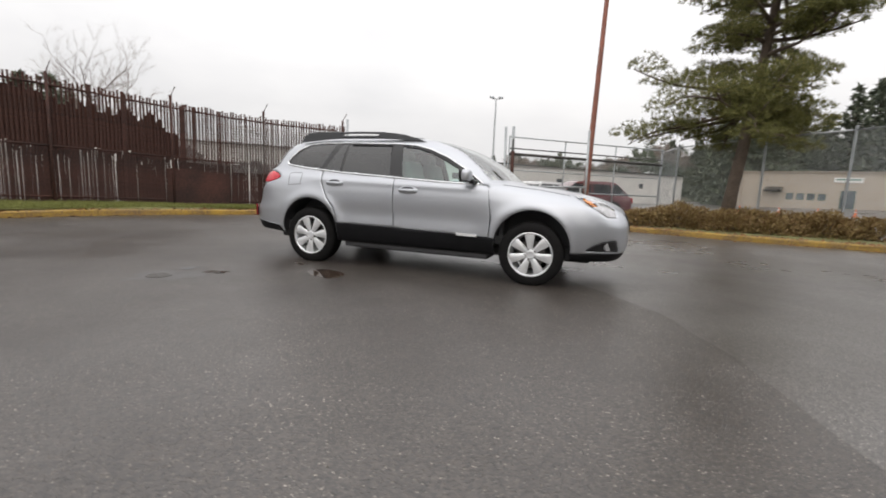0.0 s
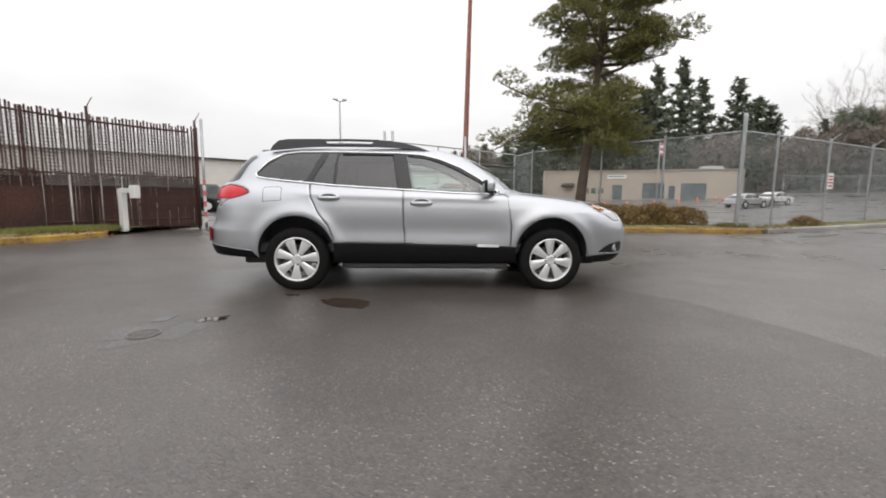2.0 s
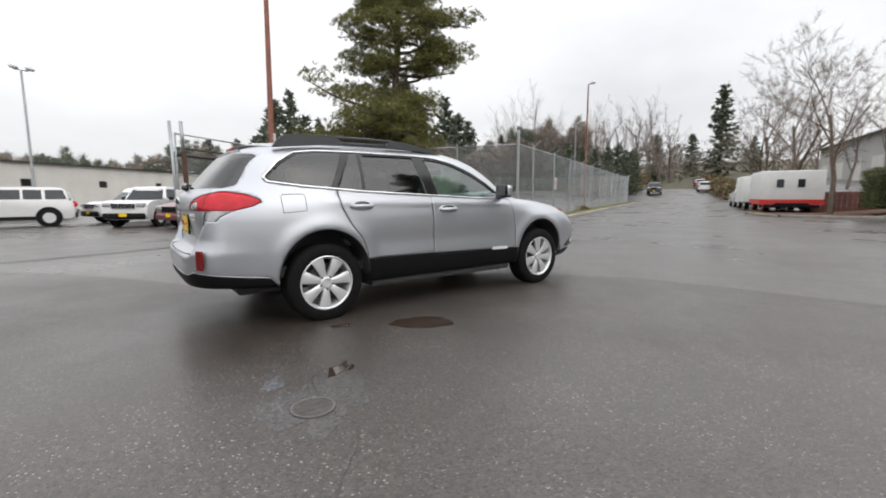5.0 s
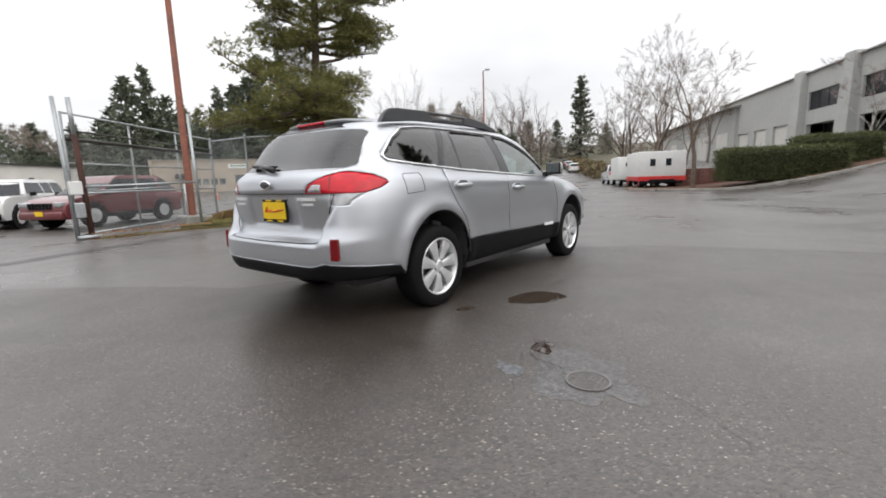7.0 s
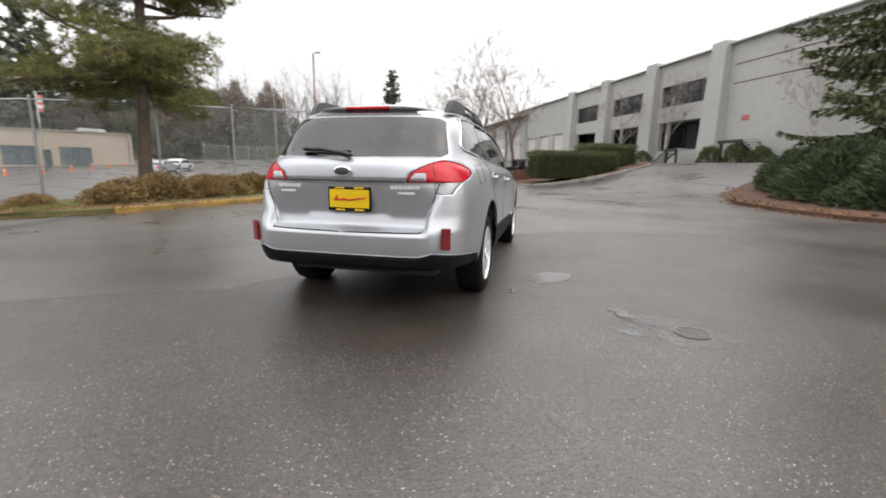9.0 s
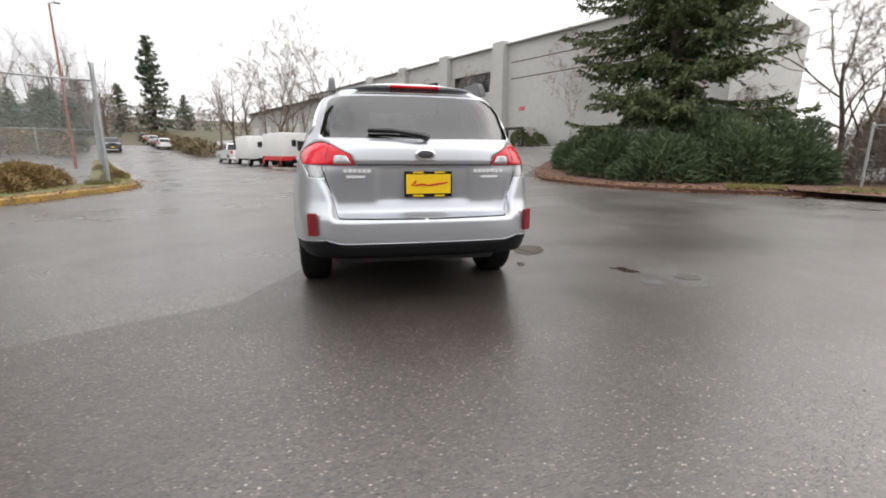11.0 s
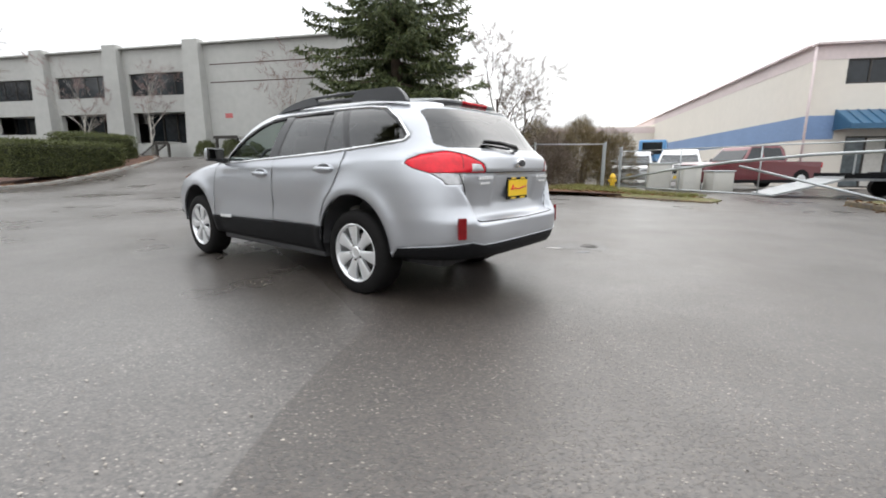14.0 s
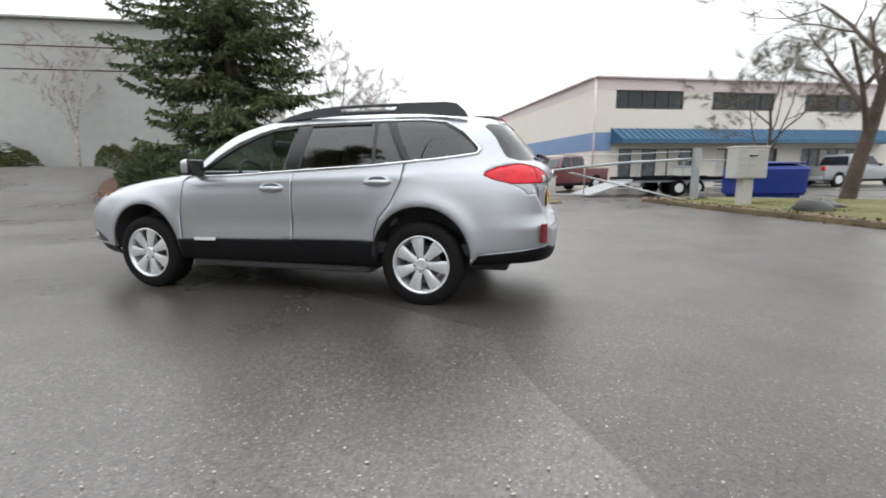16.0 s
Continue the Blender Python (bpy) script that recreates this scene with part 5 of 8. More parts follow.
def grey_building():
    root = thing("concrete_building", "two-storey grey concrete commercial building with tall piers", "building", at=pose(33, -13.14, 0, 0, 0, U_DEG))
    top, base = 9.95, 0.6
    holes, bays = [], []
    for k in range(3):
        a = 7.58 * k + 0.9
        bays.append(a)
        holes += [(a, a + 5.6, 6.45, 8.15), (a, a + 5.6, 2.75 if k < 2 else 3.6, 5.15)]
    for k in range(4):
        holes.append((25.2 + 4.6 * k, 28.2 + 4.6 * k, 1.8, 5.6))
    wall_with_openings("facade", 62.2, base, top, 0.4, holes, M["concrete"], root, x0=-18.0)
    bm = bmesh.new()
    add_box(bm, (13.1, -12.2, 5.2), (62.2, 0.4, 9.4))
    for x in (-17.8, 44.0):
        add_box(bm, (x, -6.2, 5.27), (0.4, 11.6, 9.34))
    part("rear_wall", bm, M["concrete"], root)
    part("roof", box((13.1, -6.2, 9.6), (61.8, 12.0, 0.3)), M["kerb"], root, "flat grey roof")
    part("floor_slab", box((13.1, -6.2, 5.7), (61.2, 11.4, 0.3)), M["kerb"], root)
    bm = bmesh.new()
    add_box(bm, (13.1, 0.03, 10.02), (62.3, 0.55, 0.10))
    part("coping", bm, M["concrete"], root)
    for k in range(4):
        x = 7.58 * k
        bm = bmesh.new()
        lo = [(-0.95, 0.85), (0.95, 0.85), (0.95, -0.1), (-0.95, -0.1)]
        hi = [(-0.66, 0.55), (0.66, 0.55), (0.66, -0.1), (-0.66, -0.1)]
        a = [bm.verts.new((x + px, py, 0.9)) for px, py in lo]
        b = [bm.verts.new((x + px, py, 10.28)) for px, py in hi]
        for i in range(4):
            bm.faces.new((a[i], a[(i + 1) % 4], b[(i + 1) % 4], b[i]))
        bm.faces.new(b)
        part("pier", bm, M["concrete"], root, "tapered concrete pier")
    for k, a in enumerate(bays):
        window_unit(root, a, a + 5.6, 6.45, 8.15, -0.22, 4, M["frame_dark"], M["darkglass"])
        part("bay_glazing", box((a + 2.8, -1.6, 3.95), (5.6, 0.06, 2.6)), M["darkglass"], root, "dark recessed ground floor glazing")
        bm = bmesh.new()
        for s in range(5):
            add_box(bm, (a + 1.4 * s, -1.5, 3.95), (0.09, 0.12, 2.6))
        part("bay_frame", bm, M["frame_dark"], root)
        part("soffit_return", box((a + 2.8, -1.0, 5.25), (5.6, 1.2, 0.12)), M["concrete"], root)
    for k in range(4):
        part("loading_door", box((26.7 + 4.6 * k, -0.25, 3.7), (3.0, 0.06, 3.8)), M["whitewall"], root, "pale loading door")
    for z in (8.52, 7.22):
        part("panel_joint", box((-9.5, 0.004, z), (16.8, 0.01, 0.07)), M["rust"], root, "dark horizontal panel joint")
    part("soffit_lamp", box((17.0, -0.5, 4.9), (0.5, 0.25, 0.14), bevel=0.03), LAMP_WARM, root, "lit warm wall lamp")
    part("wall_sign", box((-2.5, 0.015, 4.75), (0.65, 0.02, 0.34)), M["sign_red"], root, "small faded red and white sign")
    # steps and landing
    def flight(x, ztop, n, going, sgn, deck):
        st = thing("outside_steps", "grey outside steps with open treads and dark gaps between", "steps", at=root.matrix_world @ pose(x, 0.9, 0))
        rise, low = 0.17, ztop - 0.17 * n
        for i in range(n):
            part("step", box((sgn * going * (i + 0.5), 0.7, ztop - rise * (i + 1) + 0.02), (0.34, 1.15, 0.07), bevel=0.006), M["concrete"], st)
        run = sgn * going * n
        for y in (0.16, 1.22):
            part("stringer", tube([(0, y, ztop - 0.14), (run, y, low - 0.10)], 0.07, 4), M["frame_dark"], st, "dark sloping steel stringer")
        part("landing", box((-sgn * deck / 2, 0.7, ztop - 0.06), (deck, 1.3, 0.12)), M["concrete"], st)
        part("landing_edge", box((-sgn * deck / 2, 1.36, ztop - 0.12), (deck, 0.05, 0.22)), M["frame_dark"], st, "dark landing edge beam")
        for px in (0.15, deck - 0.15):
            part("landing_leg", box((-sgn * px, 1.2, ztop / 2 + 0.2), (0.14, 0.14, ztop - 0.6)), M["frame_dark"], st)
    flight(-4.8, 3.12, 10, 0.21, -1, 2.0)
    flight(2.6, 2.75, 8, 0.26, 1, 1.4)
    return root


def cream_building():
    root = thing("cream_building", "cream and pink two-storey workshop with a blue band", "building", at=pose(-4.1, -23.6, 0, 0, 0, U_DEG))
    # x runs away along -U, the yard side lies at +y
    wins = [(-5.65, -1.25, 4.62, 5.68), (-12.0, -7.6, 4.62, 5.68), (-18.6, -14.2, 4.62, 5.68)]
    doors = [(-6.6, -1.6, 0.05, 2.35), (-12.6, -8.2, 0.05, 2.35), (-18.8, -14.4, 0.05, 2.35)]
    wall_with_openings("front_wall", 26, -0.3, 6.3, 0.3, wins + doors, M["cream"], root, x0=-26)
    part("side_wall", box((-0.15, -25, 3.0), (0.3, 49.4, 6.6)), M["cream"], root)
    part("rear_walls", box((-13, -49.9, 3.0), (26, 0.3, 6.6)), M["cream"], root)
    part("roof", box((-13, -25, 6.05), (25.6, 49.2, 0.2)), M["kerb"], root, "flat grey roof")
    part("pink_band", box((-13, 0.006, 5.98), (26.02, 0.02, 0.62)), M["pink"], root, "faded pink top band")
    part("pink_band", box((0.006, -25, 5.98), (0.02, 50, 0.62)), M["pink"], root, "faded pink top band")
    part("coping", box((-13, 0.0, 6.33), (26.2, 0.45, 0.08)), M["pink"], root)
    part("coping", box((0.0, -25.1, 6.33), (0.45, 49.7, 0.08)), M["pink"], root)
    part("blue_band", box((0.006, -25, 2.75), (0.02, 50, 1.05)), M["blueband"], root, "faded blue wall band")
    part("blue_band", box((-0.55, 0.006, 2.75), (1.1, 0.02, 1.05)), M["blueband"], root, "faded blue wall band")
    part("downpipe", tube([(0.08, 0.10, 0.0), (0.08, 0.10, 6.2)], 0.055, 10), M["pink"], root, flat=False)
    part("far_wing", box((6.0, -42.5, 2.6), (12.0, 22.0, 5.6)), M["cream"], root, "lower cream rear wing")
    part("far_wing_band", box((6.0, -31.48, 5.0), (12.05, 0.05, 0.6)), M["pink"], root)
    for a, b, c, d in wins:
        window_unit(root, a, b, c, d, -0.12, 5, M["frame_dark"], M["darkglass"], label="dark upper window in a bronze frame")
    for (a, b, c, d), pale in zip(doors, ((1, 2, 4), (2, 5), (1, 3))):
        window_unit(root, a, b, c, d, -0.15, 6, M["frame_dark"], M["shopglass"], bar=0.07, label="glazed shop front with pale panels under the awning", pale=pale)
    # awning: ribbed blue sheet metal
    aw = thing("awning", "ribbed blue sheet metal awning", "awning", at=root.matrix_world @ pose(0, 0, 0))
    L0, L1, depth, zt, zb = -1.05, -20.5, 1.25, 3.50, 2.62
    bm = bmesh.new()
    a = [bm.verts.new(p) for p in ((L0, 0.01, zt), (L1, 0.01, zt), (L1, depth, zb + 0.18), (L0, depth, zb + 0.18))]
    b = [bm.verts.new((v.co.x, v.co.y, v.co.z - 0.03)) for v in a]
    bm.faces.new(a)
    bm.faces.new(b[::-1])
    for i in range(4):
        bm.faces.new((a[i], b[i], b[(i + 1) % 4], a[(i + 1) % 4]))
    part("sheet", bm, M["awning"], aw)
    sl = math.atan2(zt - zb - 0.18, depth)
    ln = math.hypot(zt - zb - 0.18, depth)
    rib = mesh_of("rib", box((0, 0, 0), (0.05, ln, 0.06), bevel=0.012), M["awning"])
    for k in range(49):
        o = new("rib", rib)
        o.parent = aw
        o.matrix_local = Matrix.Translation((L0 - 0.02 - k * (L0 - L1 - 0.04) / 48, depth / 2, (zt + zb + 0.18) / 2 + 0.02)) @ Matrix.Rotation(-sl, 4, 'X')
    part("fascia", box(((L0 + L1) / 2, depth, zb + 0.09), (L0 - L1, 0.04, 0.22)), M["awning"], aw)
    for x in (L0, L1):
        bm = bmesh.new()
        f = [[bm.verts.new((x + o, *p)) for p in ((0.01, zt), (depth, zb + 0.18), (depth, zb), (0.01, zb))] for o in (0.0, 0.02)]
        bm.faces.new(f[0])
        bm.faces.new(f[1][::-1])
        for k in range(4):
            bm.faces.new((f[0][k], f[0][(k + 1) % 4], f[1][(k + 1) % 4], f[1][k]))
        part("end_sheet", bm, M["awning"], aw)
    return root


def tan_building():
    root = thing("tan_building", "low tan flat-roofed building across the lot", "building", at=pose(32.0, 66.1, 0.3, 0, 0, 151.9))
    holes = [(-7.1, -3.9, 0.3, 2.7), (-12.8, -9.4, 0.3, 2.7), (-0.9, 0.6, 0.05, 2.4), (-8.6, -7.7, 0.05, 2.3)]
    for k in range(4):
        holes.append((2.0 + 1.15 * k, 2.85 + 1.15 * k, 1.0, 1.9))
    wall_with_openings("front_wall", 28.9, -1.2, 4.75, 0.3, holes, M["tan"], root, x0=-17.2)
    for x in (-17.35, 11.85):
        part("end_wall", box((x, -9, 1.77), (0.3, 18.6, 5.94)), M["tan"], root)
    part("rear_wall", box((-2.75, -18.1, 1.77), (28.9, 0.3, 5.94)), M["tan"], root)
    part("roof", box((-2.75, -9, 4.6), (28.9, 17.9, 0.2)), M["kerb"], root, "flat roof")
    part("coping", box((-2.75, 0.03, 4.80), (29.3, 0.45, 0.10)), M["tan"], root)
    part("roof_unit", box((-13.6, -4, 5.05), (3.2, 2.5, 0.7), bevel=0.1), M["galv"], root, "pale roof unit")
    for a, b, c, d in holes:
        window_unit(root, a, b, c, d, -0.15, 3 if b - a > 3 else 1, M["frame_green"], M["shopglass"], bar=0.10, label="dark glazed opening")
    part("door_canopy", box((7.7, 0.6, 2.35), (2.0, 1.4, 0.35), Matrix.Rotation(radians(-18), 3, 'X'), bevel=0.04), M["frame_dark"], root, "dark door canopy")
    sg = thing("wall_sign", "white wall sign with an unreadable green line", "sign", at=root.matrix_world @ pose(0, 0.06, 3.75))
    part("board", box((0, 0, 0), (2.9, 0.06, 0.62)), M["white"], sg)
    part("line", box((0, 0.04, 0.05), (2.4, 0.02, 0.16)), M["sign_green"], sg)


def pale_building():
    root = thing("pale_wall_building", "long low pale block building behind the car lot", "building", at=pose(-8.6, 51.5, -0.3, 0, 0, 226))
    holes = [(x, x + 1.0, 2.3, 3.0) for x in (-24, -16, -8, 0, 8, 13.5, 22, 30)]
    wall_with_openings("front_wall", 83, -0.3, 4.5, 0.3, holes, M["whitewall"], root, x0=-33)
    part("roof", box((8.5, -6, 4.45), (83, 11.4, 0.15)), M["kerb"], root, "flat roof")
    part("eave", box((8.5, 0.1, 4.50), (83.2, 0.5, 0.12)), M["frame_dark"], root, "dark roof edge")
    for x in (-32.85, 49.85):
        part("end_wall", box((x, -6, 2.2), (0.3, 11.6, 4.4)), M["whitewall"], root)
    for a, b, c, d in holes:
        window_unit(root, a, b, c, d, -0.12, 1, M["frame_dark"], M["darkglass"], label="small dark window")


def street_building():
    root = thing("grey_shed_building", "grey gabled warehouse further up the street", "building", at=pose(66, 5, h(66, 5), 0, 0, U_DEG))
    part("wall_block", box((20, -12, 3.3), (40, 20, 7.6)), M["concrete"], root)
    bm = bmesh.new()
    a = [bm.verts.new(p) for p in ((-0.5, -1, 7.0), (-0.5, -23, 7.0), (-0.5, -12, 9.6))]
    b = [bm.verts.new((41, v.co.y, v.co.z)) for v in a]
    for i in range(3):
        bm.faces.new((a[i], a[(i + 1) % 3], b[(i + 1) % 3], b[i]))
    bm.faces.new(a[::-1])
    bm.faces.new(b)
    part("roof", bm, M["kerb"], root, "grey sheet roof")
    for k in range(5):
        part("loading_door", box((4 + 8 * k, -1.98, 2.0), (4, 0.1, 4.0)), M["whitewall"], root)


def material_glow(name, color, strength):
    m = bpy.data.materials.new(name)
    m.use_nodes = True
    b = m.node_tree.nodes["Principled BSDF"]
    b.inputs["Base Color"].default_value = (*color, 1)
    b.inputs["Emission Color"].default_value = (*color, 1)
    b.inputs["Emission Strength"].default_value = strength
    return m


LAMP_WARM = material_glow("lit_lamp_glass", (1.0, 0.72, 0.35), 6.0)
M["awning"] = material("blue_sheet_metal", (0.040, 0.120, 0.215), 0.38, vary=0.1, scale=2, fine=20)
M["shopglass"] = material("shop_glass", (0.10, 0.12, 0.13), 0.08, vary=0.5, scale=0.6, fine=3)
M["frame_green"] = material("dark_green_frame", (0.05, 0.11, 0.09), 0.5, vary=0.15)
M["white"] = material("white_paint", (0.72, 0.72, 0.70), 0.5, vary=0.06, scale=3, fine=30)
M["sign_red"] = material("red_sign", (0.54, 0.14, 0.14), 0.5, vary=0.25, scale=14)
M["sign_green"] = material("green_sign_print", (0.06, 0.20, 0.14), 0.5, vary=0.1)
grey_building()
cream_building()
tan_building()
pale_building()
street_building()

# ---- fences, gates, poles ----
def chain_link(a, b, z0, z1, parent, pitch=0.10, wire=0.0028, mat=None):
    """Woven wire between two plan points: crossing diagonals, as one joined net."""
    a, b = Vector((a[0], a[1])), Vector((b[0], b[1]))
    L = (b - a).length
    d = (b - a) / L
    n = Vector((-d.y, d.x))
    ha, hb = h(a.x, a.y), h(b.x, b.y)
    H = z1 - z0
    vs, fs = [], []

    def pt(s, t, o):
        p = a + d * s
        return (p.x + n.x * o, p.y + n.y * o, ha + (hb - ha) * s / L + z0 + t)

    def wire_seg(s0, t0, s1, t1, off):
        k = len(vs)
        w = wire
        ds, dt = s1 - s0, t1 - t0
        ln = math.hypot(ds, dt)
        ps, pt_ = -dt / ln * w, ds / ln * w
        for s, t in ((s0, t0), (s1, t1)):
            vs.append(pt(s + ps, t + pt_, off))
            vs.append(pt(s - ps, t - pt_, off))
            vs.append(pt(s, t, off + w))
        fs.extend([(k, k + 1, k + 4, k + 3), (k + 1, k + 2, k + 5, k + 4), (k + 2, k, k + 3, k + 5)])
    c = -H
    while c < L:
        s0, t0, s1, t1 = c, 0.0, c + H, H
        if s0 < 0:
            t0, s0 = -s0, 0.0
        if s1 > L:
            t1, s1 = H - (s1 - L), L
        if s1 - s0 > 0.02:
            wire_seg(s0, t0, s1, t1, 0.0)
            wire_seg(s0, H - t0, s1, H - t1, 0.004)
        c += pitch
    o = new("wire_mesh", soup("wire_mesh", vs, fs, mat or M["galv"]))
    o.parent = parent
    o["kind"] = "stuff"
    return o


def post_mesh(r, height, mat, cap=True):
    bm = tube([(0, 0, -0.2), (0, 0, height)], r, 10)
    if cap:
        add_tube(bm, [(0, 0, height), (0, 0, height + r * 1.2), (0, 0, height + r * 2.0)], [r * 1.25, r * 1.15, r * 0.3], 10)
    return mesh_of("post", bm, mat, flat=False, angle=40)


POST = post_mesh(0.035, 3.0, M["galv"])
POST_BIG = post_mesh(0.055, 3.35, M["galv"])
POST_LOW = post_mesh(0.035, 1.92, M["galv"])
ARM = mesh_of("wire_arm", tube([(0, 0, 3.0), (0.10, -0.22, 3.22)], 0.012, 6), M["galv"])


def fence_run(pts, label, big=(), arms=True, spacing=3.3, height=2.95, pitch=0.10, short=False, wire=0.0019, mesh=True):
    root = thing("chain_link_fence", label, "fence")
    P = [Vector(p) for p in pts]
    nodes = []
    for i, (a, b) in enumerate(zip(P, P[1:])):
        n = max(1, round((b - a).length / spacing))
        for k in range(n):
            nodes.append((a + (b - a) * k / n, (b - a).normalized(), i == 0 and k == 0 or k == 0))
    nodes.append((P[-1], (P[-1] - P[-2]).normalized(), True))
    for j, (p, d, corner) in enumerate(nodes):
        o = new("post", POST_LOW if short else (POST_BIG if j in big else POST))
        o.parent = root
        stand = pose(p.x, p.y, h(p.x, p.y), 0, 0, math.degrees(math.atan2(d.y, d.x)))
        o.matrix_local = stand
        if arms and j not in big:
            q = new("wire_arm", ARM)
            q.parent = root
            q.matrix_local = stand
    for (a, _, _), (b, _, _) in zip(nodes, nodes[1:]):
        za, zb = h(a.x, a.y), h(b.x, b.y)
        part("top_rail", tube([(a.x, a.y, za + height), (b.x, b.y, zb + height)], 0.022, 8), M["galv"], root, flat=False)
        if mesh:
            chain_link(a, b, 0.06, height, root, pitch=pitch, wire=wire)
    return root


fence_run([(9.36, 7.13), (11.0, 7.85), (45.0, 23.8)], "tall galvanised chain-link fence along the street verge", big=(0,), pitch=0.075, wire=0.0030)
fence_run([(9.36, 7.13), (8.2, 9.3), (6.7, 10.9), (4.6, 13.0), (4.3, 15.1)], "tall galvanised chain-link fence round the pine", arms=False, spacing=2.6, pitch=0.075, wire=0.0030)
fence_run([(45.0, 23.8), (42.0, 32.0), (30.0, 30.0)], "chain-link fence turning into the lot", arms=True, spacing=4.0, pitch=0.16)
fence_run([(2.35, -15.8), (4.75, -14.2), (6.4, -17.0), (9.2, -19.5)], "old galvanised post and rail fence among brown brambles", mesh=False, arms=False, spacing=2.4, height=1.9, pitch=0.30, short=True, wire=0.0014)


def no_parking(p, z, deg, name="fence_sign", size=(0.42, 0.55)):
    s = thing(name, "small white sign with faded red print on the fence", "sign", at=pose(p[0], p[1], z, 0, 0, deg))
    part("board", box((0, 0, 0), (size[0], 0.012, size[1]), bevel=0.003), M["white"], s)
    for k in range(4):
        part("print_bar", box((0, -0.008, size[1] * (0.30 - 0.2 * k)), (size[0] * (0.8 - 0.12 * (k % 2)), 0.004, size[1] * 0.10)), M["sign_red"], s)


no_parking((14.25, 9.32), h(14.2, 9.3) + 1.62, U_DEG)
no_parking((32.0, 17.65), h(32, 17.6) + 1.6, U_DEG)


def sliding_gate():
    A, B = Vector((-1.2, 10.5)), Vector((4.3, 15.1))
    d = (B - A).normalized()
    L = (B - A).length
    deg = math.degrees(math.atan2(d.y, d.x))
    z = h(0, 11)
    root = thing("sliding_gate", "galvanised chain-link sliding gate with dark top bars", "gate", at=pose(A.x, A.y, z, 0, 0, deg))
    for zz, r, m, nm in ((3.02, 0.025, "galv", "top_rail"), (2.62, 0.022, "frame_dark", "dark_bar"), (2.42, 0.05, "frame_dark", "dark_beam"), (1.85, 0.02, "galv", "mid_rail"), (1.12, 0.028, "galv", "mid_rail"), (0.12, 0.025, "galv", "bottom_rail")):
        part(nm, tube([(0, 0, zz), (L, 0, zz)], r, 8), M[m], root, flat=False)
    for k in range(4):
        x = L * k / 3
        part("upright", tube([(x, 0.03, 0.05), (x, 0.03, 3.05)], 0.028, 8), M["galv"], root, flat=False)
    wm = chain_link((0, 0), (L, 0), 0.1, 2.40, root, pitch=0.075, wire=0.0034)
    for v in wm.data.vertices:
        v.co.z -= h(0, 0)
    gp = thing("gate_post", "rust-streaked galvanised gate post with a latch box", "gate post", at=pose(-1.15, 10.35, z))
    part("post", tube([(0.15, 0, -0.1), (0.10, 0, 2.5)], 0.065, 10), M["rust"], gp, "rusty brown post", flat=False)
    part("upper_post", tube([(0.10, 0, 2.45), (0.08, 0, 3.35)], 0.05, 10), M["galv"], gp, flat=False)
    part("guide_post", tube([(-0.12, 0.05, -0.1), (-0.20, 0.05, 3.35)], 0.045, 10), M["galv"], gp, flat=False)
    part("latch_box", box((-0.05, -0.05, 1.25), (0.26, 0.16, 0.32), bevel=0.02), M["white"], gp, "pale latch box")
    part("latch_box", box((-0.02, -0.04, 0.72), (0.20, 0.14, 0.36), bevel=0.02), M["galv"], gp)
    part("roller", tube([(-0.15, -0.05, 0.06), (0.30, -0.05, 0.06)], 0.05, 10), M["galv"], gp, flat=False)
    tp = thing("fence_post", "tall pale galvanised post at the verge edge", "post", at=pose(1.55, 10.2, h(1.55, 10.2)))
    part("post", tube([(0, 0, -0.1), (-0.06, 0, 3.15)], 0.04, 10), M["galv"], tp, flat=False)
    rl = thing("barrier_rail", "galvanised barrier rail between two posts", "rail", at=pose(0, 0, z))
    part("rail", tube([(-1.0, 10.3, 1.27), (1.5, 10.2, 1.33)], 0.03, 8), M["galv"], rl, flat=False)
    part("rail", tube([(-0.9, 10.3, 1.17), (0.9, 10.24, 1.21)], 0.025, 8), M["galv"], rl, flat=False)


sliding_gate()


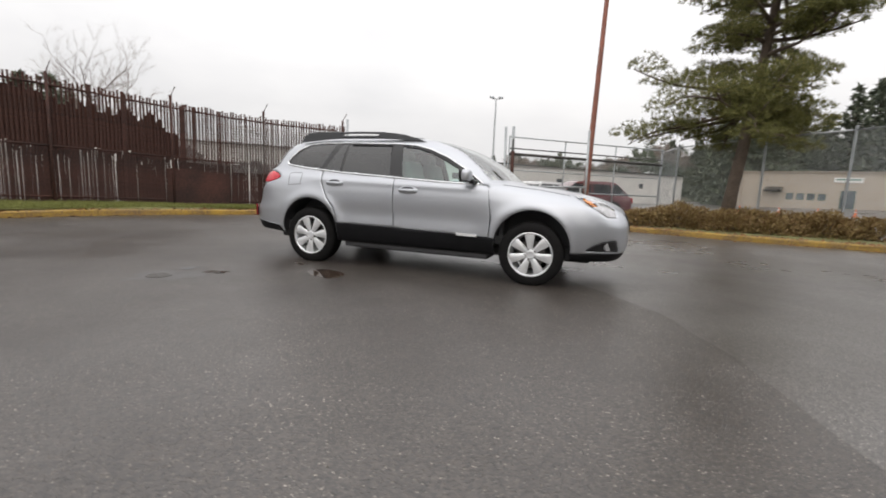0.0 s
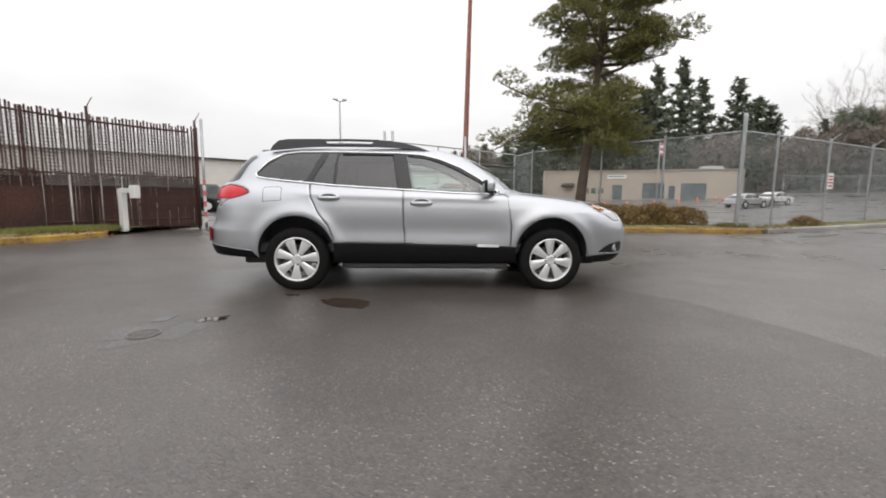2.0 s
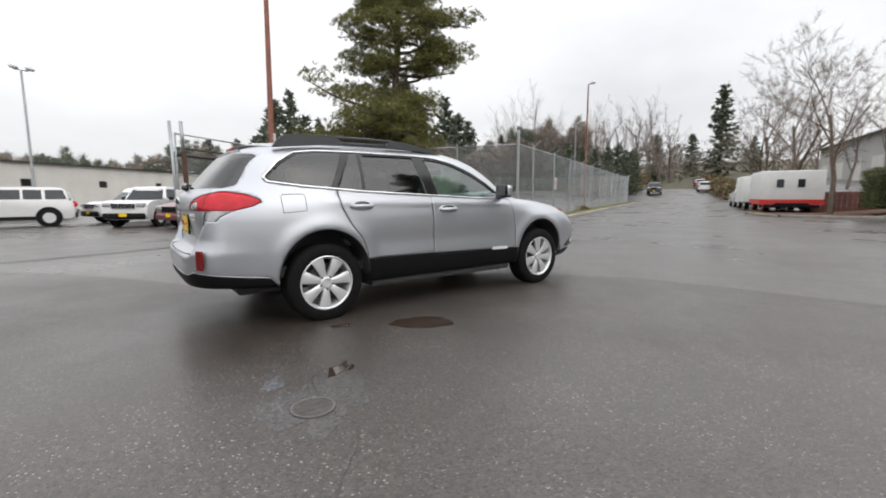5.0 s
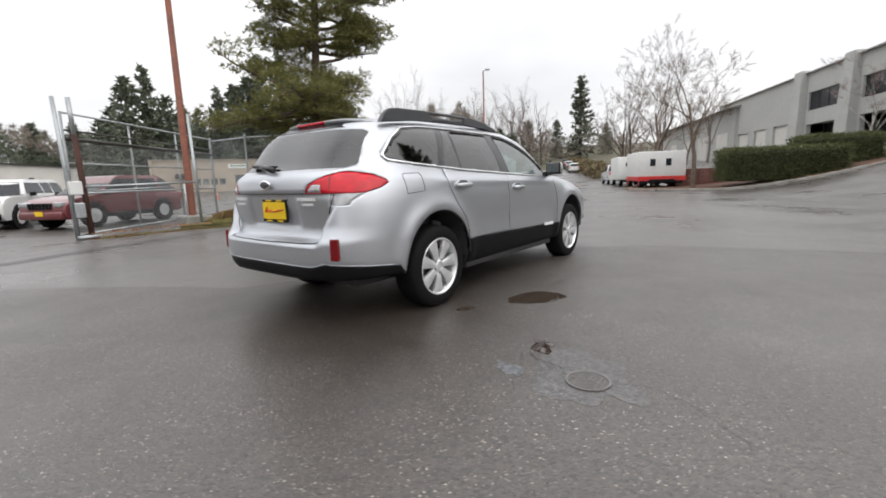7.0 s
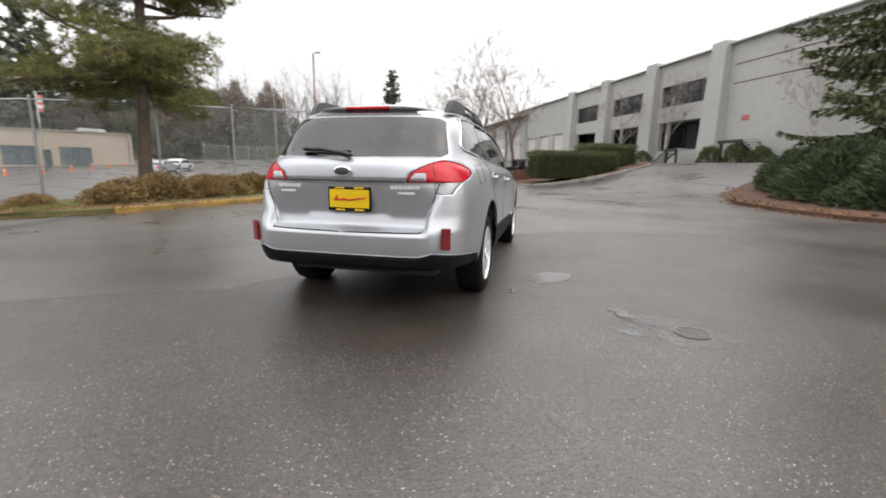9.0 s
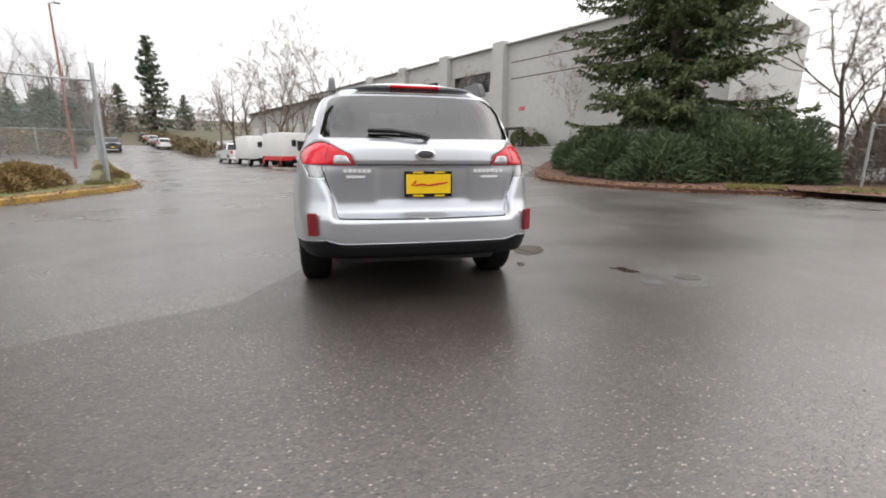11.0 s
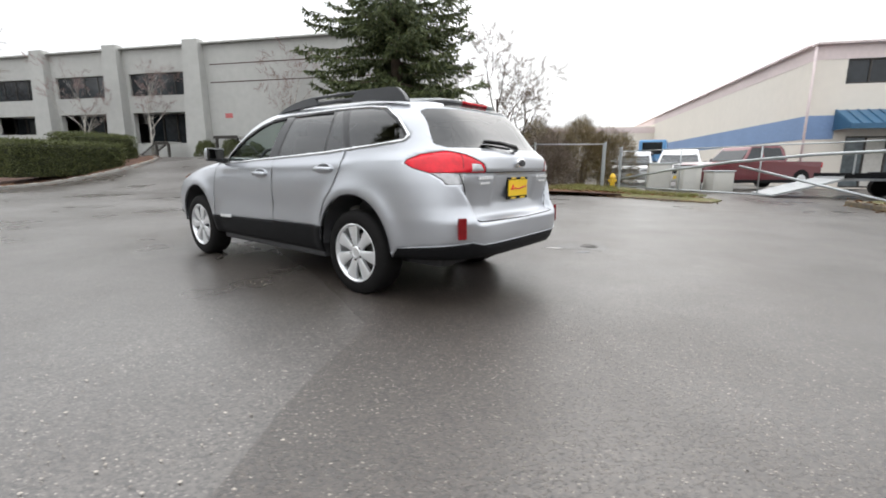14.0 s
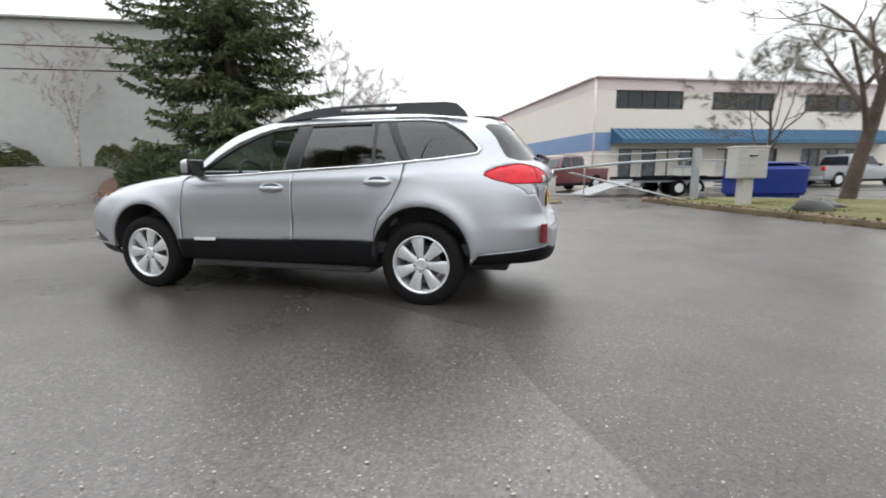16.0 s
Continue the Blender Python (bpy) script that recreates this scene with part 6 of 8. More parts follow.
def rusted_fence():
    root = thing("rusted_fence", "tall rust-brown slatted fence with missing slats", "fence")
    line = curve2([(-14.8, -8.5), (-13.0, -3.5), (-11.4, 1.1), (-10.15, 4.5), (-8.95, 7.0), (-7.15, 9.2)], 10)
    def top(s):
        return 3.34 - 0.22 * smooth(s)
    runs = on_line(line, 0.086)
    N = len(runs)
    rng = random.Random(3)
    slats = {k: mesh_of("slat", box((0, 0, (z0 + z1) / 2), (w, 0.016, z1 - z0), bevel=0.004), M["rust"]) for k, w, z0, z1 in (("short", 0.050, 0.05, 1.60), ("tall", 0.050, 0.05, 3.12), ("wide", 0.085, 0.05, 3.10))}
    for i, (p, d) in enumerate(runs):
        s = i / N
        deg = math.degrees(math.atan2(d.y, d.x))
        base = pose(p.x, p.y, h(p.x, p.y) + 0.05, 0, 0, deg)
        lean = pose(0, 0, 0, rng.uniform(-0.5, 0.5), rng.uniform(-0.35, 0.35), 0)
        sc = Matrix.Diagonal((rng.uniform(0.92, 1.08), 1, (top(s) + rng.uniform(-0.03, 0.05)) / 3.12, 1))
        kind = "wide" if s < 0.78 and rng.random() < 0.10 else "tall"
        if s > 0.80 and rng.random() < 0.05:
            kind = "short"
        o = new("slat", slats[kind])
        o.parent = root
        o.matrix_local = base @ lean @ (sc if kind != "short" else Matrix())
        if rng.random() < 0.91:
            q = new("slat", slats["short"])
            q.parent = root
            q.matrix_local = base @ pose(0.050 + rng.uniform(-0.01, 0.01), 0.02, rng.uniform(-0.10, 0.03)) @ lean @ Matrix.Diagonal((rng.uniform(0.55, 0.95), 1, 1, 1))
    for zz, r in ((3.16, 0.03), (1.62, 0.028), (0.35, 0.025)):
        part("rail", tube([(p.x, p.y, h(p.x, p.y) + zz + (0.06 - 0.2 * smooth(i / N) if zz > 3 else 0)) for i, (p, d) in enumerate(runs) if i % 6 == 0] , r, 6), M["rust"], root, flat=False)
    for i in range(0, N, 32):
        p, d = runs[i]
        part("post", tube([(p.x + 0.06, p.y - 0.04, h(p.x, p.y) - 0.1), (p.x + 0.06, p.y - 0.04, h(p.x, p.y) + 3.40)], 0.038, 8), M["rust"], root, flat=False)
        part("wire_arm", tube([(p.x + 0.06, p.y - 0.04, h(p.x, p.y) + 3.36), (p.x + 0.22, p.y - 0.02, h(p.x, p.y) + 3.64)], 0.012, 6), M["rust"], root)
    # upright backing strips behind the slats, stepping down raggedly towards the drive
    for i in range(0, int(N * 0.755)):
        s = i / N
        deg = math.degrees(math.atan2(runs[i][1].y, runs[i][1].x))
        zt = 2.95 - 0.25 * smooth((s - 0.5) / 0.15) - 1.0 * smooth((s - 0.675) / 0.075) + rng.uniform(-0.16, 0.16)
        z0 = 1.55 + rng.uniform(-0.25, 0.15)
        p = runs[i][0]
        at = pose(p.x, p.y, h(p.x, p.y), 0, 0, deg)
        part("backing_strip", box((0.04, 0.045 + 0.007 * (i % 2), (zt + z0) / 2), (0.098, 0.006, zt - z0)), M["rust_back"], root, at=at)
        if rng.random() < 0.10:
            zt = rng.uniform(1.05, 1.50)
            part("backing_strip", box((0.10, 0.062, zt / 2 + rng.uniform(0.05, 0.25)), (0.26, 0.006, zt - 0.1)), M["rust_back"], root, at=at)
    # solid sheets low down beside the drive
    for i0, i1, zt in ((int(N * 0.70), int(N * 0.755), 1.30), (int(N * 0.755), int(N * 0.795), 1.26), (int(N * 0.30), int(N * 0.36), 1.2)):
        bm = bmesh.new()
        prev = None
        for i in range(i0, i1 + 1):
            p, d = runs[i]
            nx, ny = d.y * 0.04, -d.x * 0.04
            z = h(p.x, p.y)
            cur = [bm.verts.new(c) for c in ((p.x + nx, p.y + ny, z - 0.02), (p.x + nx, p.y + ny, z + zt), (p.x + nx * 1.5, p.y + ny * 1.5, z + zt), (p.x + nx * 1.5, p.y + ny * 1.5, z - 0.02))]
            if prev:
                for k in range(4):
                    bm.faces.new((prev[k], prev[(k + 1) % 4], cur[(k + 1) % 4], cur[k]))
            prev = cur
        part("rusted_sheet", bm, M["rust"], root, "dark rusted steel sheet")
    chain_link(runs[int(N * 0.72)][0], runs[int(N * 0.8)][0], 1.5, 3.0, root, mat=M["galv_dark"], pitch=0.085, wire=0.006)
    chain_link(runs[int(N * 0.8)][0], runs[N - 1][0], 1.3, 2.85, root, mat=M["galv_dark"], pitch=0.085, wire=0.006)
    e = thing("end_post", "grey fence end post with a red and white striped marker", "post", at=pose(-7.0, 9.05, h(-7, 9)))
    part("post", tube([(0, 0, -0.1), (0, 0, 3.45)], 0.045, 10), M["galv"], e, flat=False)
    for k in range(8):
        part("stripe", box((0.02, -0.055, 0.28 + 0.17 * k), (0.085, 0.012, 0.168)), M["sign_red"] if k % 2 else M["white"], e)


M["rust_back"] = material("red_brown_rusted_sheet", (0.085, 0.032, 0.020), 0.9, tint=(0.036, 0.017, 0.012), scale=1.3, fine=18, bump=0.5)
M["galv_dark"] = material("dull_fence_wire", (0.22, 0.20, 0.19), 0.6, metal=0.4, vary=0.25, scale=3)
rusted_fence()


def keypad_stand():
    k = thing("keypad_stand", "white square gooseneck stand for a gate keypad", "keypad stand", at=pose(-8.05, 6.7, h(-8, 6.7) + 0.1, 0, 0, -20))
    part("stem", box((0, 0, 0.55), (0.15, 0.15, 1.14), bevel=0.015), M["white"], k)
    part("arm", box((0.20, 0, 1.08), (0.42, 0.13, 0.13), bevel=0.012), M["white"], k)
    part("head", box((0.46, 0, 1.05), (0.16, 0.20, 0.34), bevel=0.02), M["white"], k, "white keypad head")


keypad_stand()


def pole(name, label, base, lean, height, r0, r1, mat):
    o = thing(name, label, "pole", at=pose(base[0], base[1], h(*base)))
    part("shaft", tube([(lean[0] * z, lean[1] * z, z) for z in np.linspace(0, height, 8)], [r0 + (r1 - r0) * k / 7 for k in range(8)], 14), M[mat], o, flat=False, angle=60)
    return o


tp = pole("tall_pole", "tall thin rust-orange steel pole leaning slightly", (1.5, 10.65), (0.02, 0.04), 17.0, 0.105, 0.038, "rust_orange")
part("footing", box((0, 0, 0.12), (0.62, 0.62, 0.46), bevel=0.05), M["kerb"], tp, "mossy concrete footing")
part("conduit", tube([(-0.16, -0.06, 0.1), (-0.15, -0.06, 1.3)], 0.025, 8), M["galv"], tp, flat=False)


def flood_mast(p, height, label, aim=0, two=True, steel="galv"):
    m = pole("flood_light_mast", label, p, (0, 0), height, 0.085, 0.05, steel)
    hd = part("cross_arm", tube([(-0.30 if two else 0.0, 0, height), (0.30, 0, height + (0 if two else 0.12))], 0.03, 8), M["galv"], m, flat=False)
    for sx in ((-0.34, 0.34) if two else (0.34,)):
        part("flood_lamp", box((sx, -0.12, height + 0.10), (0.36, 0.36, 0.15), Matrix.Rotation(radians(25), 3, 'X'), bevel=0.05), M["galv"], m, "grey floodlight head")
    m.matrix_world = m.matrix_world @ pose(0, 0, 0, 0, 0, aim)


flood_mast((-6.2, 29.0), 8.1, "grey steel floodlight mast in the car lot", 20)
flood_mast((26.95, 16.75), 9.4, "rusty brown floodlight mast behind the chain-link fence", -60, two=False, steel="rust_orange")
flood_mast((62.0, 44.0), 12.0, "distant grey floodlight mast", -40)

# ---- parked vehicles ----
PAINT = {}
def paint(name, c, metal=0.2):
    if name not in PAINT:
        PAINT[name] = material(name + "_car_paint", c, 0.28, metal=metal, vary=0.04, scale=2, coat=0.8)
    return PAINT[name]


def profile_body(prof, width, tumble, plan=0.95):
    """A car body from its side outline: corners of the outline eased, the plan drawn in towards the flanks, the flanks leaning in by tumble."""
    n = len(prof)
    eased = []
    for i, (x, z) in enumerate(prof):
        (ax, az), (bx, bz) = prof[i - 1], prof[(i + 1) % n]
        for px, pz in ((ax, az), (bx, bz)):
            ln = math.hypot(px - x, pz - z)
            k = min(0.30, 0.10 / ln)
            eased.append((x + (px - x) * k, z + (pz - z) * k))
    cx = sum(p[0] for p in prof) / n
    cz = sum(p[1] for p in prof) / n
    bm = bmesh.new()
    rows = []
    for t, k in ((-1.0, plan), (-0.985, plan + (1 - plan) * 0.55), (-0.90, 1 - (1 - plan) * 0.15), (-0.55, 1.0), (0.55, 1.0), (0.90, 1 - (1 - plan) * 0.15), (0.985, plan + (1 - plan) * 0.55), (1.0, plan)):
        rows.append([bm.verts.new((cx + (x - cx) * k, t * (width / 2 - tumble(z)), cz + (z - cz) * (0.4 + 0.6 * k))) for x, z in eased])
    m = len(eased)
    for p, q in zip(rows, rows[1:]):
        for i in range(m):
            bm.faces.new((p[i], q[i], q[(i + 1) % m], p[(i + 1) % m]))
    bm.faces.new(rows[0])
    bm.faces.new(rows[-1][::-1])
    return bm


def parked(name, label, at, kind, color, clad=False):
    """One parked vehicle with body, windows, wheels, lamps and bumpers; it faces its own +x."""
    root = thing(name, label, "car", at=at)
    K = {
        "suv": dict(L=4.5, W=1.80, belt=1.02, top=1.66, hood=(1.02, 1.0), cabin=(0.95, 0.40, -1.95, -2.12), r=0.36, wb=1.32),
        "jeep": dict(L=4.4, W=1.78, belt=1.08, top=1.64, hood=(1.08, 1.06), cabin=(0.80, 0.45, -1.90, -2.05), r=0.36, wb=1.31),
        "crossover": dict(L=4.6, W=1.84, belt=1.03, top=1.66, hood=(1.04, 0.94), cabin=(1.18, 0.32, -1.62, -2.18), r=0.37, wb=1.36),
        "sedan": dict(L=4.8, W=1.82, belt=0.92, top=1.44, hood=(0.90, 0.84), cabin=(1.05, 0.25, -1.05, -1.85), r=0.33, wb=1.40),
        "van": dict(L=5.0, W=1.95, belt=1.10, top=1.78, hood=(1.05, 0.98), cabin=(1.35, 0.55, -2.20, -2.40), r=0.35, wb=1.52),
        "pickup": dict(L=5.8, W=1.98, belt=1.20, top=1.88, hood=(1.20, 1.16), cabin=(1.05, 0.55, -1.00, -1.15), r=0.40, wb=1.85),
    }[kind]
    L, W, belt, top, r, wb = K["L"] / 2, K["W"], K["belt"], K["top"], K["r"], K["wb"]
    c0, c1, c2, c3 = K["cabin"]
    cg = 0.30
    lower = [(-L + 0.05, cg), (-L, 0.5), (-L + 0.02, belt - 0.1), (-L + 0.10, belt)]
    if kind == "pickup":
        lower = [(-L + 0.05, cg + 0.1), (-L, 0.6), (-L, belt - 0.02), (-L + 0.05, belt)]
    lower += [(c0 + 0.12, K["hood"][0]), (L - 0.35, K["hood"][1]), (L - 0.06, K["hood"][1] - 0.16), (L, 0.62), (L - 0.04, cg)]
    part("body", profile_body(lower, W, lambda z: 0.03 if z < 0.4 else 0.0), color, root, flat=False, angle=35)
    roofp = [(c3, belt - 0.03), (c2, top - 0.08), (c2 + 0.25, top), (c1 - 0.2, top), (c1, top - 0.05), (c0, belt - 0.03)]
    part("cabin", profile_body(roofp, W - 0.06, lambda z: 0.20 * max(0, (z - belt)) / (top - belt), 0.97), color, root, flat=False, angle=35)
    # side windows sit a finger proud of the cabin
    def pane(nm, pts):
        for sg in (1, -1):
            bm = bmesh.new()
            a = [bm.verts.new((x, sg * ((W - 0.06) / 2 - 0.20 * max(0, z - belt) / (top - belt) + 0.006), z)) for x, z in pts]
            b = [bm.verts.new((v.co.x, v.co.y - sg * 0.02, v.co.z)) for v in a]
            bm.faces.new(a)
            for i in range(len(a)):
                bm.faces.new((a[i], a[(i + 1) % len(a)], b[(i + 1) % len(a)], b[i]))
            part(nm, bm, M["darkglass"], root, "dark side window")
    zt = top - 0.12
    def xf(z):
        return c0 + (c1 - c0) * (z - belt) / (top - belt) - 0.10
    def xr(z):
        return c3 + (c2 - c3) * (z - belt) / (top - belt) + 0.12
    mid = (xf(belt) + xr(belt)) / 2 + 0.1
    zb = belt + 0.05
    if kind in ("suv", "jeep", "van", "crossover"):
        q = xr(belt) + 0.75
        pane("side_window", [(xf(zb), zb), (xf(zt), zt), (mid + 0.04, zt), (mid + 0.04, zb)])
        pane("side_window", [(mid - 0.04, zb), (mid - 0.04, zt), (q + 0.05, zt), (q + 0.05, zb)])
        pane("side_window", [(q - 0.05, zb), (q - 0.05, zt), (xr(zt), zt), (xr(zb), zb)])
    else:
        pane("side_window", [(xf(zb), zb), (xf(zt), zt), (mid + 0.04, zt), (mid + 0.04, zb)])
        pane("side_window", [(mid - 0.04, zb), (mid - 0.04, zt), (xr(zt) + 0.1, zt), (xr(zb) + 0.05, zb)])
    # windscreen and rear screen
    for nm, (xa, za), (xb, zb2), sg in (("windscreen", (c0, belt + 0.03), (c1, top - 0.10), 1), ("rear_screen", (c3, belt + 0.05), (c2, top - 0.14), -1)):
        bm = bmesh.new()
        o = 0.02 * sg
        f = [bm.verts.new(p) for p in ((xa + o, -W / 2 + 0.16, za), (xa + o, W / 2 - 0.16, za), (xb + o, W / 2 - 0.28, zb2), (xb + o, -W / 2 + 0.28, zb2))]
        g = [bm.verts.new((v.co.x - o * 2, v.co.y, v.co.z)) for v in f]
        bm.faces.new(f)
        for i in range(4):
            bm.faces.new((f[i], f[(i + 1) % 4], g[(i + 1) % 4], g[i]))
        part(nm, bm, M["darkglass"], root, "dark screen")
    wheel_me = bpy.data.meshes.get("parked_tyre")
    if not wheel_me:
        bm = bmesh.new()
        add_tube(bm, [(0, -0.11, 0), (0, -0.09, 0), (0, 0.09, 0), (0, 0.11, 0)], [0.30, 0.355, 0.355, 0.30], 24)
        wheel_me = mesh_of("parked_tyre", bm, CM["rubber"], flat=False, angle=40)
        bm = bmesh.new()
        add_tube(bm, [(0, 0.095, 0), (0, 0.115, 0)], [0.225, 0.21], 20)
        for k in range(6):
            add_box(bm, (0, 0.118, 0), (0.40, 0.012, 0.05), Matrix.Rotation(math.pi * k / 6, 3, 'Y'))
        mesh_of("parked_rim", bm, CM["alloy"], flat=False, angle=40)
        bm = bmesh.new()
        add_tube(bm, [(0, 0.02, 0), (0, 0.065, 0)], [0.43, 0.43], 24)
        mesh_of("parked_arch", bm, CM["black"], flat=False, angle=40)
    for x in (-wb, wb):
        for sg in (1, -1):
            w = thing("wheel")
            w.parent = root
            w.matrix_local = pose(x, sg * (W / 2 - 0.10), r, 0, 0, 0 if sg > 0 else 180) @ Matrix.Diagonal((r / 0.355, 1, r / 0.355, 1))
            for nm in ("tyre", "rim"):
                o = new(nm, bpy.data.meshes["parked_" + nm])
                o.parent = w
            o = new("wheel_arch", bpy.data.meshes["parked_arch"])
            o.parent = root
            o.matrix_local = pose(x, sg * (W / 2 - 0.062), r + 0.03, 0, 0, 0 if sg > 0 else 180)
    for sg in (1, -1):
        part("headlamp", box((L - 0.10, sg * (W / 2 - 0.25), K["hood"][1] - 0.17), (0.22, 0.34, 0.16), bevel=0.04), CM["lens"], root, "clear headlamp", flat=False, angle=50)
        part("tail_lamp", box((-L + 0.06, sg * (W / 2 - 0.12), belt - 0.16), (0.14, 0.20, 0.24), bevel=0.03), CM["red"], root, "red tail lamp", flat=False, angle=50)
        part("door_mirror", box((c0 - 0.25, sg * (W / 2 + 0.09), belt + 0.05), (0.12, 0.18, 0.14), bevel=0.03), CM["black"], root, flat=False, angle=50)
        part("sill", box((0, sg * (W / 2 - 0.03), cg + 0.06), (2 * wb - 0.8, 0.08, 0.14), bevel=0.02), CM["black"], root)
    part("front_bumper", box((L - 0.02, 0, 0.44), (0.14, W - 0.16, 0.24), bevel=0.05), CM["black"] if clad else color, root, flat=False, angle=50)
    part("rear_bumper", box((-L + 0.02, 0, 0.46), (0.14, W - 0.16, 0.24), bevel=0.05), CM["black"] if clad else color, root, flat=False, angle=50)
    g = thing("grille")
    g.parent = root
    n = 7 if kind in ("jeep", "crossover") else 1
    for k in range(n):
        part("grille_slot", box((L - 0.01, (k - (n - 1) / 2) * 0.13, K["hood"][1] - 0.22), (0.10, 0.07 if n > 1 else 0.8, 0.20), bevel=0.01), CM["gloss_black"], g)
    part("dealer_plate", box((L + 0.055, 0, 0.50), (0.012, 0.30, 0.14)), CM["plate"], root, "yellow dealer plate")
    return root


def place(x, y, deg):
    return pose(x, y, h(x, y) + 0.02, 0, 0, deg)


WHITE, BLACKP, GREYP, REDP, MAROON = paint("white", (0.72, 0.72, 0.71), 0), paint("black", (0.015, 0.016, 0.018)), paint("grey", (0.10, 0.105, 0.11), 0.5), paint("red", (0.16, 0.012, 0.016)), paint("maroon", (0.17, 0.03, 0.035))
SILVER = paint("pale_silver", (0.42, 0.43, 0.44), 0.5)
parked("parked_suv", "white boxy off-roader parked in the lot", place(-6.3, 21.0, 183), "jeep", WHITE, True)
parked("parked_saloon", "dark grey saloon parked in the lot", place(-10.2, 25.6, 190), "sedan", GREYP)
parked("parked_van", "black people carrier parked in the lot", place(-13.6, 30.5, 190), "van", BLACKP)
parked("parked_suv", "white off-roader parked behind the others", place(-6.8, 29.5, 192), "suv", WHITE, True)
parked("parked_suv", "black off-roader parked beside the rusted fence", place(-14.2, 22.0, 192), "suv", BLACKP, True)
parked("parked_suv", "white boxy off-roader parked behind the gate", place(-1.25, 18.7, 236), "jeep", WHITE, True)
parked("parked_suv", "maroon off-roader parked behind the chain-link gate", place(0.95, 15.9, 206), "crossover", MAROON)
parked("parked_suv", "white off-roader at the back of the row", place(-1.6, 22.4, 203), "suv", WHITE, True)
parked("parked_saloon", "silver car far across the lot", place(33, 38, 20), "sedan", SILVER)
parked("parked_saloon", "pale car far across the lot", place(39, 42, 200), "sedan", WHITE)
for k, (c, kd, su, off) in enumerate(((BLACKP, "pickup", 62, 0.4), (WHITE, "suv", 70, -6.6), (GREYP, "sedan", 78, -6.6), (SILVER, "suv", 86, -6.6), (REDP, "sedan", 95, -6.6), (BLACKP, "suv", 104, -6.6))):
    p = Vector((9.4, 7.1)) + Vector((U.x, U.y)) * su + Vector((V.x, V.y)) * (2.2 - off)
    parked("street_car", "car parked along the street kerb", place(p.x, p.y, U_DEG + (180 if k == 0 else 0)), kd, c)
old = parked("parked_pickup", "old dark red pickup behind the yard fence", place(-2.2, -20.8, 48), "pickup", paint("old_red", (0.15, 0.028, 0.035)))
parked("parked_van", "white van behind the yard gate", place(0.6, -21.5, 100), "van", WHITE)
parked("parked_van", "pale van parked behind the yard fence", place(3.2, -23.5, 100), "van", SILVER)
parked("parked_pickup", "silver pickup parked beside the workshop", place(-19.0, -28.2, 205), "pickup", SILVER)


def service_truck(p, deg, red=True):
    root = thing("service_truck", "white box-bodied service truck with a red lower stripe" if red else "white box-bodied service truck", "truck", at=place(p[0], p[1], deg))
    part("box_body", box((1.9, 0, 1.40), (3.7, 2.7, 1.75), bevel=0.05), M["white"], root, "white service box", flat=False, angle=50)
    if red:
        part("red_stripe", box((1.88, 0, 0.66), (3.72, 2.72, 0.26)), M["red_stripe"], root, "red lower stripe")
    for y in (-0.38, 0.50):
        part("rear_window", box((0.03, y, 1.62), (0.04, 0.30, 0.42), bevel=0.01), M["darkglass"], root)
    part("chassis", box((2.6, 0, 0.50), (5.6, 1.4, 0.22), bevel=0.03), CM["black"], root)
    part("rear_bumper", box((-0.06, 0, 0.42), (0.16, 2.3, 0.14), bevel=0.02), CM["black"], root)
    part("cab", profile_body([(3.8, 0.6), (3.8, 1.95), (4.4, 2.0), (4.95, 1.35), (5.75, 1.25), (5.85, 0.6)], 1.95, lambda z: 0.12 * max(0, z - 1.3)), M["white"], root, "white cab", flat=False, angle=35)
    for sg in (1, -1):
        part("cab_window", box((4.35, sg * 0.955, 1.60), (0.75, 0.03, 0.42), bevel=0.01), M["darkglass"], root)
        for x in (1.3, 5.0):
            part("wheel", tube([(x, sg * 0.80, 0.40), (x, sg * 1.02, 0.40)], 0.40, 20), CM["rubber"], root, "black tyre", flat=False, angle=40)
            part("wheel_disc", tube([(x, sg * 1.0, 0.40), (x, sg * 1.035, 0.40)], 0.20, 16), M["red_stripe"] if red else M["white"], root, flat=False, angle=40)
        part("door_mirror", box((4.9, sg * 1.15, 1.65), (0.06, 0.16, 0.30), bevel=0.02), CM["black"], root)


M["red_stripe"] = material("red_stripe_paint", (0.62, 0.035, 0.03), 0.4, vary=0.1)
RR = Vector((25.9, 1.85)) - Vector((V.x, V.y)) * 1.35
service_truck(RR, U_DEG)
service_truck(RR + Vector((U.x, U.y)) * 7.6, U_DEG, False)
pk = RR + Vector((U.x, U.y)) * 18
parked("parked_pickup", "white pickup parked ahead of the service trucks", place(pk.x, pk.y, U_DEG), "pickup", WHITE)


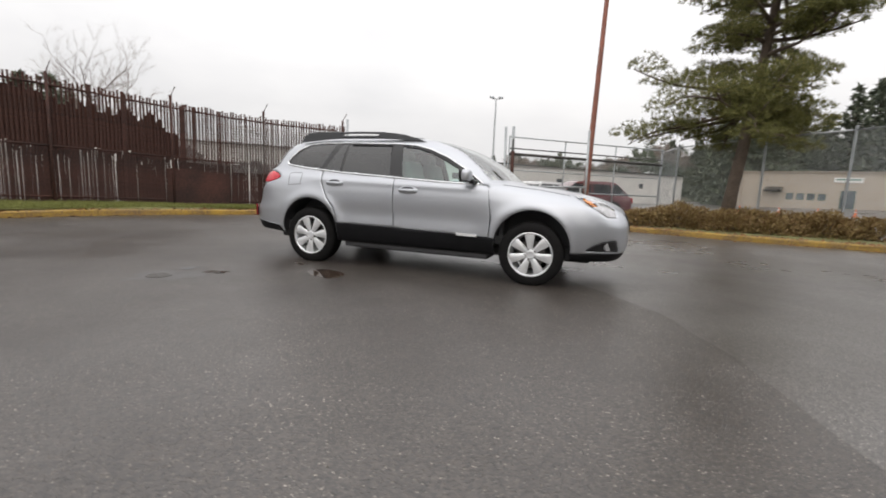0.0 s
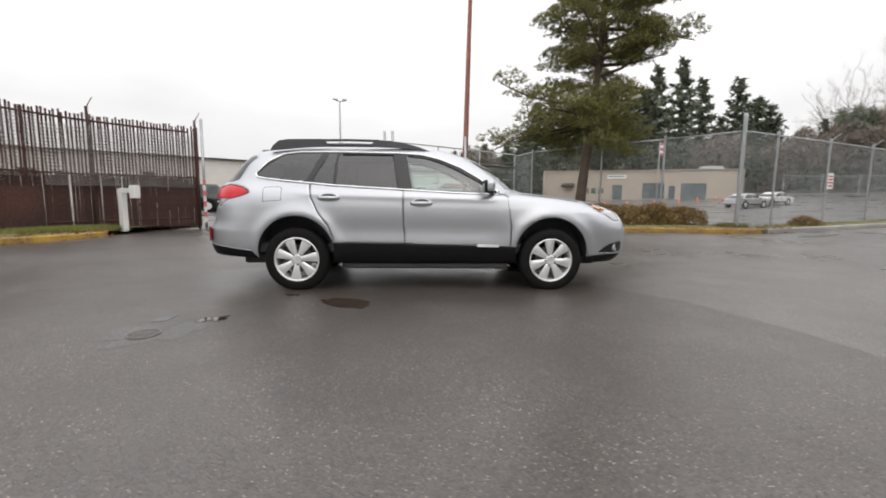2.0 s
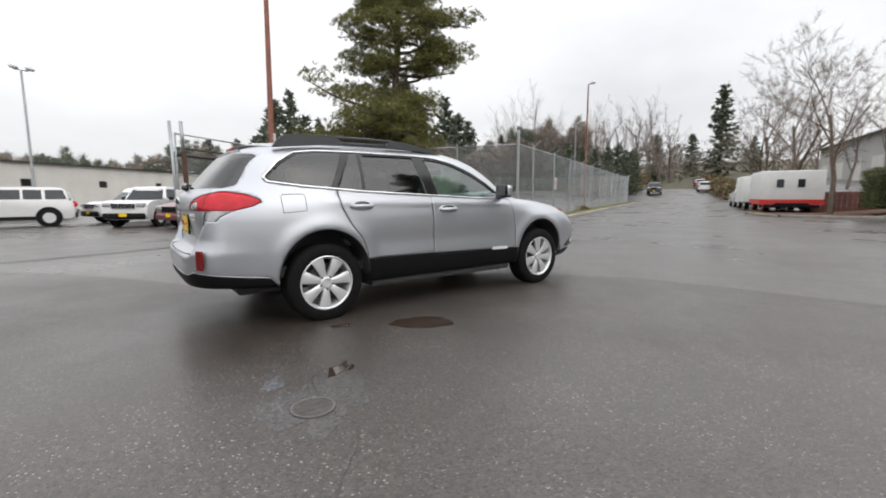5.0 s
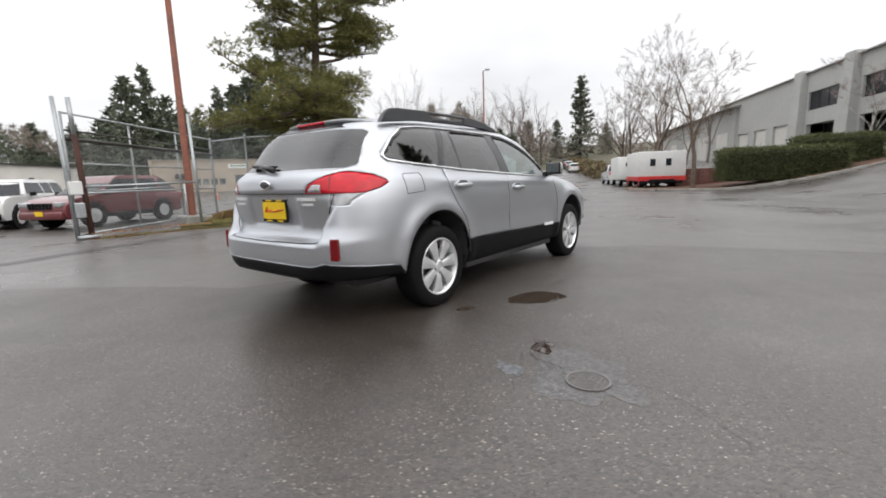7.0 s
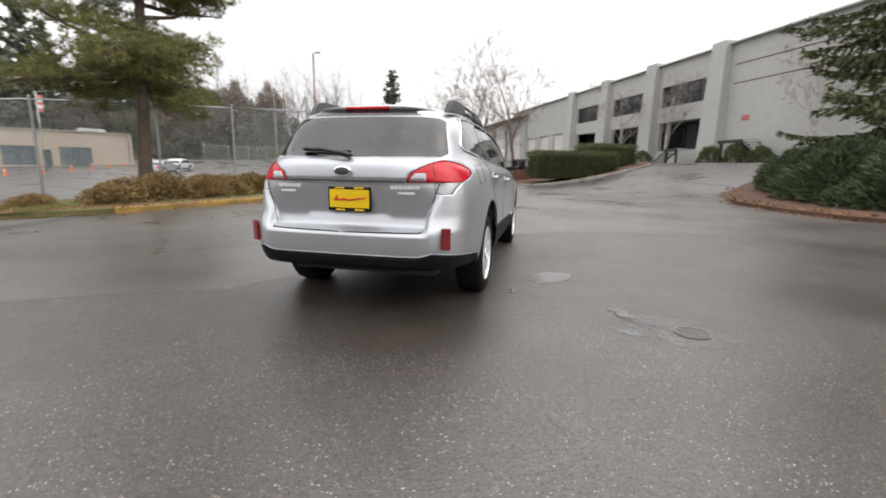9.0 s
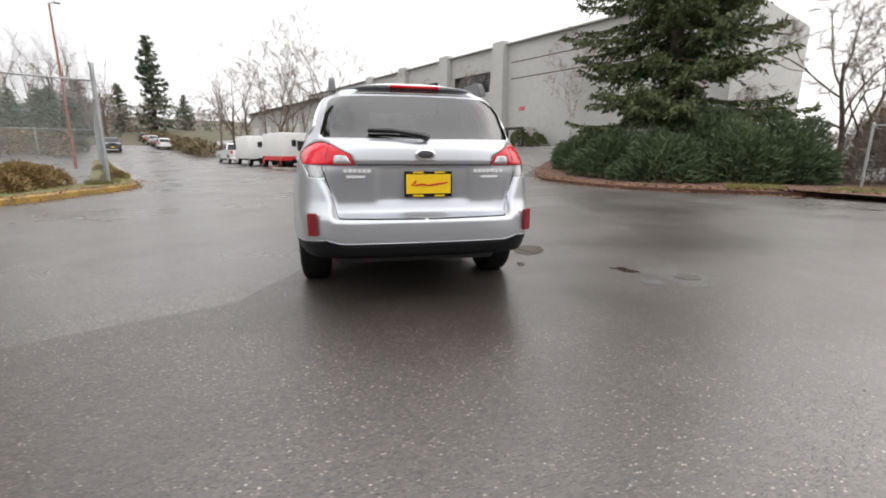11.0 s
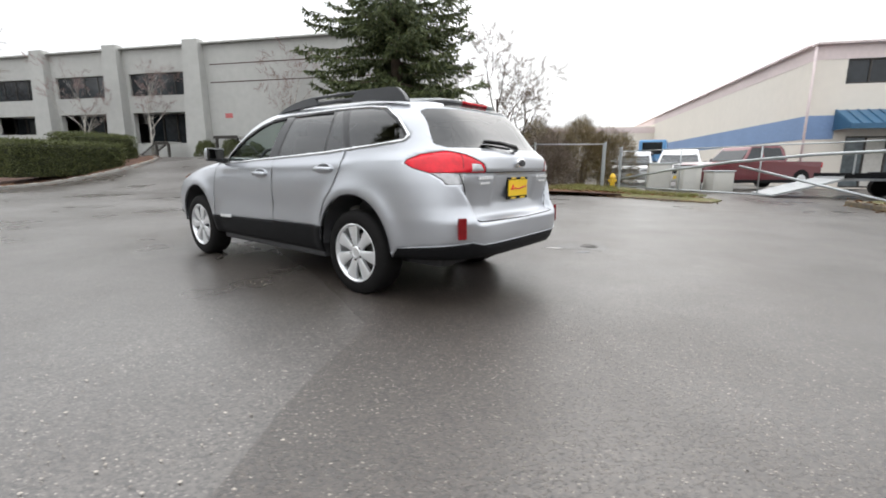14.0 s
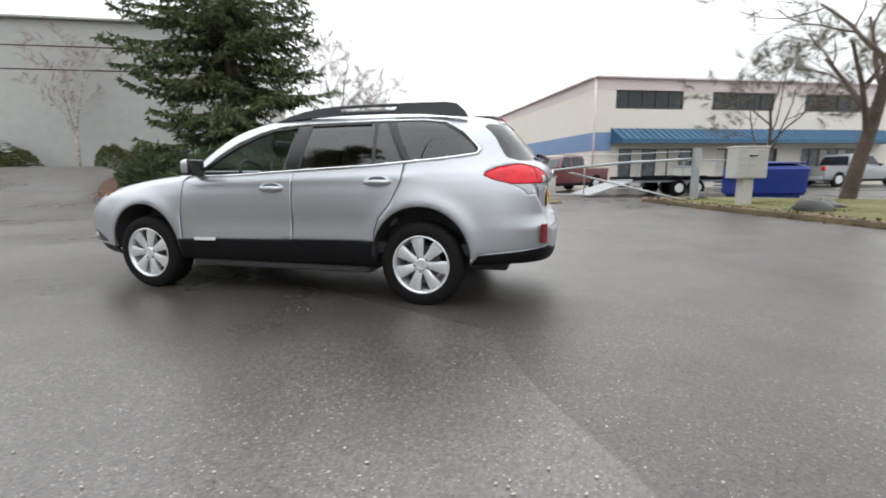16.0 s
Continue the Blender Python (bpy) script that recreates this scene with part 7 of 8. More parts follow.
def trailer():
    root = thing("flat_trailer", "low twin-axle flat trailer with a ramp", "trailer", at=pose(-6.9, -17.3, h(-6.9, -17.3), 0, 0, 22))
    part("deck", box((0, 0, 0.62), (4.4, 1.9, 0.10), bevel=0.01), M["galv"], root)
    for sg in (1, -1):
        part("side_rail", box((0, sg * 0.95, 0.72), (4.4, 0.06, 0.14)), CM["black"], root)
        part("mudguard", box((-0.2, sg * 0.98, 0.80), (1.6, 0.26, 0.06), bevel=0.02), CM["black"], root)
        for x in (-0.6, 0.22):
            part("wheel", tube([(x, sg * 0.86, 0.33), (x, sg * 1.08, 0.33)], 0.33, 20), CM["rubber"], root, "black tyre", flat=False, angle=40)
            part("wheel_disc", tube([(x, sg * 1.05, 0.33), (x, sg * 1.09, 0.33)], 0.19, 16), M["white"], root, flat=False, angle=40)
    part("ramp", box((3.1, 0, 0.34), (2.0, 1.8, 0.06), Matrix.Rotation(radians(16), 3, 'Y')), M["galv"], root, "lowered mesh ramp")
    for x in (-2.0, 0.0, 2.0):
        part("stake", tube([(x, 0.95, 0.7), (x, 0.95, 1.5)], 0.025, 6), M["galv"], root)
    part("top_rail", tube([(-2.1, 0.95, 1.45), (2.1, 0.95, 1.45)], 0.025, 6), M["galv"], root)
    part("drawbar", tube([(-2.2, 0, 0.55), (-3.4, 0, 0.50)], 0.05, 8), CM["black"], root)


trailer()

# ---- trees, hedges, shrubs, grass ----
LEAF = {
    "pine": leafy("pine_needles", (0.062, 0.070, 0.022), (0.270, 0.255, 0.080)),
    "spruce": leafy("spruce_needles", (0.036, 0.054, 0.024), (0.145, 0.168, 0.070)),
    # greyer than the near needles: some distance haze mixed into the colour
    "far": leafy("hazy_conifer_needles", (0.060, 0.080, 0.056), (0.160, 0.175, 0.120)),
    "hedge": leafy("clipped_hedge_leaves", (0.056, 0.067, 0.025), (0.138, 0.152, 0.056)),
    "juniper": leafy("juniper_sprays", (0.040, 0.068, 0.036), (0.115, 0.150, 0.070)),
    "bramble": leafy("winter_bramble", (0.085, 0.060, 0.034), (0.22, 0.172, 0.085)),
    "heath": leafy("brown_green_groundcover", (0.15, 0.080, 0.035), (0.32, 0.24, 0.10)),
    "grass": leafy("grass_blades", (0.11, 0.130, 0.030), (0.28, 0.285, 0.09)),
    "drygrass": leafy("dry_grass_blades", (0.14, 0.11, 0.045), (0.30, 0.25, 0.11)),
    "dead": leafy("dead_leaves", (0.10, 0.042, 0.018), (0.26, 0.13, 0.05)),
    "pinktwig": leafy("reddish_birch_twigs", (0.22, 0.15, 0.14), (0.32, 0.23, 0.21)),
    # bare woods lightened in colour to stand for distance haze
    "haze": leafy("hazy_bare_woods", (0.150, 0.125, 0.105), (0.270, 0.232, 0.195)),
    "moss": leafy("mossy_bare_twigs", (0.085, 0.080, 0.050), (0.20, 0.18, 0.115)),
    "thicket": leafy("bare_thicket_twigs", (0.120, 0.094, 0.074), (0.25, 0.20, 0.16)),
}
# dark green filler: shade between the hedge leaves put into the colour
M["hedge_core"] = material("hedge_inner_shade", (0.036, 0.042, 0.018), 0.9, vary=0.4, scale=3, fine=40, bump=0.6)
M["birch"] = material("white_birch_bark", (0.55, 0.53, 0.49), 0.8, tint=(0.20, 0.17, 0.15), scale=4, fine=14)


class Leaves:
    """Collects small leaf blades as loose geometry."""

    def __init__(self, seed, slim=False):
        self.v, self.f, self.r, self.slim = [], [], random.Random(seed), slim

    def blade(self, c, d, length, width, roll=None):
        d = d.normalized()
        s = d.orthogonal().normalized()
        a = self.r.uniform(0, math.pi) if roll is None else roll
        s = Matrix.Rotation(a, 3, d) @ s
        w = s * width / 2
        k = len(self.v)
        if self.slim:
            self.v += [tuple(c - w * 1.25), tuple(c + w * 1.25), tuple(c + d * length)]
            self.f.append((k, k + 1, k + 2))
            return
        self.v += [tuple(c - w * 0.6), tuple(c + w * 0.6), tuple(c + d * length * 0.6 + w), tuple(c + d * length), tuple(c + d * length * 0.6 - w)]
        self.f.append((k, k + 1, k + 2, k + 3, k + 4))

    def tuft(self, c, up, n, length, width, spread=1.0):
        r = self.r
        for _ in range(n):
            d = Vector((r.gauss(0, 1), r.gauss(0, 1), r.gauss(0, 1)))
            d = (d.normalized() * spread + up).normalized()
            self.blade(c, d, length * r.uniform(0.7, 1.2), width)

    def mesh(self, name, mat):
        return soup(name, self.v, self.f, mat)


def wood(name, limbs, mat, parent, n=6):
    """Trunk and limbs: each a list of points and radii."""
    bm = bmesh.new()
    for pts, rad in limbs:
        add_tube(bm, pts, rad, n if rad[0] > 0.03 else 4, caps=False)
    return part(name, bm, mat, parent, flat=False)


def limb_path(a, d, length, r, bend=0.15, droop=0.0, n=6):
    pts = [Vector(a)]
    d = Vector(d).normalized()
    for k in range(n):
        d = (d + Vector((r.gauss(0, bend), r.gauss(0, bend), r.gauss(0, bend) - droop))).normalized()
        pts.append(pts[-1] + d * length / n)
    return pts


def big_pine():
    r = random.Random(11)
    base = (5.75, 10.55)
    root = thing("pine_tree", "tall open pine with a leaning trunk and layered dark green pads", "tree", at=pose(base[0], base[1], h(*base) + 0.1))
    trunk = [(0, 0, -0.3), (0.12, 0.03, 1.2), (0.28, 0.08, 2.6), (0.48, 0.12, 4.6), (0.62, 0.1, 6.6), (0.70, 0.15, 8.8), (0.72, 0.2, 11.0), (0.8, 0.2, 13.2)]
    T = [Vector(p) for p in trunk]

    def at_z(z):
        for a, b in zip(T, T[1:]):
            if a.z <= z <= b.z:
                return a + (b - a) * (z - a.z) / (b.z - a.z)
        return T[-1]
    part("trunk", tube(trunk, [0.23, 0.180, 0.160, 0.14, 0.12, 0.10, 0.07, 0.03], 14), M["bark"], root, "grey-brown furrowed trunk", flat=False)
    L = Leaves(5, True)
    limbs = []

    def pad(c, rx, rz, n, up=0.6):
        """A flat cushion of needle tufts, thick above and thin below."""
        for _ in range(n):
            az, q = r.uniform(0, 6.283), math.sqrt(r.random())
            lump = 1 + 0.30 * noise.noise((math.cos(az) * 1.6 + c.x * 3, math.sin(az) * 1.6 + c.y * 3, c.z))
            z = rz * (1 - q * q) * r.uniform(-0.35, 1.0)
            p = c + Vector((math.cos(az) * q * rx * lump, math.sin(az) * q * rx * lump, z))
            out = Vector((math.cos(az) * q * 0.5, math.sin(az) * q * 0.5, up))
            L.tuft(p, out, 12, 0.15, 0.0125, 0.9)

    def bough(z, az, ln, rise, droop, pads, width, thick, start, dens, lift=1.0):
        a = at_z(z)
        d = Vector((math.cos(radians(az)), math.sin(radians(az)), rise))
        pts = limb_path(a, d, ln, r, 0.13, droop, 7)
        limbs.append((pts, [0.07 * (1 - 0.8 * i / 7) * (1 if z < 8 else 0.7) for i in range(8)]))
        side = Vector((-d.y, d.x, 0))
        for m in range(pads):
            t = min(0.999, start + (1.0 - start) * (m + r.random() * 0.8) / pads)
            i = min(int(t * 7), 6)
            c = pts[i] + (pts[i + 1] - pts[i]) * (t * 7 - i)
            e = c + side * r.uniform(-1, 1) * width * (0.5 + 0.6 * t) + Vector((0, 0, r.uniform(-0.18, 0.42) * lift))
            limbs.append(([c, c + (e - c) * 0.55 + Vector((0, 0, -0.03)), e], [0.020, 0.014, 0.007]))
            rx = r.uniform(0.30, 0.70)
            pad(e, rx, rx * thick, int(dens * rx * rx))
    # a dense skirt, longest towards the gate, then open tiers of cushions above
    for k in range(22):
        az = k * 137.5
        west = max(0.0, math.cos(radians(az - 195)))
        bough(r.uniform(3.0, 4.5), az, r.uniform(1.3, 2.1) + 1.7 * west, r.uniform(-0.22, 0.10), 0.03, 6, 0.50, 0.75, 0.22, 200, 1.2)
    for k in range(36):
        z = 5.35 + 7.4 * k / 35
        ln = (3.3 - 0.20 * (z - 4.9)) * r.choice((0.45, 0.7, 0.9, 1.0, 1.15))
        bough(z, k * 137.5 + 40, ln, r.uniform(-0.10, 0.45), 0.02, 7, 0.45, 0.62, 0.34, 235, 1.1)
    for z, az, ln in ((5.2, -45, 2.1), (5.6, -20, 2.2), (6.0, -62, 2.3), (6.3, 150, 2.2), (5.9, 120, 2.0), (6.8, -35, 2.0), (7.2, 165, 2.2), (7.6, -70, 1.9), (4.9, 135, 2.4)):
        bough(z, az, ln, r.uniform(0.0, 0.25), 0.02, 8, 0.50, 0.62, 0.35, 240, 1.1)
    wood("limb_work", limbs, M["bark"], root, 6)["kind"] = "stuff"
    o = new("crown", L.mesh("crown", LEAF["pine"]))
    o.parent = root
    o["label"] = "layered pads of dull green needles"


def spruce_tree(name, label, base, height, radius, seed, dens=1.0, leaf="spruce", low=0.6, zbase=None, fat=1.0, far=False):
    """A conifer: whorls of uneven drooping limbs with upturned tips, side twigs, and needle sprays hung on them."""
    r = random.Random(seed)
    root = thing(name, label, "tree", at=pose(base[0], base[1], h(*base) if zbase is None else zbase))
    part("trunk", tube([(0, 0, -0.3), (0.02, 0, height * 0.5), (0, 0, height)], [height * 0.018, height * 0.011, 0.02], 10), M["bark"], root, "dark straight trunk", flat=False)
    L = Leaves(seed + 1, far)
    limbs = []
    z = low
    k = 0
    step, tw, bl, bw = (0.27, 0.10, 0.23, 0.070) if not far else (0.75, 0.42, 0.85, 0.36)
    while z < height * 0.985:
        f = z / height
        R = radius * min(1.0, 0.70 + 1.6 * f) * (1 - f) ** 0.70
        nb = (9 if f < 0.7 else 6) if not far else 7
        for j in range(nb):
            if r.random() < 0.12:
                continue
            az = radians(360 * j / nb + k * 47 + r.uniform(-22, 22))
            ln = max(0.25, R * r.choice((0.45, 0.7, 0.85, 1.0, 1.0, 1.15)) * r.uniform(0.85, 1.08))
            zz = z + r.uniform(-0.5, 0.5)
            out = Vector((math.cos(az), math.sin(az), 0))
            sd = Vector((-out.y, out.x, 0))
            n = max(4, int(ln / 0.45))
            droop = r.uniform(0.18, 0.52) * (1.0 - 0.85 * f)
            curl, sway = r.uniform(0.10, 0.24), r.uniform(-0.10, 0.10)
            pts = [out * ln * t + sd * sway * ln * t * t + Vector((0, 0, zz - ln * (droop * t - curl * t ** 3) + 0.14 * ln * t * f)) for t in (i / n for i in range(n + 1))]
            limbs.append((pts, [max(0.006, 0.040 * (1 - f) * (1 - 0.85 * i / n) + 0.006) for i in range(n + 1)]))
            s = 0.10 * ln
            while s < ln:
                t = s / ln
                i = min(int(t * n), n - 1)
                c = pts[i] + (pts[i + 1] - pts[i]) * (t * n - i)
                fw = (pts[i + 1] - pts[i]).normalized()
                for sg in (1, -1):
                    tl = (0.22 + 0.34 * ln * (1 - t) * r.uniform(0.4, 1.0)) * (1.25 if t > 0.25 else 0.8)
                    d = (sd * sg * r.uniform(0.55, 1.0) + fw * 0.75 + Vector((0, 0, r.uniform(-0.30, 0.08)))).normalized()
                    q = 0.0
                    while q < tl:
                        e = c + d * q + Vector((0, 0, -0.22 * q * q))
                        L.blade(e, d * 0.8 + Vector((r.gauss(0, .35), r.gauss(0, .35), r.gauss(-0.25, .30))), bl * r.uniform(0.7, 1.25), bw * fat)
                        L.blade(e, d * 0.3 + Vector((r.gauss(0, .30), r.gauss(0, .30), r.uniform(-1.0, -0.3))), bl * 0.85 * r.uniform(0.6, 1.25), bw * fat)
                        q += tw / dens * r.uniform(0.7, 1.3)
                s += step / dens ** 0.5 * r.uniform(0.7, 1.3)
            L.tuft(pts[-1], out * 0.8 + Vector((0, 0, 0.2)), 6, bl, bw)
        z += (0.46 if f < 0.6 else 0.38) * (1.9 if far else 1.0)
        k += 1
    w = wood("limb_work", limbs[::3] if far else limbs, M["bark"], root, 3 if far else 5)
    w["kind"] = "stuff"
    o = new("crown", L.mesh("crown", LEAF[leaf]))
    o.parent = root
    o["label"] = "drooping dark green sprays"
    return root


def bare_tree_mesh(seed, height, spread, lean=0.0, levels=4, bushy=9, girth=0.016):
    """Trunk, limbs and twigs of a leafless tree, as one branching skeleton."""
    r = random.Random(seed)
    limbs = []
    L = Leaves(seed, True)

    def grow(a, d, ln, rad, lev):
        n = 5
        pts = limb_path(a, d, ln, r, 0.10 + 0.03 * lev, -0.03, n)
        limbs.append((pts, [rad * (1 - 0.55 * i / n) for i in range(n + 1)]))
        if lev == levels:
            for i in range(2, n + 1):
                for _ in range(bushy):
                    dd = (pts[i] - pts[i - 1]).normalized() + Vector((r.gauss(0, .5), r.gauss(0, .5), r.gauss(0.1 if bushy < 12 else -0.1, .4)))
                    L.blade(pts[i], dd, ln * r.uniform(0.25, 0.75) * (1 if bushy < 12 else 1.7), 0.0065)
            return
        nb = 3 if lev else 6
        for k in range(nb):
            t = (0.35 + 0.65 * (k + r.random() * 0.5) / nb) if lev == 0 else (0.3 + 0.7 * (k + r.random()) / nb)
            i = min(int(t * n), n - 1)
            c = pts[i] + (pts[i + 1] - pts[i]) * (t * n - i)
            fw = (pts[i + 1] - pts[i]).normalized()
            az = r.uniform(0, 6.283)
            s1 = fw.orthogonal().normalized()
            s = math.cos(az) * s1 + math.sin(az) * fw.cross(s1)
            dd = (fw * r.uniform(0.5, 1.0) + s * spread * r.uniform(0.6, 1.1) + Vector((0, 0, 0.15)))
            grow(c, dd, ln * r.uniform(0.48, 0.70), rad * 0.5 * (1 - 0.4 * t), lev + 1)
    grow((0, 0, -0.2), (lean, 0, 1), height * 0.62, height * girth, 0)
    bm = bmesh.new()
    for pts, rad in limbs:
        add_tube(bm, pts, rad, 8 if rad[0] > 0.06 else (4 if rad[0] > 0.015 else 3), caps=False)
    return bm, L


def bare_tree(label, base, height, spread, seed, bark="bark", twigs="thicket", lean=0.0, levels=4, name="bare_tree", girth=0.016, bushy=9):
    root = thing(name, label, "tree", at=pose(base[0], base[1], h(*base)))
    bm, L = bare_tree_mesh(seed, height, spread, lean, levels, bushy, girth)
    part("branch_skeleton", bm, M[bark], root, flat=False)
    o = new("twig_work", L.mesh("twig_work", LEAF[twigs]))
    o.parent = root
    o["kind"] = "stuff"
    return root


big_pine()
spruce_tree("spruce_tree", "big dark spruce with drooping branches", (11.85, -13.2), 17.5, 5.2, 21, dens=1.2, low=0.35)
bare_tree("leafless tree with yellowish twigs beside the hedge", (23.6, 1.1), 8.2, 0.62, 31, levels=4)
bare_tree("leafless tree with a dark ivy-clad trunk", (29.8, 4.6), 9.0, 0.7, 32, levels=4)
bare_tree("leafless street tree behind the trucks", (36.0, 6.0), 9.5, 0.7, 33)
bare_tree("leafless street tree behind the trucks", (43.0, 9.5), 10.0, 0.7, 34)
bare_tree("leafless street tree behind the trucks", (50.0, 12.5), 10.5, 0.7, 35)
bare_tree("wide leafless maple behind the spruce", (10.8, -21.5), 8.5, 0.85, 36, bushy=15)
bare_tree("leafless shrub-like tree by the fence", (8.2, -18.4), 6.0, 0.85, 37)
bare_tree("young birch with reddish twigs against the concrete wall", (24.6, -15.4), 7.6, 0.55, 41, "birch", "pinktwig", lean=-0.10, name="birch_tree")
bare_tree("young white birch in front of the windows", (35.2, -10.2), 6.6, 0.5, 42, "birch", "pinktwig", name="birch_tree")
bare_tree("young white birch in front of the windows", (40.2, -7.4), 6.4, 0.5, 43, "birch", "pinktwig", name="birch_tree")
bare_tree("leafless tree on the grass by the mailboxes", (-11.0, -12.5), 9.6, 0.85, 44, twigs="moss", girth=0.024, bushy=14)
bare_tree("leafless tree in front of the awning", (-11.0, -18.6), 6.4, 0.9, 45, twigs="moss", bushy=16)


def bush(label, c, size, n, seed, leaf, blade=(0.16, 0.07), name="shrub", category="shrub", square=False, z=None):
    """A dense shrub: leaf sprays over a lumpy form, with stems inside."""
    r = random.Random(seed)
    z0 = h(c[0], c[1]) if z is None else z
    root = thing(name, label, category, at=pose(c[0], c[1], z0, 0, 0, c[2] if len(c) > 2 else 0))
    L = Leaves(seed)
    limbs = []
    for _ in range(14):
        az = r.uniform(0, 6.283)
        e = Vector((math.cos(az) * size[0] * 0.42 * r.random(), math.sin(az) * size[1] * 0.42 * r.random(), size[2] * r.uniform(0.5, 0.85)))
        limbs.append(([Vector((e.x * 0.3, e.y * 0.3, -0.05)), e * 0.6, e], [0.022, 0.014, 0.006]))
    for _ in range(n):
        if square:
            f = r.choices((0, 1, 2, 3, 4), (size[1] * size[2], size[1] * size[2], size[0] * size[2], size[0] * size[2], size[0] * size[1]))[0]
            u, v_ = r.uniform(-.5, .5), r.uniform(-.5, .5)
            wob = 0.06 * r.gauss(0, 1)
            if f < 2:
                p = Vector(((f - 0.5) * size[0] + wob, u * size[1], (v_ + .5) * size[2]))
                d = Vector((f * 2 - 1, 0, 0.2))
            elif f < 4:
                p = Vector((u * size[0], (f - 2.5) * size[1] + wob, (v_ + .5) * size[2]))
                d = Vector((0, (f - 2) * 2 - 1, 0.2))
            else:
                p = Vector((u * size[0], v_ * size[1], size[2] + wob))
                d = Vector((0, 0, 1))
            p *= r.uniform(0.93, 1.01)
        else:
            az, t = r.uniform(0, 6.283), r.random() ** 0.6
            el = math.asin(r.random() ** 0.8)
            d = Vector((math.cos(az) * math.cos(el), math.sin(az) * math.cos(el), math.sin(el)))
            lump = 1 + 0.28 * noise.noise(Vector((d.x * 2.1 + seed, d.y * 2.1, d.z * 2.1)))
            rr = (0.70 + 0.32 * t) * lump
            p = Vector((d.x * size[0] / 2 * rr, d.y * size[1] / 2 * rr, d.z * size[2] * rr))
        dd = d + Vector((r.gauss(0, .6), r.gauss(0, .6), r.gauss(0.15, .5)))
        L.blade(p, dd, blade[0] * r.uniform(0.6, 1.3), blade[1])
    wood("stem_work", limbs, M["bark"], root, 4)
    o = new("foliage", L.mesh("foliage", LEAF[leaf]))
    o.parent = root
    return root


# hedge island
hc = Vector((24.9, -2.6))
bush("long clipped dark green hedge on the island", (hc.x, hc.y, U_DEG), (1.7, 5.6, 1.62), 20000, 51, "hedge", (0.075, 0.045), "hedge", "hedge", True, h(hc.x, hc.y) + 0.12)
hc = Vector((28.3, -4.9))
bush("short clipped dark green hedge behind", (hc.x, hc.y, U_DEG), (2.2, 3.6, 1.55), 15000, 52, "hedge", (0.075, 0.045), "hedge", "hedge", True, h(hc.x, hc.y) + 0.12)
# inner mass so that no light shows through the hedges, dark as their inner shade
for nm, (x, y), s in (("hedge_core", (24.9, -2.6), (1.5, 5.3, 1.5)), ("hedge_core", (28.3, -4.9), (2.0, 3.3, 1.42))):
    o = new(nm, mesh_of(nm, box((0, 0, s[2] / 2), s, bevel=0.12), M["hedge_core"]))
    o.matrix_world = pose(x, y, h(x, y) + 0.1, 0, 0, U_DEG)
    tagged(o, "solid core with the inner shade of the hedge in its colour", "hedge")
for i, (x, y, s) in enumerate(((30.6, -12.2, 1.5), (27.0, -14.0, 1.3), (22.4, -15.8, 1.5), (20.6, -16.2, 1.6), (37.2, -9.0, 1.4), (41.0, -7.6, 1.2), (28.4, -13.2, 1.6))):
    bush("low clipped evergreen shrub by the concrete wall", (x, y), (s * 1.3, s * 1.1, s * 0.8), 3500, 60 + i, "hedge", (0.09, 0.045))
# below and beside the spruce
for i, (x, y, sx, sz) in enumerate(((8.5, -10.3, 3.0, 1.7), (7.6, -12.8, 2.8, 1.9), (10.4, -9.9, 3.2, 1.6), (12.8, -10.2, 3.2, 1.5), (8.0, -15.0, 3.2, 2.3), (6.8, -14.0, 2.2, 1.6), (14.6, -12.0, 2.6, 1.2), (9.6, -13.0, 3.4, 2.6))):
    bush("spreading dark juniper under the spruce", (x, y), (sx, sx, sz), 7500, 70 + i, "juniper", (0.26, 0.036))
for i, (x, y, sx, sz) in enumerate(((5.4, -16.8, 2.6, 2.4), (6.6, -18.6, 3.0, 3.1), (4.4, -18.4, 2.8, 2.9), (8.4, -21.0, 3.4, 3.4), (3.6, -20.0, 2.6, 2.7), (5.8, -21.5, 3.4, 3.5))):
    bush("tangled brown winter bramble by the fence", (x, y), (sx, sx, sz), 6500, 90 + i, "bramble" if i % 3 else "thicket", (0.34, 0.014))
# ground cover under the pine
for i in range(11):
    t = i / 10
    x, y = 3.2 + 5.2 * t, 8.75 - 1.1 * math.sin(t * 2.6) * 0.55 + (0.25 if i % 2 else -0.15)
    bush("low brown and green ground cover under the pine", (x, y), (1.5, 1.25, 0.45 + 0.10 * (i % 3)), 3200, 110 + i, "heath", (0.085, 0.026), z=h(x, y) + 0.12)
for i, (x, y) in enumerate(((2.0, 9.6), (2.7, 10.6), (4.3, 10.2), (7.4, 9.4), (12.6, 8.35), (20.5, 12.3))):
    bush("scrubby winter weeds by the fence", (x, y), (0.9, 0.8, 0.26), 1500, 130 + i, "heath", (0.12, 0.012), z=h(x, y) + 0.1)


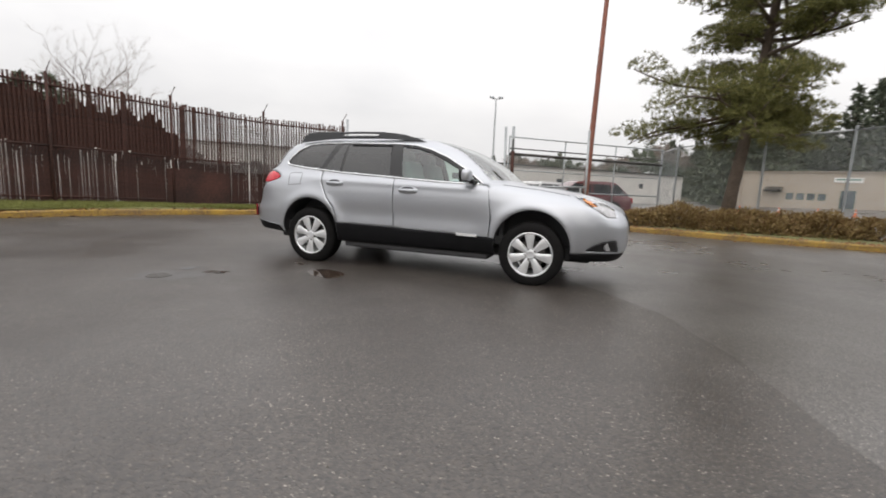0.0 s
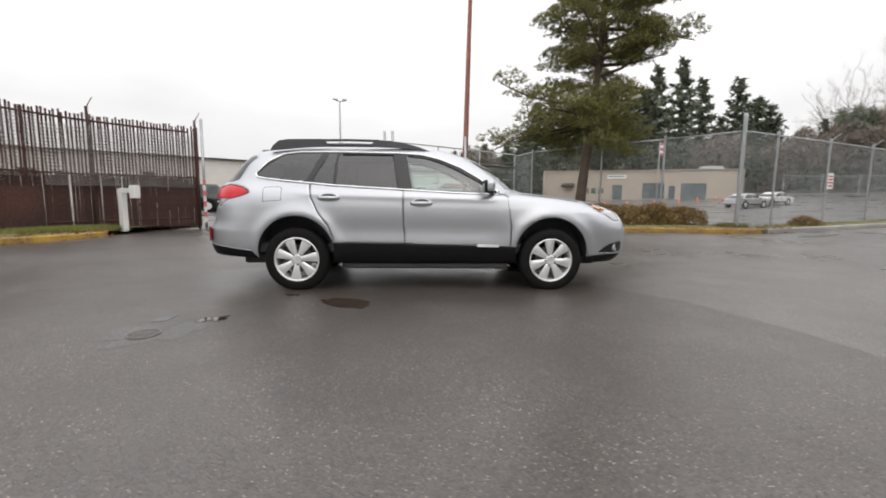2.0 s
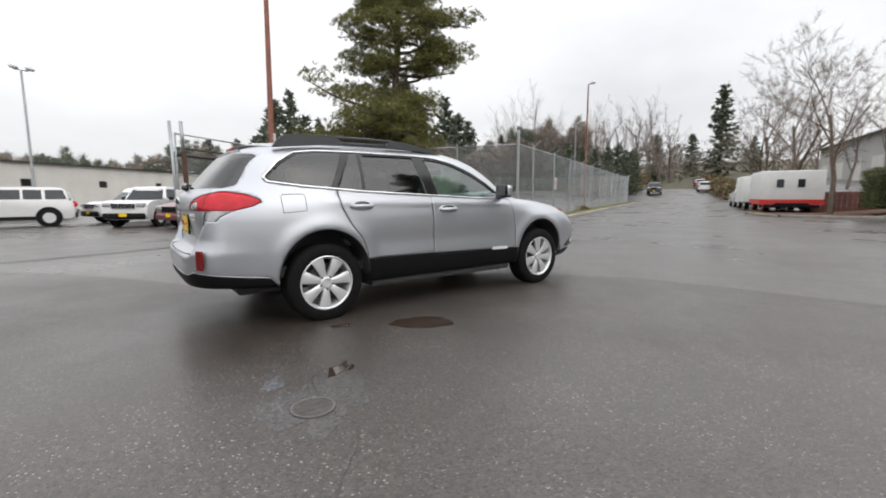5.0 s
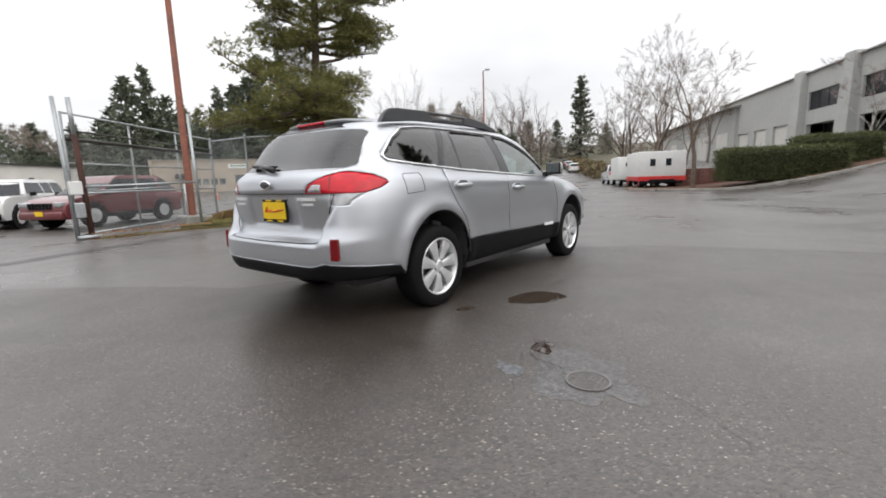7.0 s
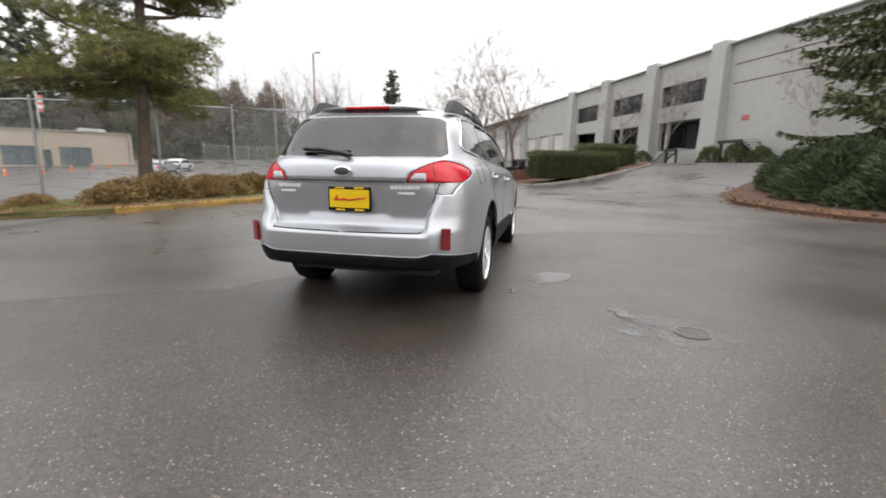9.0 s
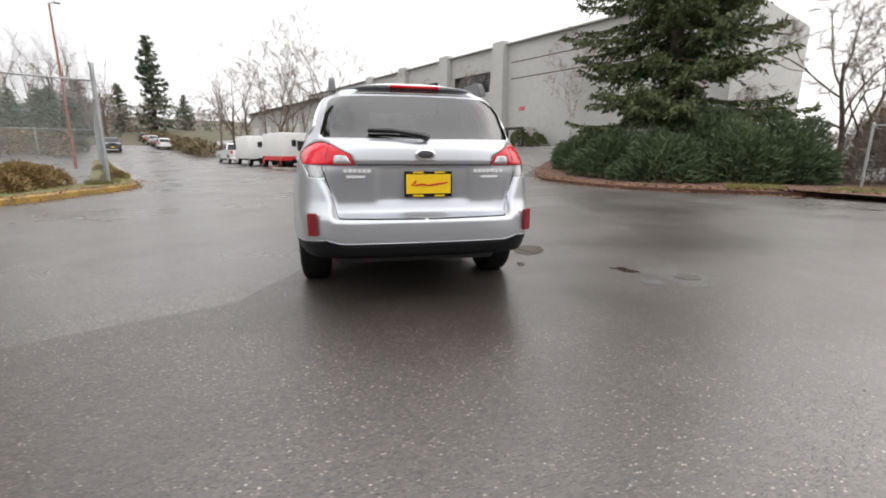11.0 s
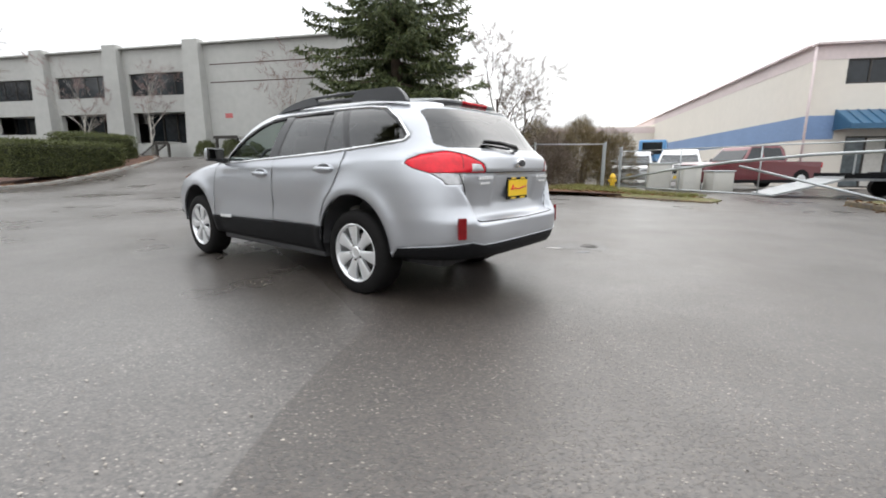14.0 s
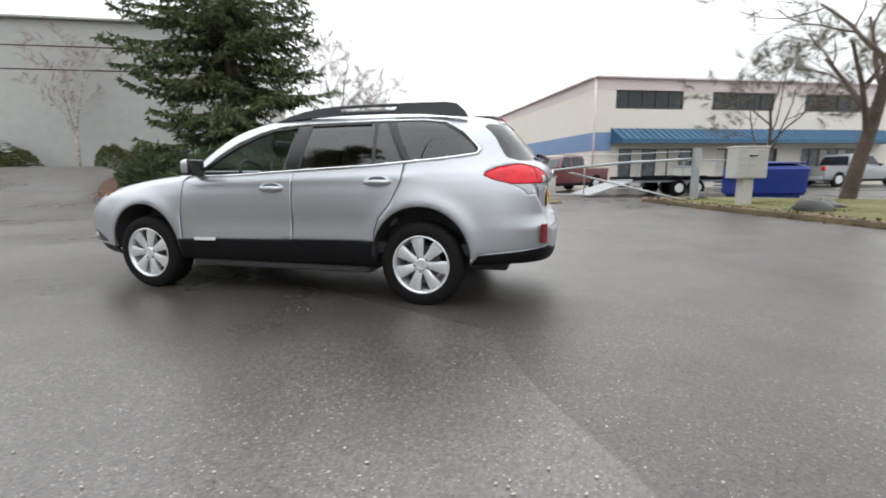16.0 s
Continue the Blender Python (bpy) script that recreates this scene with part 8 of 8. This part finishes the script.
def tufts(name, label, areas, n, seed, leaf, lo, hi, lift=0.12):
    """Short grass over plan strips (a, b, half width)."""
    r = random.Random(seed)
    L = Leaves(seed, True)
    for _ in range(n):
        (ax, ay), (bx, by), w = r.choice(areas)
        t = r.random()
        d = Vector((bx - ax, by - ay)).normalized()
        o = r.uniform(-w, w)
        x, y = ax + (bx - ax) * t - d.y * o, ay + (by - ay) * t + d.x * o
        if noise.noise((x * 0.9, y * 0.9, seed)) + r.uniform(-0.5, 0.5) < -0.2:
            continue
        for _ in range(3):
            L.blade(Vector((x, y, h(x, y) + lift)), Vector((r.gauss(0, .4), r.gauss(0, .4), 1)), r.uniform(lo, hi), 0.012)
    tagged(new(name, L.mesh(name, LEAF[leaf])), label, "grass", kind="stuff")


G_W = [((-10.6, -6.0), (-10.3, 0.0), 0.8), ((-10.2, 0.0), (-9.0, 4.5), 0.8), ((-8.9, 4.2), (-8.6, 7.0), 0.6), ((-12.0, -1.0), (-9.2, 7.6), 0.6)]
G_N = [((1.8, 8.6), (2.4, 10.8), 0.6), ((3.0, 9.8), (8.0, 8.0), 0.9), ((9.0, 7.2), (9.8, 7.6), 0.3), ((10.0, 7.2), (45.0, 23.4), 0.35)]
G_S = [((-1.8, -11.7), (1.6, -13.2), 0.5), ((1.0, -13.4), (4.4, -12.9), 0.7), ((2.0, -15.0), (4.0, -16.0), 1.0), ((5.0, -11.6), (5.6, -10.4), 0.4)]
G_M = [((-6.4, -11.6), (-8.2, -6.5), 0.3), ((-9.5, -11.5), (-10.5, -5.5), 1.6), ((-7.5, -10.2), (-9.2, -6.0), 0.7)]
tufts("grass", "short wet grass in front of the rusted fence", G_W, 30000, 1, "grass", 0.07, 0.20)
tufts("grass", "thin grass under the pine and along the fence", G_N, 6000, 2, "grass", 0.04, 0.12)
tufts("dry_grass", "dry grass along the fence foot", G_N + G_S, 4500, 3, "drygrass", 0.06, 0.20)
tufts("dry_grass", "dry grass and needles along the gate foot", [((-0.9, 10.05), (1.5, 9.3), 0.22), ((1.2, 9.4), (2.2, 8.0), 0.3)], 2600, 6, "drygrass", 0.03, 0.10, lift=0.0)
tufts("grass", "rough grass beside the hydrant", G_S, 5000, 4, "grass", 0.05, 0.16)
tufts("grass", "short grass round the mailboxes", G_M, 7000, 5, "grass", 0.04, 0.11)


def litter(name, label, lines, n, seed, leaf, size):
    r = random.Random(seed)
    L = Leaves(seed)
    for _ in range(n):
        ln = r.choice(lines)
        i = r.randrange(len(ln) - 1)
        t = r.random()
        x = ln[i][0] + (ln[i + 1][0] - ln[i][0]) * t + r.gauss(0, 0.16)
        y = ln[i][1] + (ln[i + 1][1] - ln[i][1]) * t + r.gauss(0, 0.16)
        L.blade(Vector((x, y, h(x, y) + r.choice((0.012, 0.15)))), Vector((r.gauss(0, 1), r.gauss(0, 1), r.uniform(0.02, 0.25))), size * r.uniform(0.5, 1.2), size * 0.6, roll=r.uniform(-0.4, 0.4))
    tagged(new(name, L.mesh(name, LEAF[leaf])), label, "leaves", kind="stuff")


litter("dead_leaves", "dead brown leaves and needles along the kerbs", [KERB_L, KERB_N[:34], KERB_S[:40], KERB_W, [(-1.0, 10.0), (0.6, 9.6), (1.6, 9.0), (2.3, 7.9)]], 3200, 8, "dead", 0.07)
litter("bark_chips", "bark mulch spilling over the kerb", [KERB_S[12:60], ISLE_C], 1800, 9, "dead", 0.10)

# ---- distant trees ----
CAM0 = (-1.5, -1.0)
def polar(az, dist):
    return (CAM0[0] + dist * math.cos(radians(az)), CAM0[1] + dist * math.sin(radians(az)))


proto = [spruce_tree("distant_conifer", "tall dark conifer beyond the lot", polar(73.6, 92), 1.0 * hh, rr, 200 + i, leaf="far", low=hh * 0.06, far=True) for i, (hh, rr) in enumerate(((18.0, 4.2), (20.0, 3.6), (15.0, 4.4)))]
for p, (az, dist) in zip(proto, ((73.7, 80), (71.9, 82), (70.2, 80))):
    x, y = polar(az, dist)
    p.matrix_world = pose(x, y, h(x, y) - 0.4, 0, 0, az)
    p["group"] = "distant conifers"
CON = [(64.7, 100, 1, 1.0), (55.8, 112, 1, 1.25), (57.6, 100, 1, 1.36), (60.1, 96, 1, 1.28), (61.3, 99, 0, 1.22), (63.0, 97, 0, 1.12), (52.4, 114, 1, 1.22), (49.4, 118, 2, 1.2), (47.2, 116, 0, 1.05), (45.1, 122, 1, 1.2), (42.6, 112, 0, 0.9), (40.4, 104, 2, 1.05), (38.0, 98, 0, 0.85), (36.2, 92, 2, 0.95), (34.6, 88, 0, 0.78), (33.0, 80, 2, 0.88), (31.2, 72, 2, 0.85), (30.2, 78, 0, 0.78), (29.2, 74, 2, 0.80), (28.6, 84, 0, 0.72), (66.8, 112, 2, 1.1), (76.0, 100, 2, 0.9), (78.0, 118, 0, 0.8), (81.0, 130, 2, 1.0), (60.5, 118, 2, 1.1), (62.5, 122, 0, 1.0), (54.0, 125, 2, 1.15), (50.8, 128, 0, 1.2), (152.4, 62, 2, 0.80), (150.6, 70, 0, 0.65), (154.5, 66, 0, 0.7), (20.5, 165, 1, 1.45), (23.4, 190, 0, 0.9), (17.6, 180, 2, 0.8), (99.0, 160, 2, 0.9), (102.5, 170, 0, 0.8), (106.0, 165, 2, 0.85), (95.5, 170, 0, 0.75), (110.0, 160, 2, 0.75), (44.0, 130, 2, 1.1), (37.0, 120, 1, 1.0), (26.8, 150, 0, 0.8), (68.5, 96, 1, 0.85), (75.0, 94, 2, 1.0)]
for az, dist, k, s in CON:
    s = s * 0.62 if 27 < az < 48.5 else s
    x, y = polar(az, dist)
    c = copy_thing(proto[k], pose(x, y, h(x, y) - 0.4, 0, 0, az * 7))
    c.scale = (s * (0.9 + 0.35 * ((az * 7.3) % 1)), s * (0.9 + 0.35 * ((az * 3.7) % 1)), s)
bp = []
for i, (hh, sp) in enumerate(((17.0, 0.42), (15.0, 0.5), (18.0, 0.38))):
    root = thing("distant_bare_tree", "tall leafless alder beyond the lot", "tree", "distant bare trees", at=pose(*polar(27 + 3 * i, 130), 0))
    bm, L = bare_tree_mesh(300 + i, hh, sp, 0.0, 3)
    part("branch_skeleton", bm, M["twig"], root)
    o = new("twig_work", L.mesh("twig_work", LEAF["thicket"]))
    o.parent = root
    o["kind"] = "stuff"
    bp.append(root)
rb = random.Random(77)
BARE = [(25 + 0.75 * k + rb.uniform(-.3, .3), rb.uniform(115, 160), k % 3, rb.uniform(0.9, 1.35)) for k in range(28)] + [(146.9, 60, 0, 0.85), (149.2, 62, 2, 0.95), (150.6, 58, 1, 0.9), (147.8, 70, 1, 0.75), (8.0, 60, 1, 0.6), (10.5, 64, 0, 0.6), (13.0, 75, 1, 0.6), (6.0, 70, 2, 0.6), (15.0, 90, 0, 0.7), (-62, 60, 1, 0.6)] + [(48 + 2.6 * k, rb.uniform(120, 140), k % 3, rb.uniform(0.7, 1.0)) for k in range(10)]
for k, (az, dist, i, s) in enumerate(BARE):
    x, y = polar(az, dist)
    if k < 3:
        bp[k].matrix_world = pose(x, y, h(x, y) - 0.3)
        continue
    c = copy_thing(bp[i], pose(x, y, h(x, y) - 0.3, 0, 0, k * 71))
    c.scale = (s, s, s)


def far_woods():
    """Low mixed woods and scrub along the skyline."""
    r = random.Random(19)
    L = Leaves(19, True)
    for a0, a1, d0, d1, el, n in ((24, 112, 125, 175, 4.8, 9000), (112, 165, 95, 140, 2.8, 700), (34, 73, 100, 130, 7.6, 14000), (14, 27, 150, 210, 3.2, 900), (-6, 14, 120, 160, 1.6, 300), (-70, -45, 90, 120, 2.0, 300), (84, 112, 130, 160, 4.0, 900), (71, 104, 118, 150, 6.6, 7000), (104, 116, 125, 160, 4.4, 1500)):
        for _ in range(n):
            az, dist = r.uniform(a0, a1), r.uniform(d0, d1)
            x, y = polar(az, dist)
            top = dist * math.tan(radians(el)) * (0.75 + 0.5 * noise.noise((az * 0.35, 3.3, 0)) + 0.2 * noise.noise((az * 1.7, 8.3, 0)))
            z = h(x, y) + r.random() ** 0.8 * max(1.5, top)
            L.tuft(Vector((x, y, z)), Vector((0, 0, 0.9)), 9, r.uniform(0.8, 1.8), 0.12, 0.9)
    # both leaf colours already hold the distance haze
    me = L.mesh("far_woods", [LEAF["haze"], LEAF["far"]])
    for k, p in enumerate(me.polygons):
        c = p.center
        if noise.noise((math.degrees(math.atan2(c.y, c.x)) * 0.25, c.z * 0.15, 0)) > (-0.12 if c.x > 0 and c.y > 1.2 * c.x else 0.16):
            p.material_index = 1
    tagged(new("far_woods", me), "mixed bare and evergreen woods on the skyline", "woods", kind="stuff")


far_woods()


def roadside_scrub():
    r = random.Random(23)
    L = Leaves(23)
    for _ in range(2600):
        s = r.uniform(46, 120)
        side = r.choice((r.uniform(-9.0, -2.0), r.uniform(9.5, 13.5)))
        p = Vector((9.4, 7.1)) + Vector((U.x, U.y)) * s + Vector((V.x, V.y)) * side
        L.tuft(Vector((p.x, p.y, h(p.x, p.y) + r.random() * (2.6 if side < 0 else 1.6))), Vector((0, 0, 0.5)), 5, r.uniform(0.4, 0.9), 0.16)
    tagged(new("roadside_scrub", L.mesh("roadside_scrub", LEAF["bramble"])), "brown winter scrub beside the climbing street", "scrub", kind="stuff")


roadside_scrub()

# ---- small things round the yard ----
M["blue"] = material("blue_dumpster_paint", (0.010, 0.034, 0.225), 0.4, vary=0.2, scale=2.5, fine=25, bump=0.15)
M["hydrant"] = material("yellow_hydrant_paint", (0.72, 0.46, 0.03), 0.45, vary=0.15, scale=8)
M["stone"] = material("dark_wet_boulder", (0.10, 0.10, 0.10), 0.6, vary=0.35, scale=4, fine=30, bump=0.7)
M["beige"] = material("beige_box_paint", (0.50, 0.49, 0.45), 0.5, vary=0.06, scale=3, fine=30)
M["orange"] = material("orange_cone_plastic", (0.75, 0.16, 0.03), 0.5, vary=0.1)
M["equip_blue"] = material("light_blue_machine_paint", (0.12, 0.30, 0.55), 0.45, vary=0.15, scale=2)


def mailbox_cluster():
    root = thing("mailbox_cluster", "beige metal mailbox cluster on a square pedestal", "mailboxes", at=pose(-7.0, -9.05, h(-7, -9) + 0.10, 0, 0, 16))
    part("pedestal", box((0, 0, 0.36), (0.28, 0.26, 0.80), bevel=0.015), M["beige"], root)
    part("foot_plate", box((0, 0, 0.0), (0.42, 0.40, 0.05), bevel=0.01), M["beige"], root)
    part("cabinet", box((0, 0, 1.12), (0.80, 0.42, 0.76), bevel=0.015), M["beige"], root, "beige locker cabinet")
    part("cap", box((0, 0.0, 1.52), (0.84, 0.46, 0.05), bevel=0.015), M["beige"], root)
    for i in range(3):
        for j in range(4):
            d = part("locker_door", box((-0.24 + 0.24 * i, 0.215, 0.86 + 0.17 * j), (0.225, 0.012, 0.155), bevel=0.004), M["beige"], root)
            part("name_slot", box((-0.25 + 0.24 * i, 0.223, 0.90 + 0.17 * j), (0.11, 0.008, 0.022)), M["galv"], d)
            part("lock", box((-0.17 + 0.24 * i, 0.224, 0.87 + 0.17 * j), (0.02, 0.01, 0.025)), M["galv"], d)
    part("outgoing_slot", box((0.0, 0.226, 1.30), (0.20, 0.012, 0.03)), CM["gloss_black"], root)


mailbox_cluster()


def dumpster():
    root = thing("dumpster", "blue steel rubbish dumpster with a lowered lid", "dumpster", at=pose(-9.7, -15.1, h(-9.7, -15.1), 0, 0, 100))
    part("body", profile_body([(-1.05, 0.12), (-1.05, 1.12), (-0.2, 1.32), (0.95, 1.15), (0.85, 0.12)], 1.9, lambda z: 0.0, 0.99), M["blue"], root, "blue steel bin", flat=False, angle=30)
    for y in (-0.98, 0.98):
        part("lift_pocket", box((-0.05, y, 0.78), (1.1, 0.12, 0.20), bevel=0.02), M["blue"], root)
    part("lid", box((0.0, 0, 1.30), (1.7, 1.86, 0.05), Matrix.Rotation(radians(2), 3, 'Y'), bevel=0.02), M["blue"], root, "blue lid")
    part("decal", box((-1.06, 0.1, 0.55), (0.012, 0.9, 0.18)), M["white"], root, "white unreadable decal")
    part("decal", box((0.1, 0.965, 1.05), (0.20, 0.012, 0.16)), M["hydrant"], root, "yellow warning decal")
    part("base_rail", box((-0.1, 0, 0.06), (1.7, 1.7, 0.12), bevel=0.02), M["blue"], root)


dumpster()


def hydrant(p):
    root = thing("fire_hydrant", "short yellow fire hydrant in the grass", "hydrant", at=pose(p[0], p[1], h(*p) + 0.10))
    part("barrel", tube([(0, 0, -0.05), (0, 0, 0.04), (0, 0, 0.05), (0, 0, 0.42)], [0.15, 0.15, 0.10, 0.10], 16), M["hydrant"], root, flat=False, angle=40)
    part("bonnet", tube([(0, 0, 0.42), (0, 0, 0.46), (0, 0, 0.50), (0, 0, 0.58), (0, 0, 0.61)], [0.135, 0.135, 0.105, 0.06, 0.03], 16), M["hydrant"], root, flat=False, angle=40)
    for a in (0, 120, 240):
        d = Vector((math.cos(radians(a)), math.sin(radians(a)), 0))
        part("outlet", tube([d * 0.08 + Vector((0, 0, 0.30)), d * 0.18 + Vector((0, 0, 0.30))], 0.055, 12), M["hydrant"], root, flat=False, angle=40)


hydrant((2.15, -16.4))


def yard_gate():
    """Open tube gate of the workshop yard with its posts and a lowered diagonal bar."""
    root = thing("yard_gate", "galvanised tube gate across the workshop drive", "gate", at=pose(0, 0, 0))
    z = h(-3, -13)
    part("hinge_post", tube([(-6.35, -11.1, z - 0.1), (-6.35, -11.1, z + 1.72)], 0.115, 14), M["galv"], root, flat=False, angle=50)
    part("latch_post", tube([(1.55, -15.3, z - 0.1), (1.55, -15.3, z + 1.75)], 0.055, 12), M["galv"], root, flat=False, angle=50)
    part("latch_post", tube([(2.4, -15.75, z - 0.1), (2.4, -15.75, z + 1.95)], 0.045, 12), M["galv"], root, flat=False, angle=50)
    def along(k):
        return -6.3 + 7.8 * k, -11.18 - 4.14 * k
    def bar(name, pts, r):
        part(name, tube([(*along(k), z + zz) for k, zz in pts], r, 8), M["galv"], root, flat=False)
    bar("top_tube", [(0.0, 1.40), (0.25, 1.32), (0.5, 1.14), (0.75, 0.86), (1.0, 0.50)], 0.040)
    bar("brace", [(0.02, 0.12), (0.25, 0.58), (0.47, 1.02)], 0.034)
    bar("bottom_rail", [(0.36, 0.20), (0.7, 0.20), (1.0, 0.22)], 0.026)
    bar("upper_rail", [(0.0, 1.62), (0.5, 1.60), (1.0, 1.58)], 0.018)
    for k, za, zb in ((0.40, 0.18, 1.60), (0.70, 0.2, 1.58), (0.86, 0.2, 0.72)):
        bar("stile", [(k, za), (k + 0.0005, zb)], 0.020)
    wm = chain_link((-1.4, -13.85), (1.5, -15.35), 0.1, 1.3, root)


yard_gate()


def boulder(p, s, seed):
    bm = bmesh.new()
    bmesh.ops.create_icosphere(bm, subdivisions=3, radius=1.0)
    for v in bm.verts:
        n = noise.noise(v.co * 1.1 + Vector((seed, 0, 0))) * 0.45 + noise.noise(v.co * 3.0 + Vector((seed, 4, 0))) * 0.12
        v.co = Vector((v.co.x * s[0], v.co.y * s[1], max(-0.3, v.co.z) * s[2])) * (1 + n)
    o = tagged(new("boulder", mesh_of("boulder", bm, M["stone"], flat=False, angle=35)), "dark wet broken boulder on the verge", "boulder")
    o.matrix_world = pose(p[0], p[1], h(*p) + 0.14, 0, 0, seed * 40)


boulder((-8.45, -8.2), (0.42, 0.26, 0.22), 1.0)
boulder((-6.7, -11.9), (0.22, 0.2, 0.26), 2.0)


def marker_post(p):
    r = thing("marker_post", "white plastic utility marker post", "marker post", at=pose(p[0], p[1], h(*p) + 0.08))
    part("stake", box((0, 0, 0.42), (0.24, 0.06, 0.90), bevel=0.01), M["white"], r)


marker_post((8.0, -17.0))


def cone(p):
    r = thing("traffic_cone", "orange traffic cone in the far lot", "cone", "cones in the far lot", at=pose(p[0], p[1], h(*p)))
    part("base", box((0, 0, 0.02), (0.38, 0.38, 0.04)), M["orange"], r)
    part("body", tube([(0, 0, 0.03), (0, 0, 0.72)], [0.16, 0.03], 12), M["orange"], r, flat=False, angle=40)
    part("band", tube([(0, 0, 0.38), (0, 0, 0.50)], [0.105, 0.078], 12), M["white"], r, flat=False, angle=40)


for t in (-13, -9, -5, -1, 4, 9, 13, 17, 21):
    q = Vector((24.8, 50.7)) + Vector((U.x, U.y)) * t + Vector((V.x, V.y)) * 3.0
    cone((q.x, q.y))


def flag():
    q = Vector((24.8, 50.7)) + Vector((U.x, U.y)) * 3.0 + Vector((V.x, V.y)) * 4.0
    r = thing("flag_pole", "thin pole with a small red striped banner", "flag pole", at=pose(q.x, q.y, h(q.x, q.y)))
    part("shaft", tube([(0, 0, 0), (0, 0, 8.0)], 0.05, 8), M["galv"], r, flat=False)
    for k in range(5):
        part("stripe", box((0.30, 0, 6.2 + 0.32 * k), (0.55, 0.02, 0.315)), M["sign_red"] if k % 2 == 0 else M["white"], r)


flag()


def yard_machine():
    """Pale blue utility machine behind the yard fence."""
    r = thing("yard_machine", "pale blue and white utility machine behind the fence", "machine", at=pose(4.0, -26.5, h(4, -26.5), 0, 0, 10))
    part("chassis", box((0, 0, 0.65), (4.0, 1.8, 0.5), bevel=0.06), M["equip_blue"], r)
    part("cab", box((-0.9, 0, 1.75), (1.5, 1.7, 1.6), bevel=0.10), M["equip_blue"], r, flat=False, angle=50)
    part("cab_window", box((-0.9, 0.86, 2.05), (1.1, 0.03, 0.7), bevel=0.02), M["darkglass"], r)
    part("tank", box((0.9, 0, 1.45), (1.9, 1.6, 1.1), bevel=0.12), M["white"], r, "white tank box", flat=False, angle=50)
    for x in (-1.2, 1.2):
        for y in (-0.85, 0.85):
            part("wheel", tube([(x, y - 0.12, 0.42), (x, y + 0.12, 0.42)], 0.42, 18), CM["rubber"], r, flat=False, angle=40)


yard_machine()


def junk_boxes():
    for i, (x, y, s) in enumerate(((0.6, -17.6, (0.9, 0.7, 1.1)), (-0.6, -17.2, (0.7, 0.7, 0.95)), (-1.6, -17.6, (0.9, 0.6, 0.8)), (-8.2, -20.0, (1.2, 0.8, 1.2)))):
        r = thing("storage_bin", "pale grey plastic storage bin behind the gate", "bin", at=pose(x, y, h(x, y), 0, 0, 20 + 13 * i))
        part("tub", box((0, 0, s[2] / 2), s, bevel=0.05), M["beige"], r, flat=False, angle=50)
        part("lid", box((0, 0, s[2] + 0.02), (s[0] + 0.06, s[1] + 0.06, 0.06), bevel=0.02), M["galv"], r, flat=False, angle=50)


junk_boxes()


def brick_wall():
    """Low red-brown retaining wall behind the service trucks."""
    r = thing("low_wall", "low red-brown timber screen beside the hedge", "wall", at=pose(27.4, 1.4, h(27.4, 1.4), 0, 0, U_DEG + 90))
    for k in range(18):
        part("board", box((-1.9 + 0.21 * k, 0, 0.62), (0.20, 0.03, 1.1), bevel=0.005), M["brick"], r)
    for zz in (0.3, 0.95):
        part("rail", box((-0.1, -0.04, zz), (3.9, 0.05, 0.09)), M["brick"], r)


M["brick"] = material("red_brown_boards", (0.15, 0.062, 0.048), 0.8, vary=0.3, scale=2, fine=20, bump=0.3)
brick_wall()


def stone_block():
    """A dark broken slab lying against the kerb."""
    r = random.Random(6)
    bm = bmesh.new()
    bmesh.ops.create_icosphere(bm, subdivisions=2, radius=1.0)
    for v in bm.verts:
        c = v.co
        k = 1 + 0.22 * noise.noise((c.x * 1.6, c.y * 1.6, c.z * 1.6 + 4))
        v.co = Vector((c.x * 0.46 * k, c.y * 0.26 * k, max(-0.05, c.z * 0.24 * k + 0.08)))
    o = new("stone", mesh_of("stone", bm, M["damp"], flat=False, angle=35))
    o.matrix_world = pose(-7.75, -7.3, h(-7.75, -7.3) + 0.10, 4, 6, 118)
    tagged(o, "dark wet broken stone lying by the kerb", "stone")


stone_block()
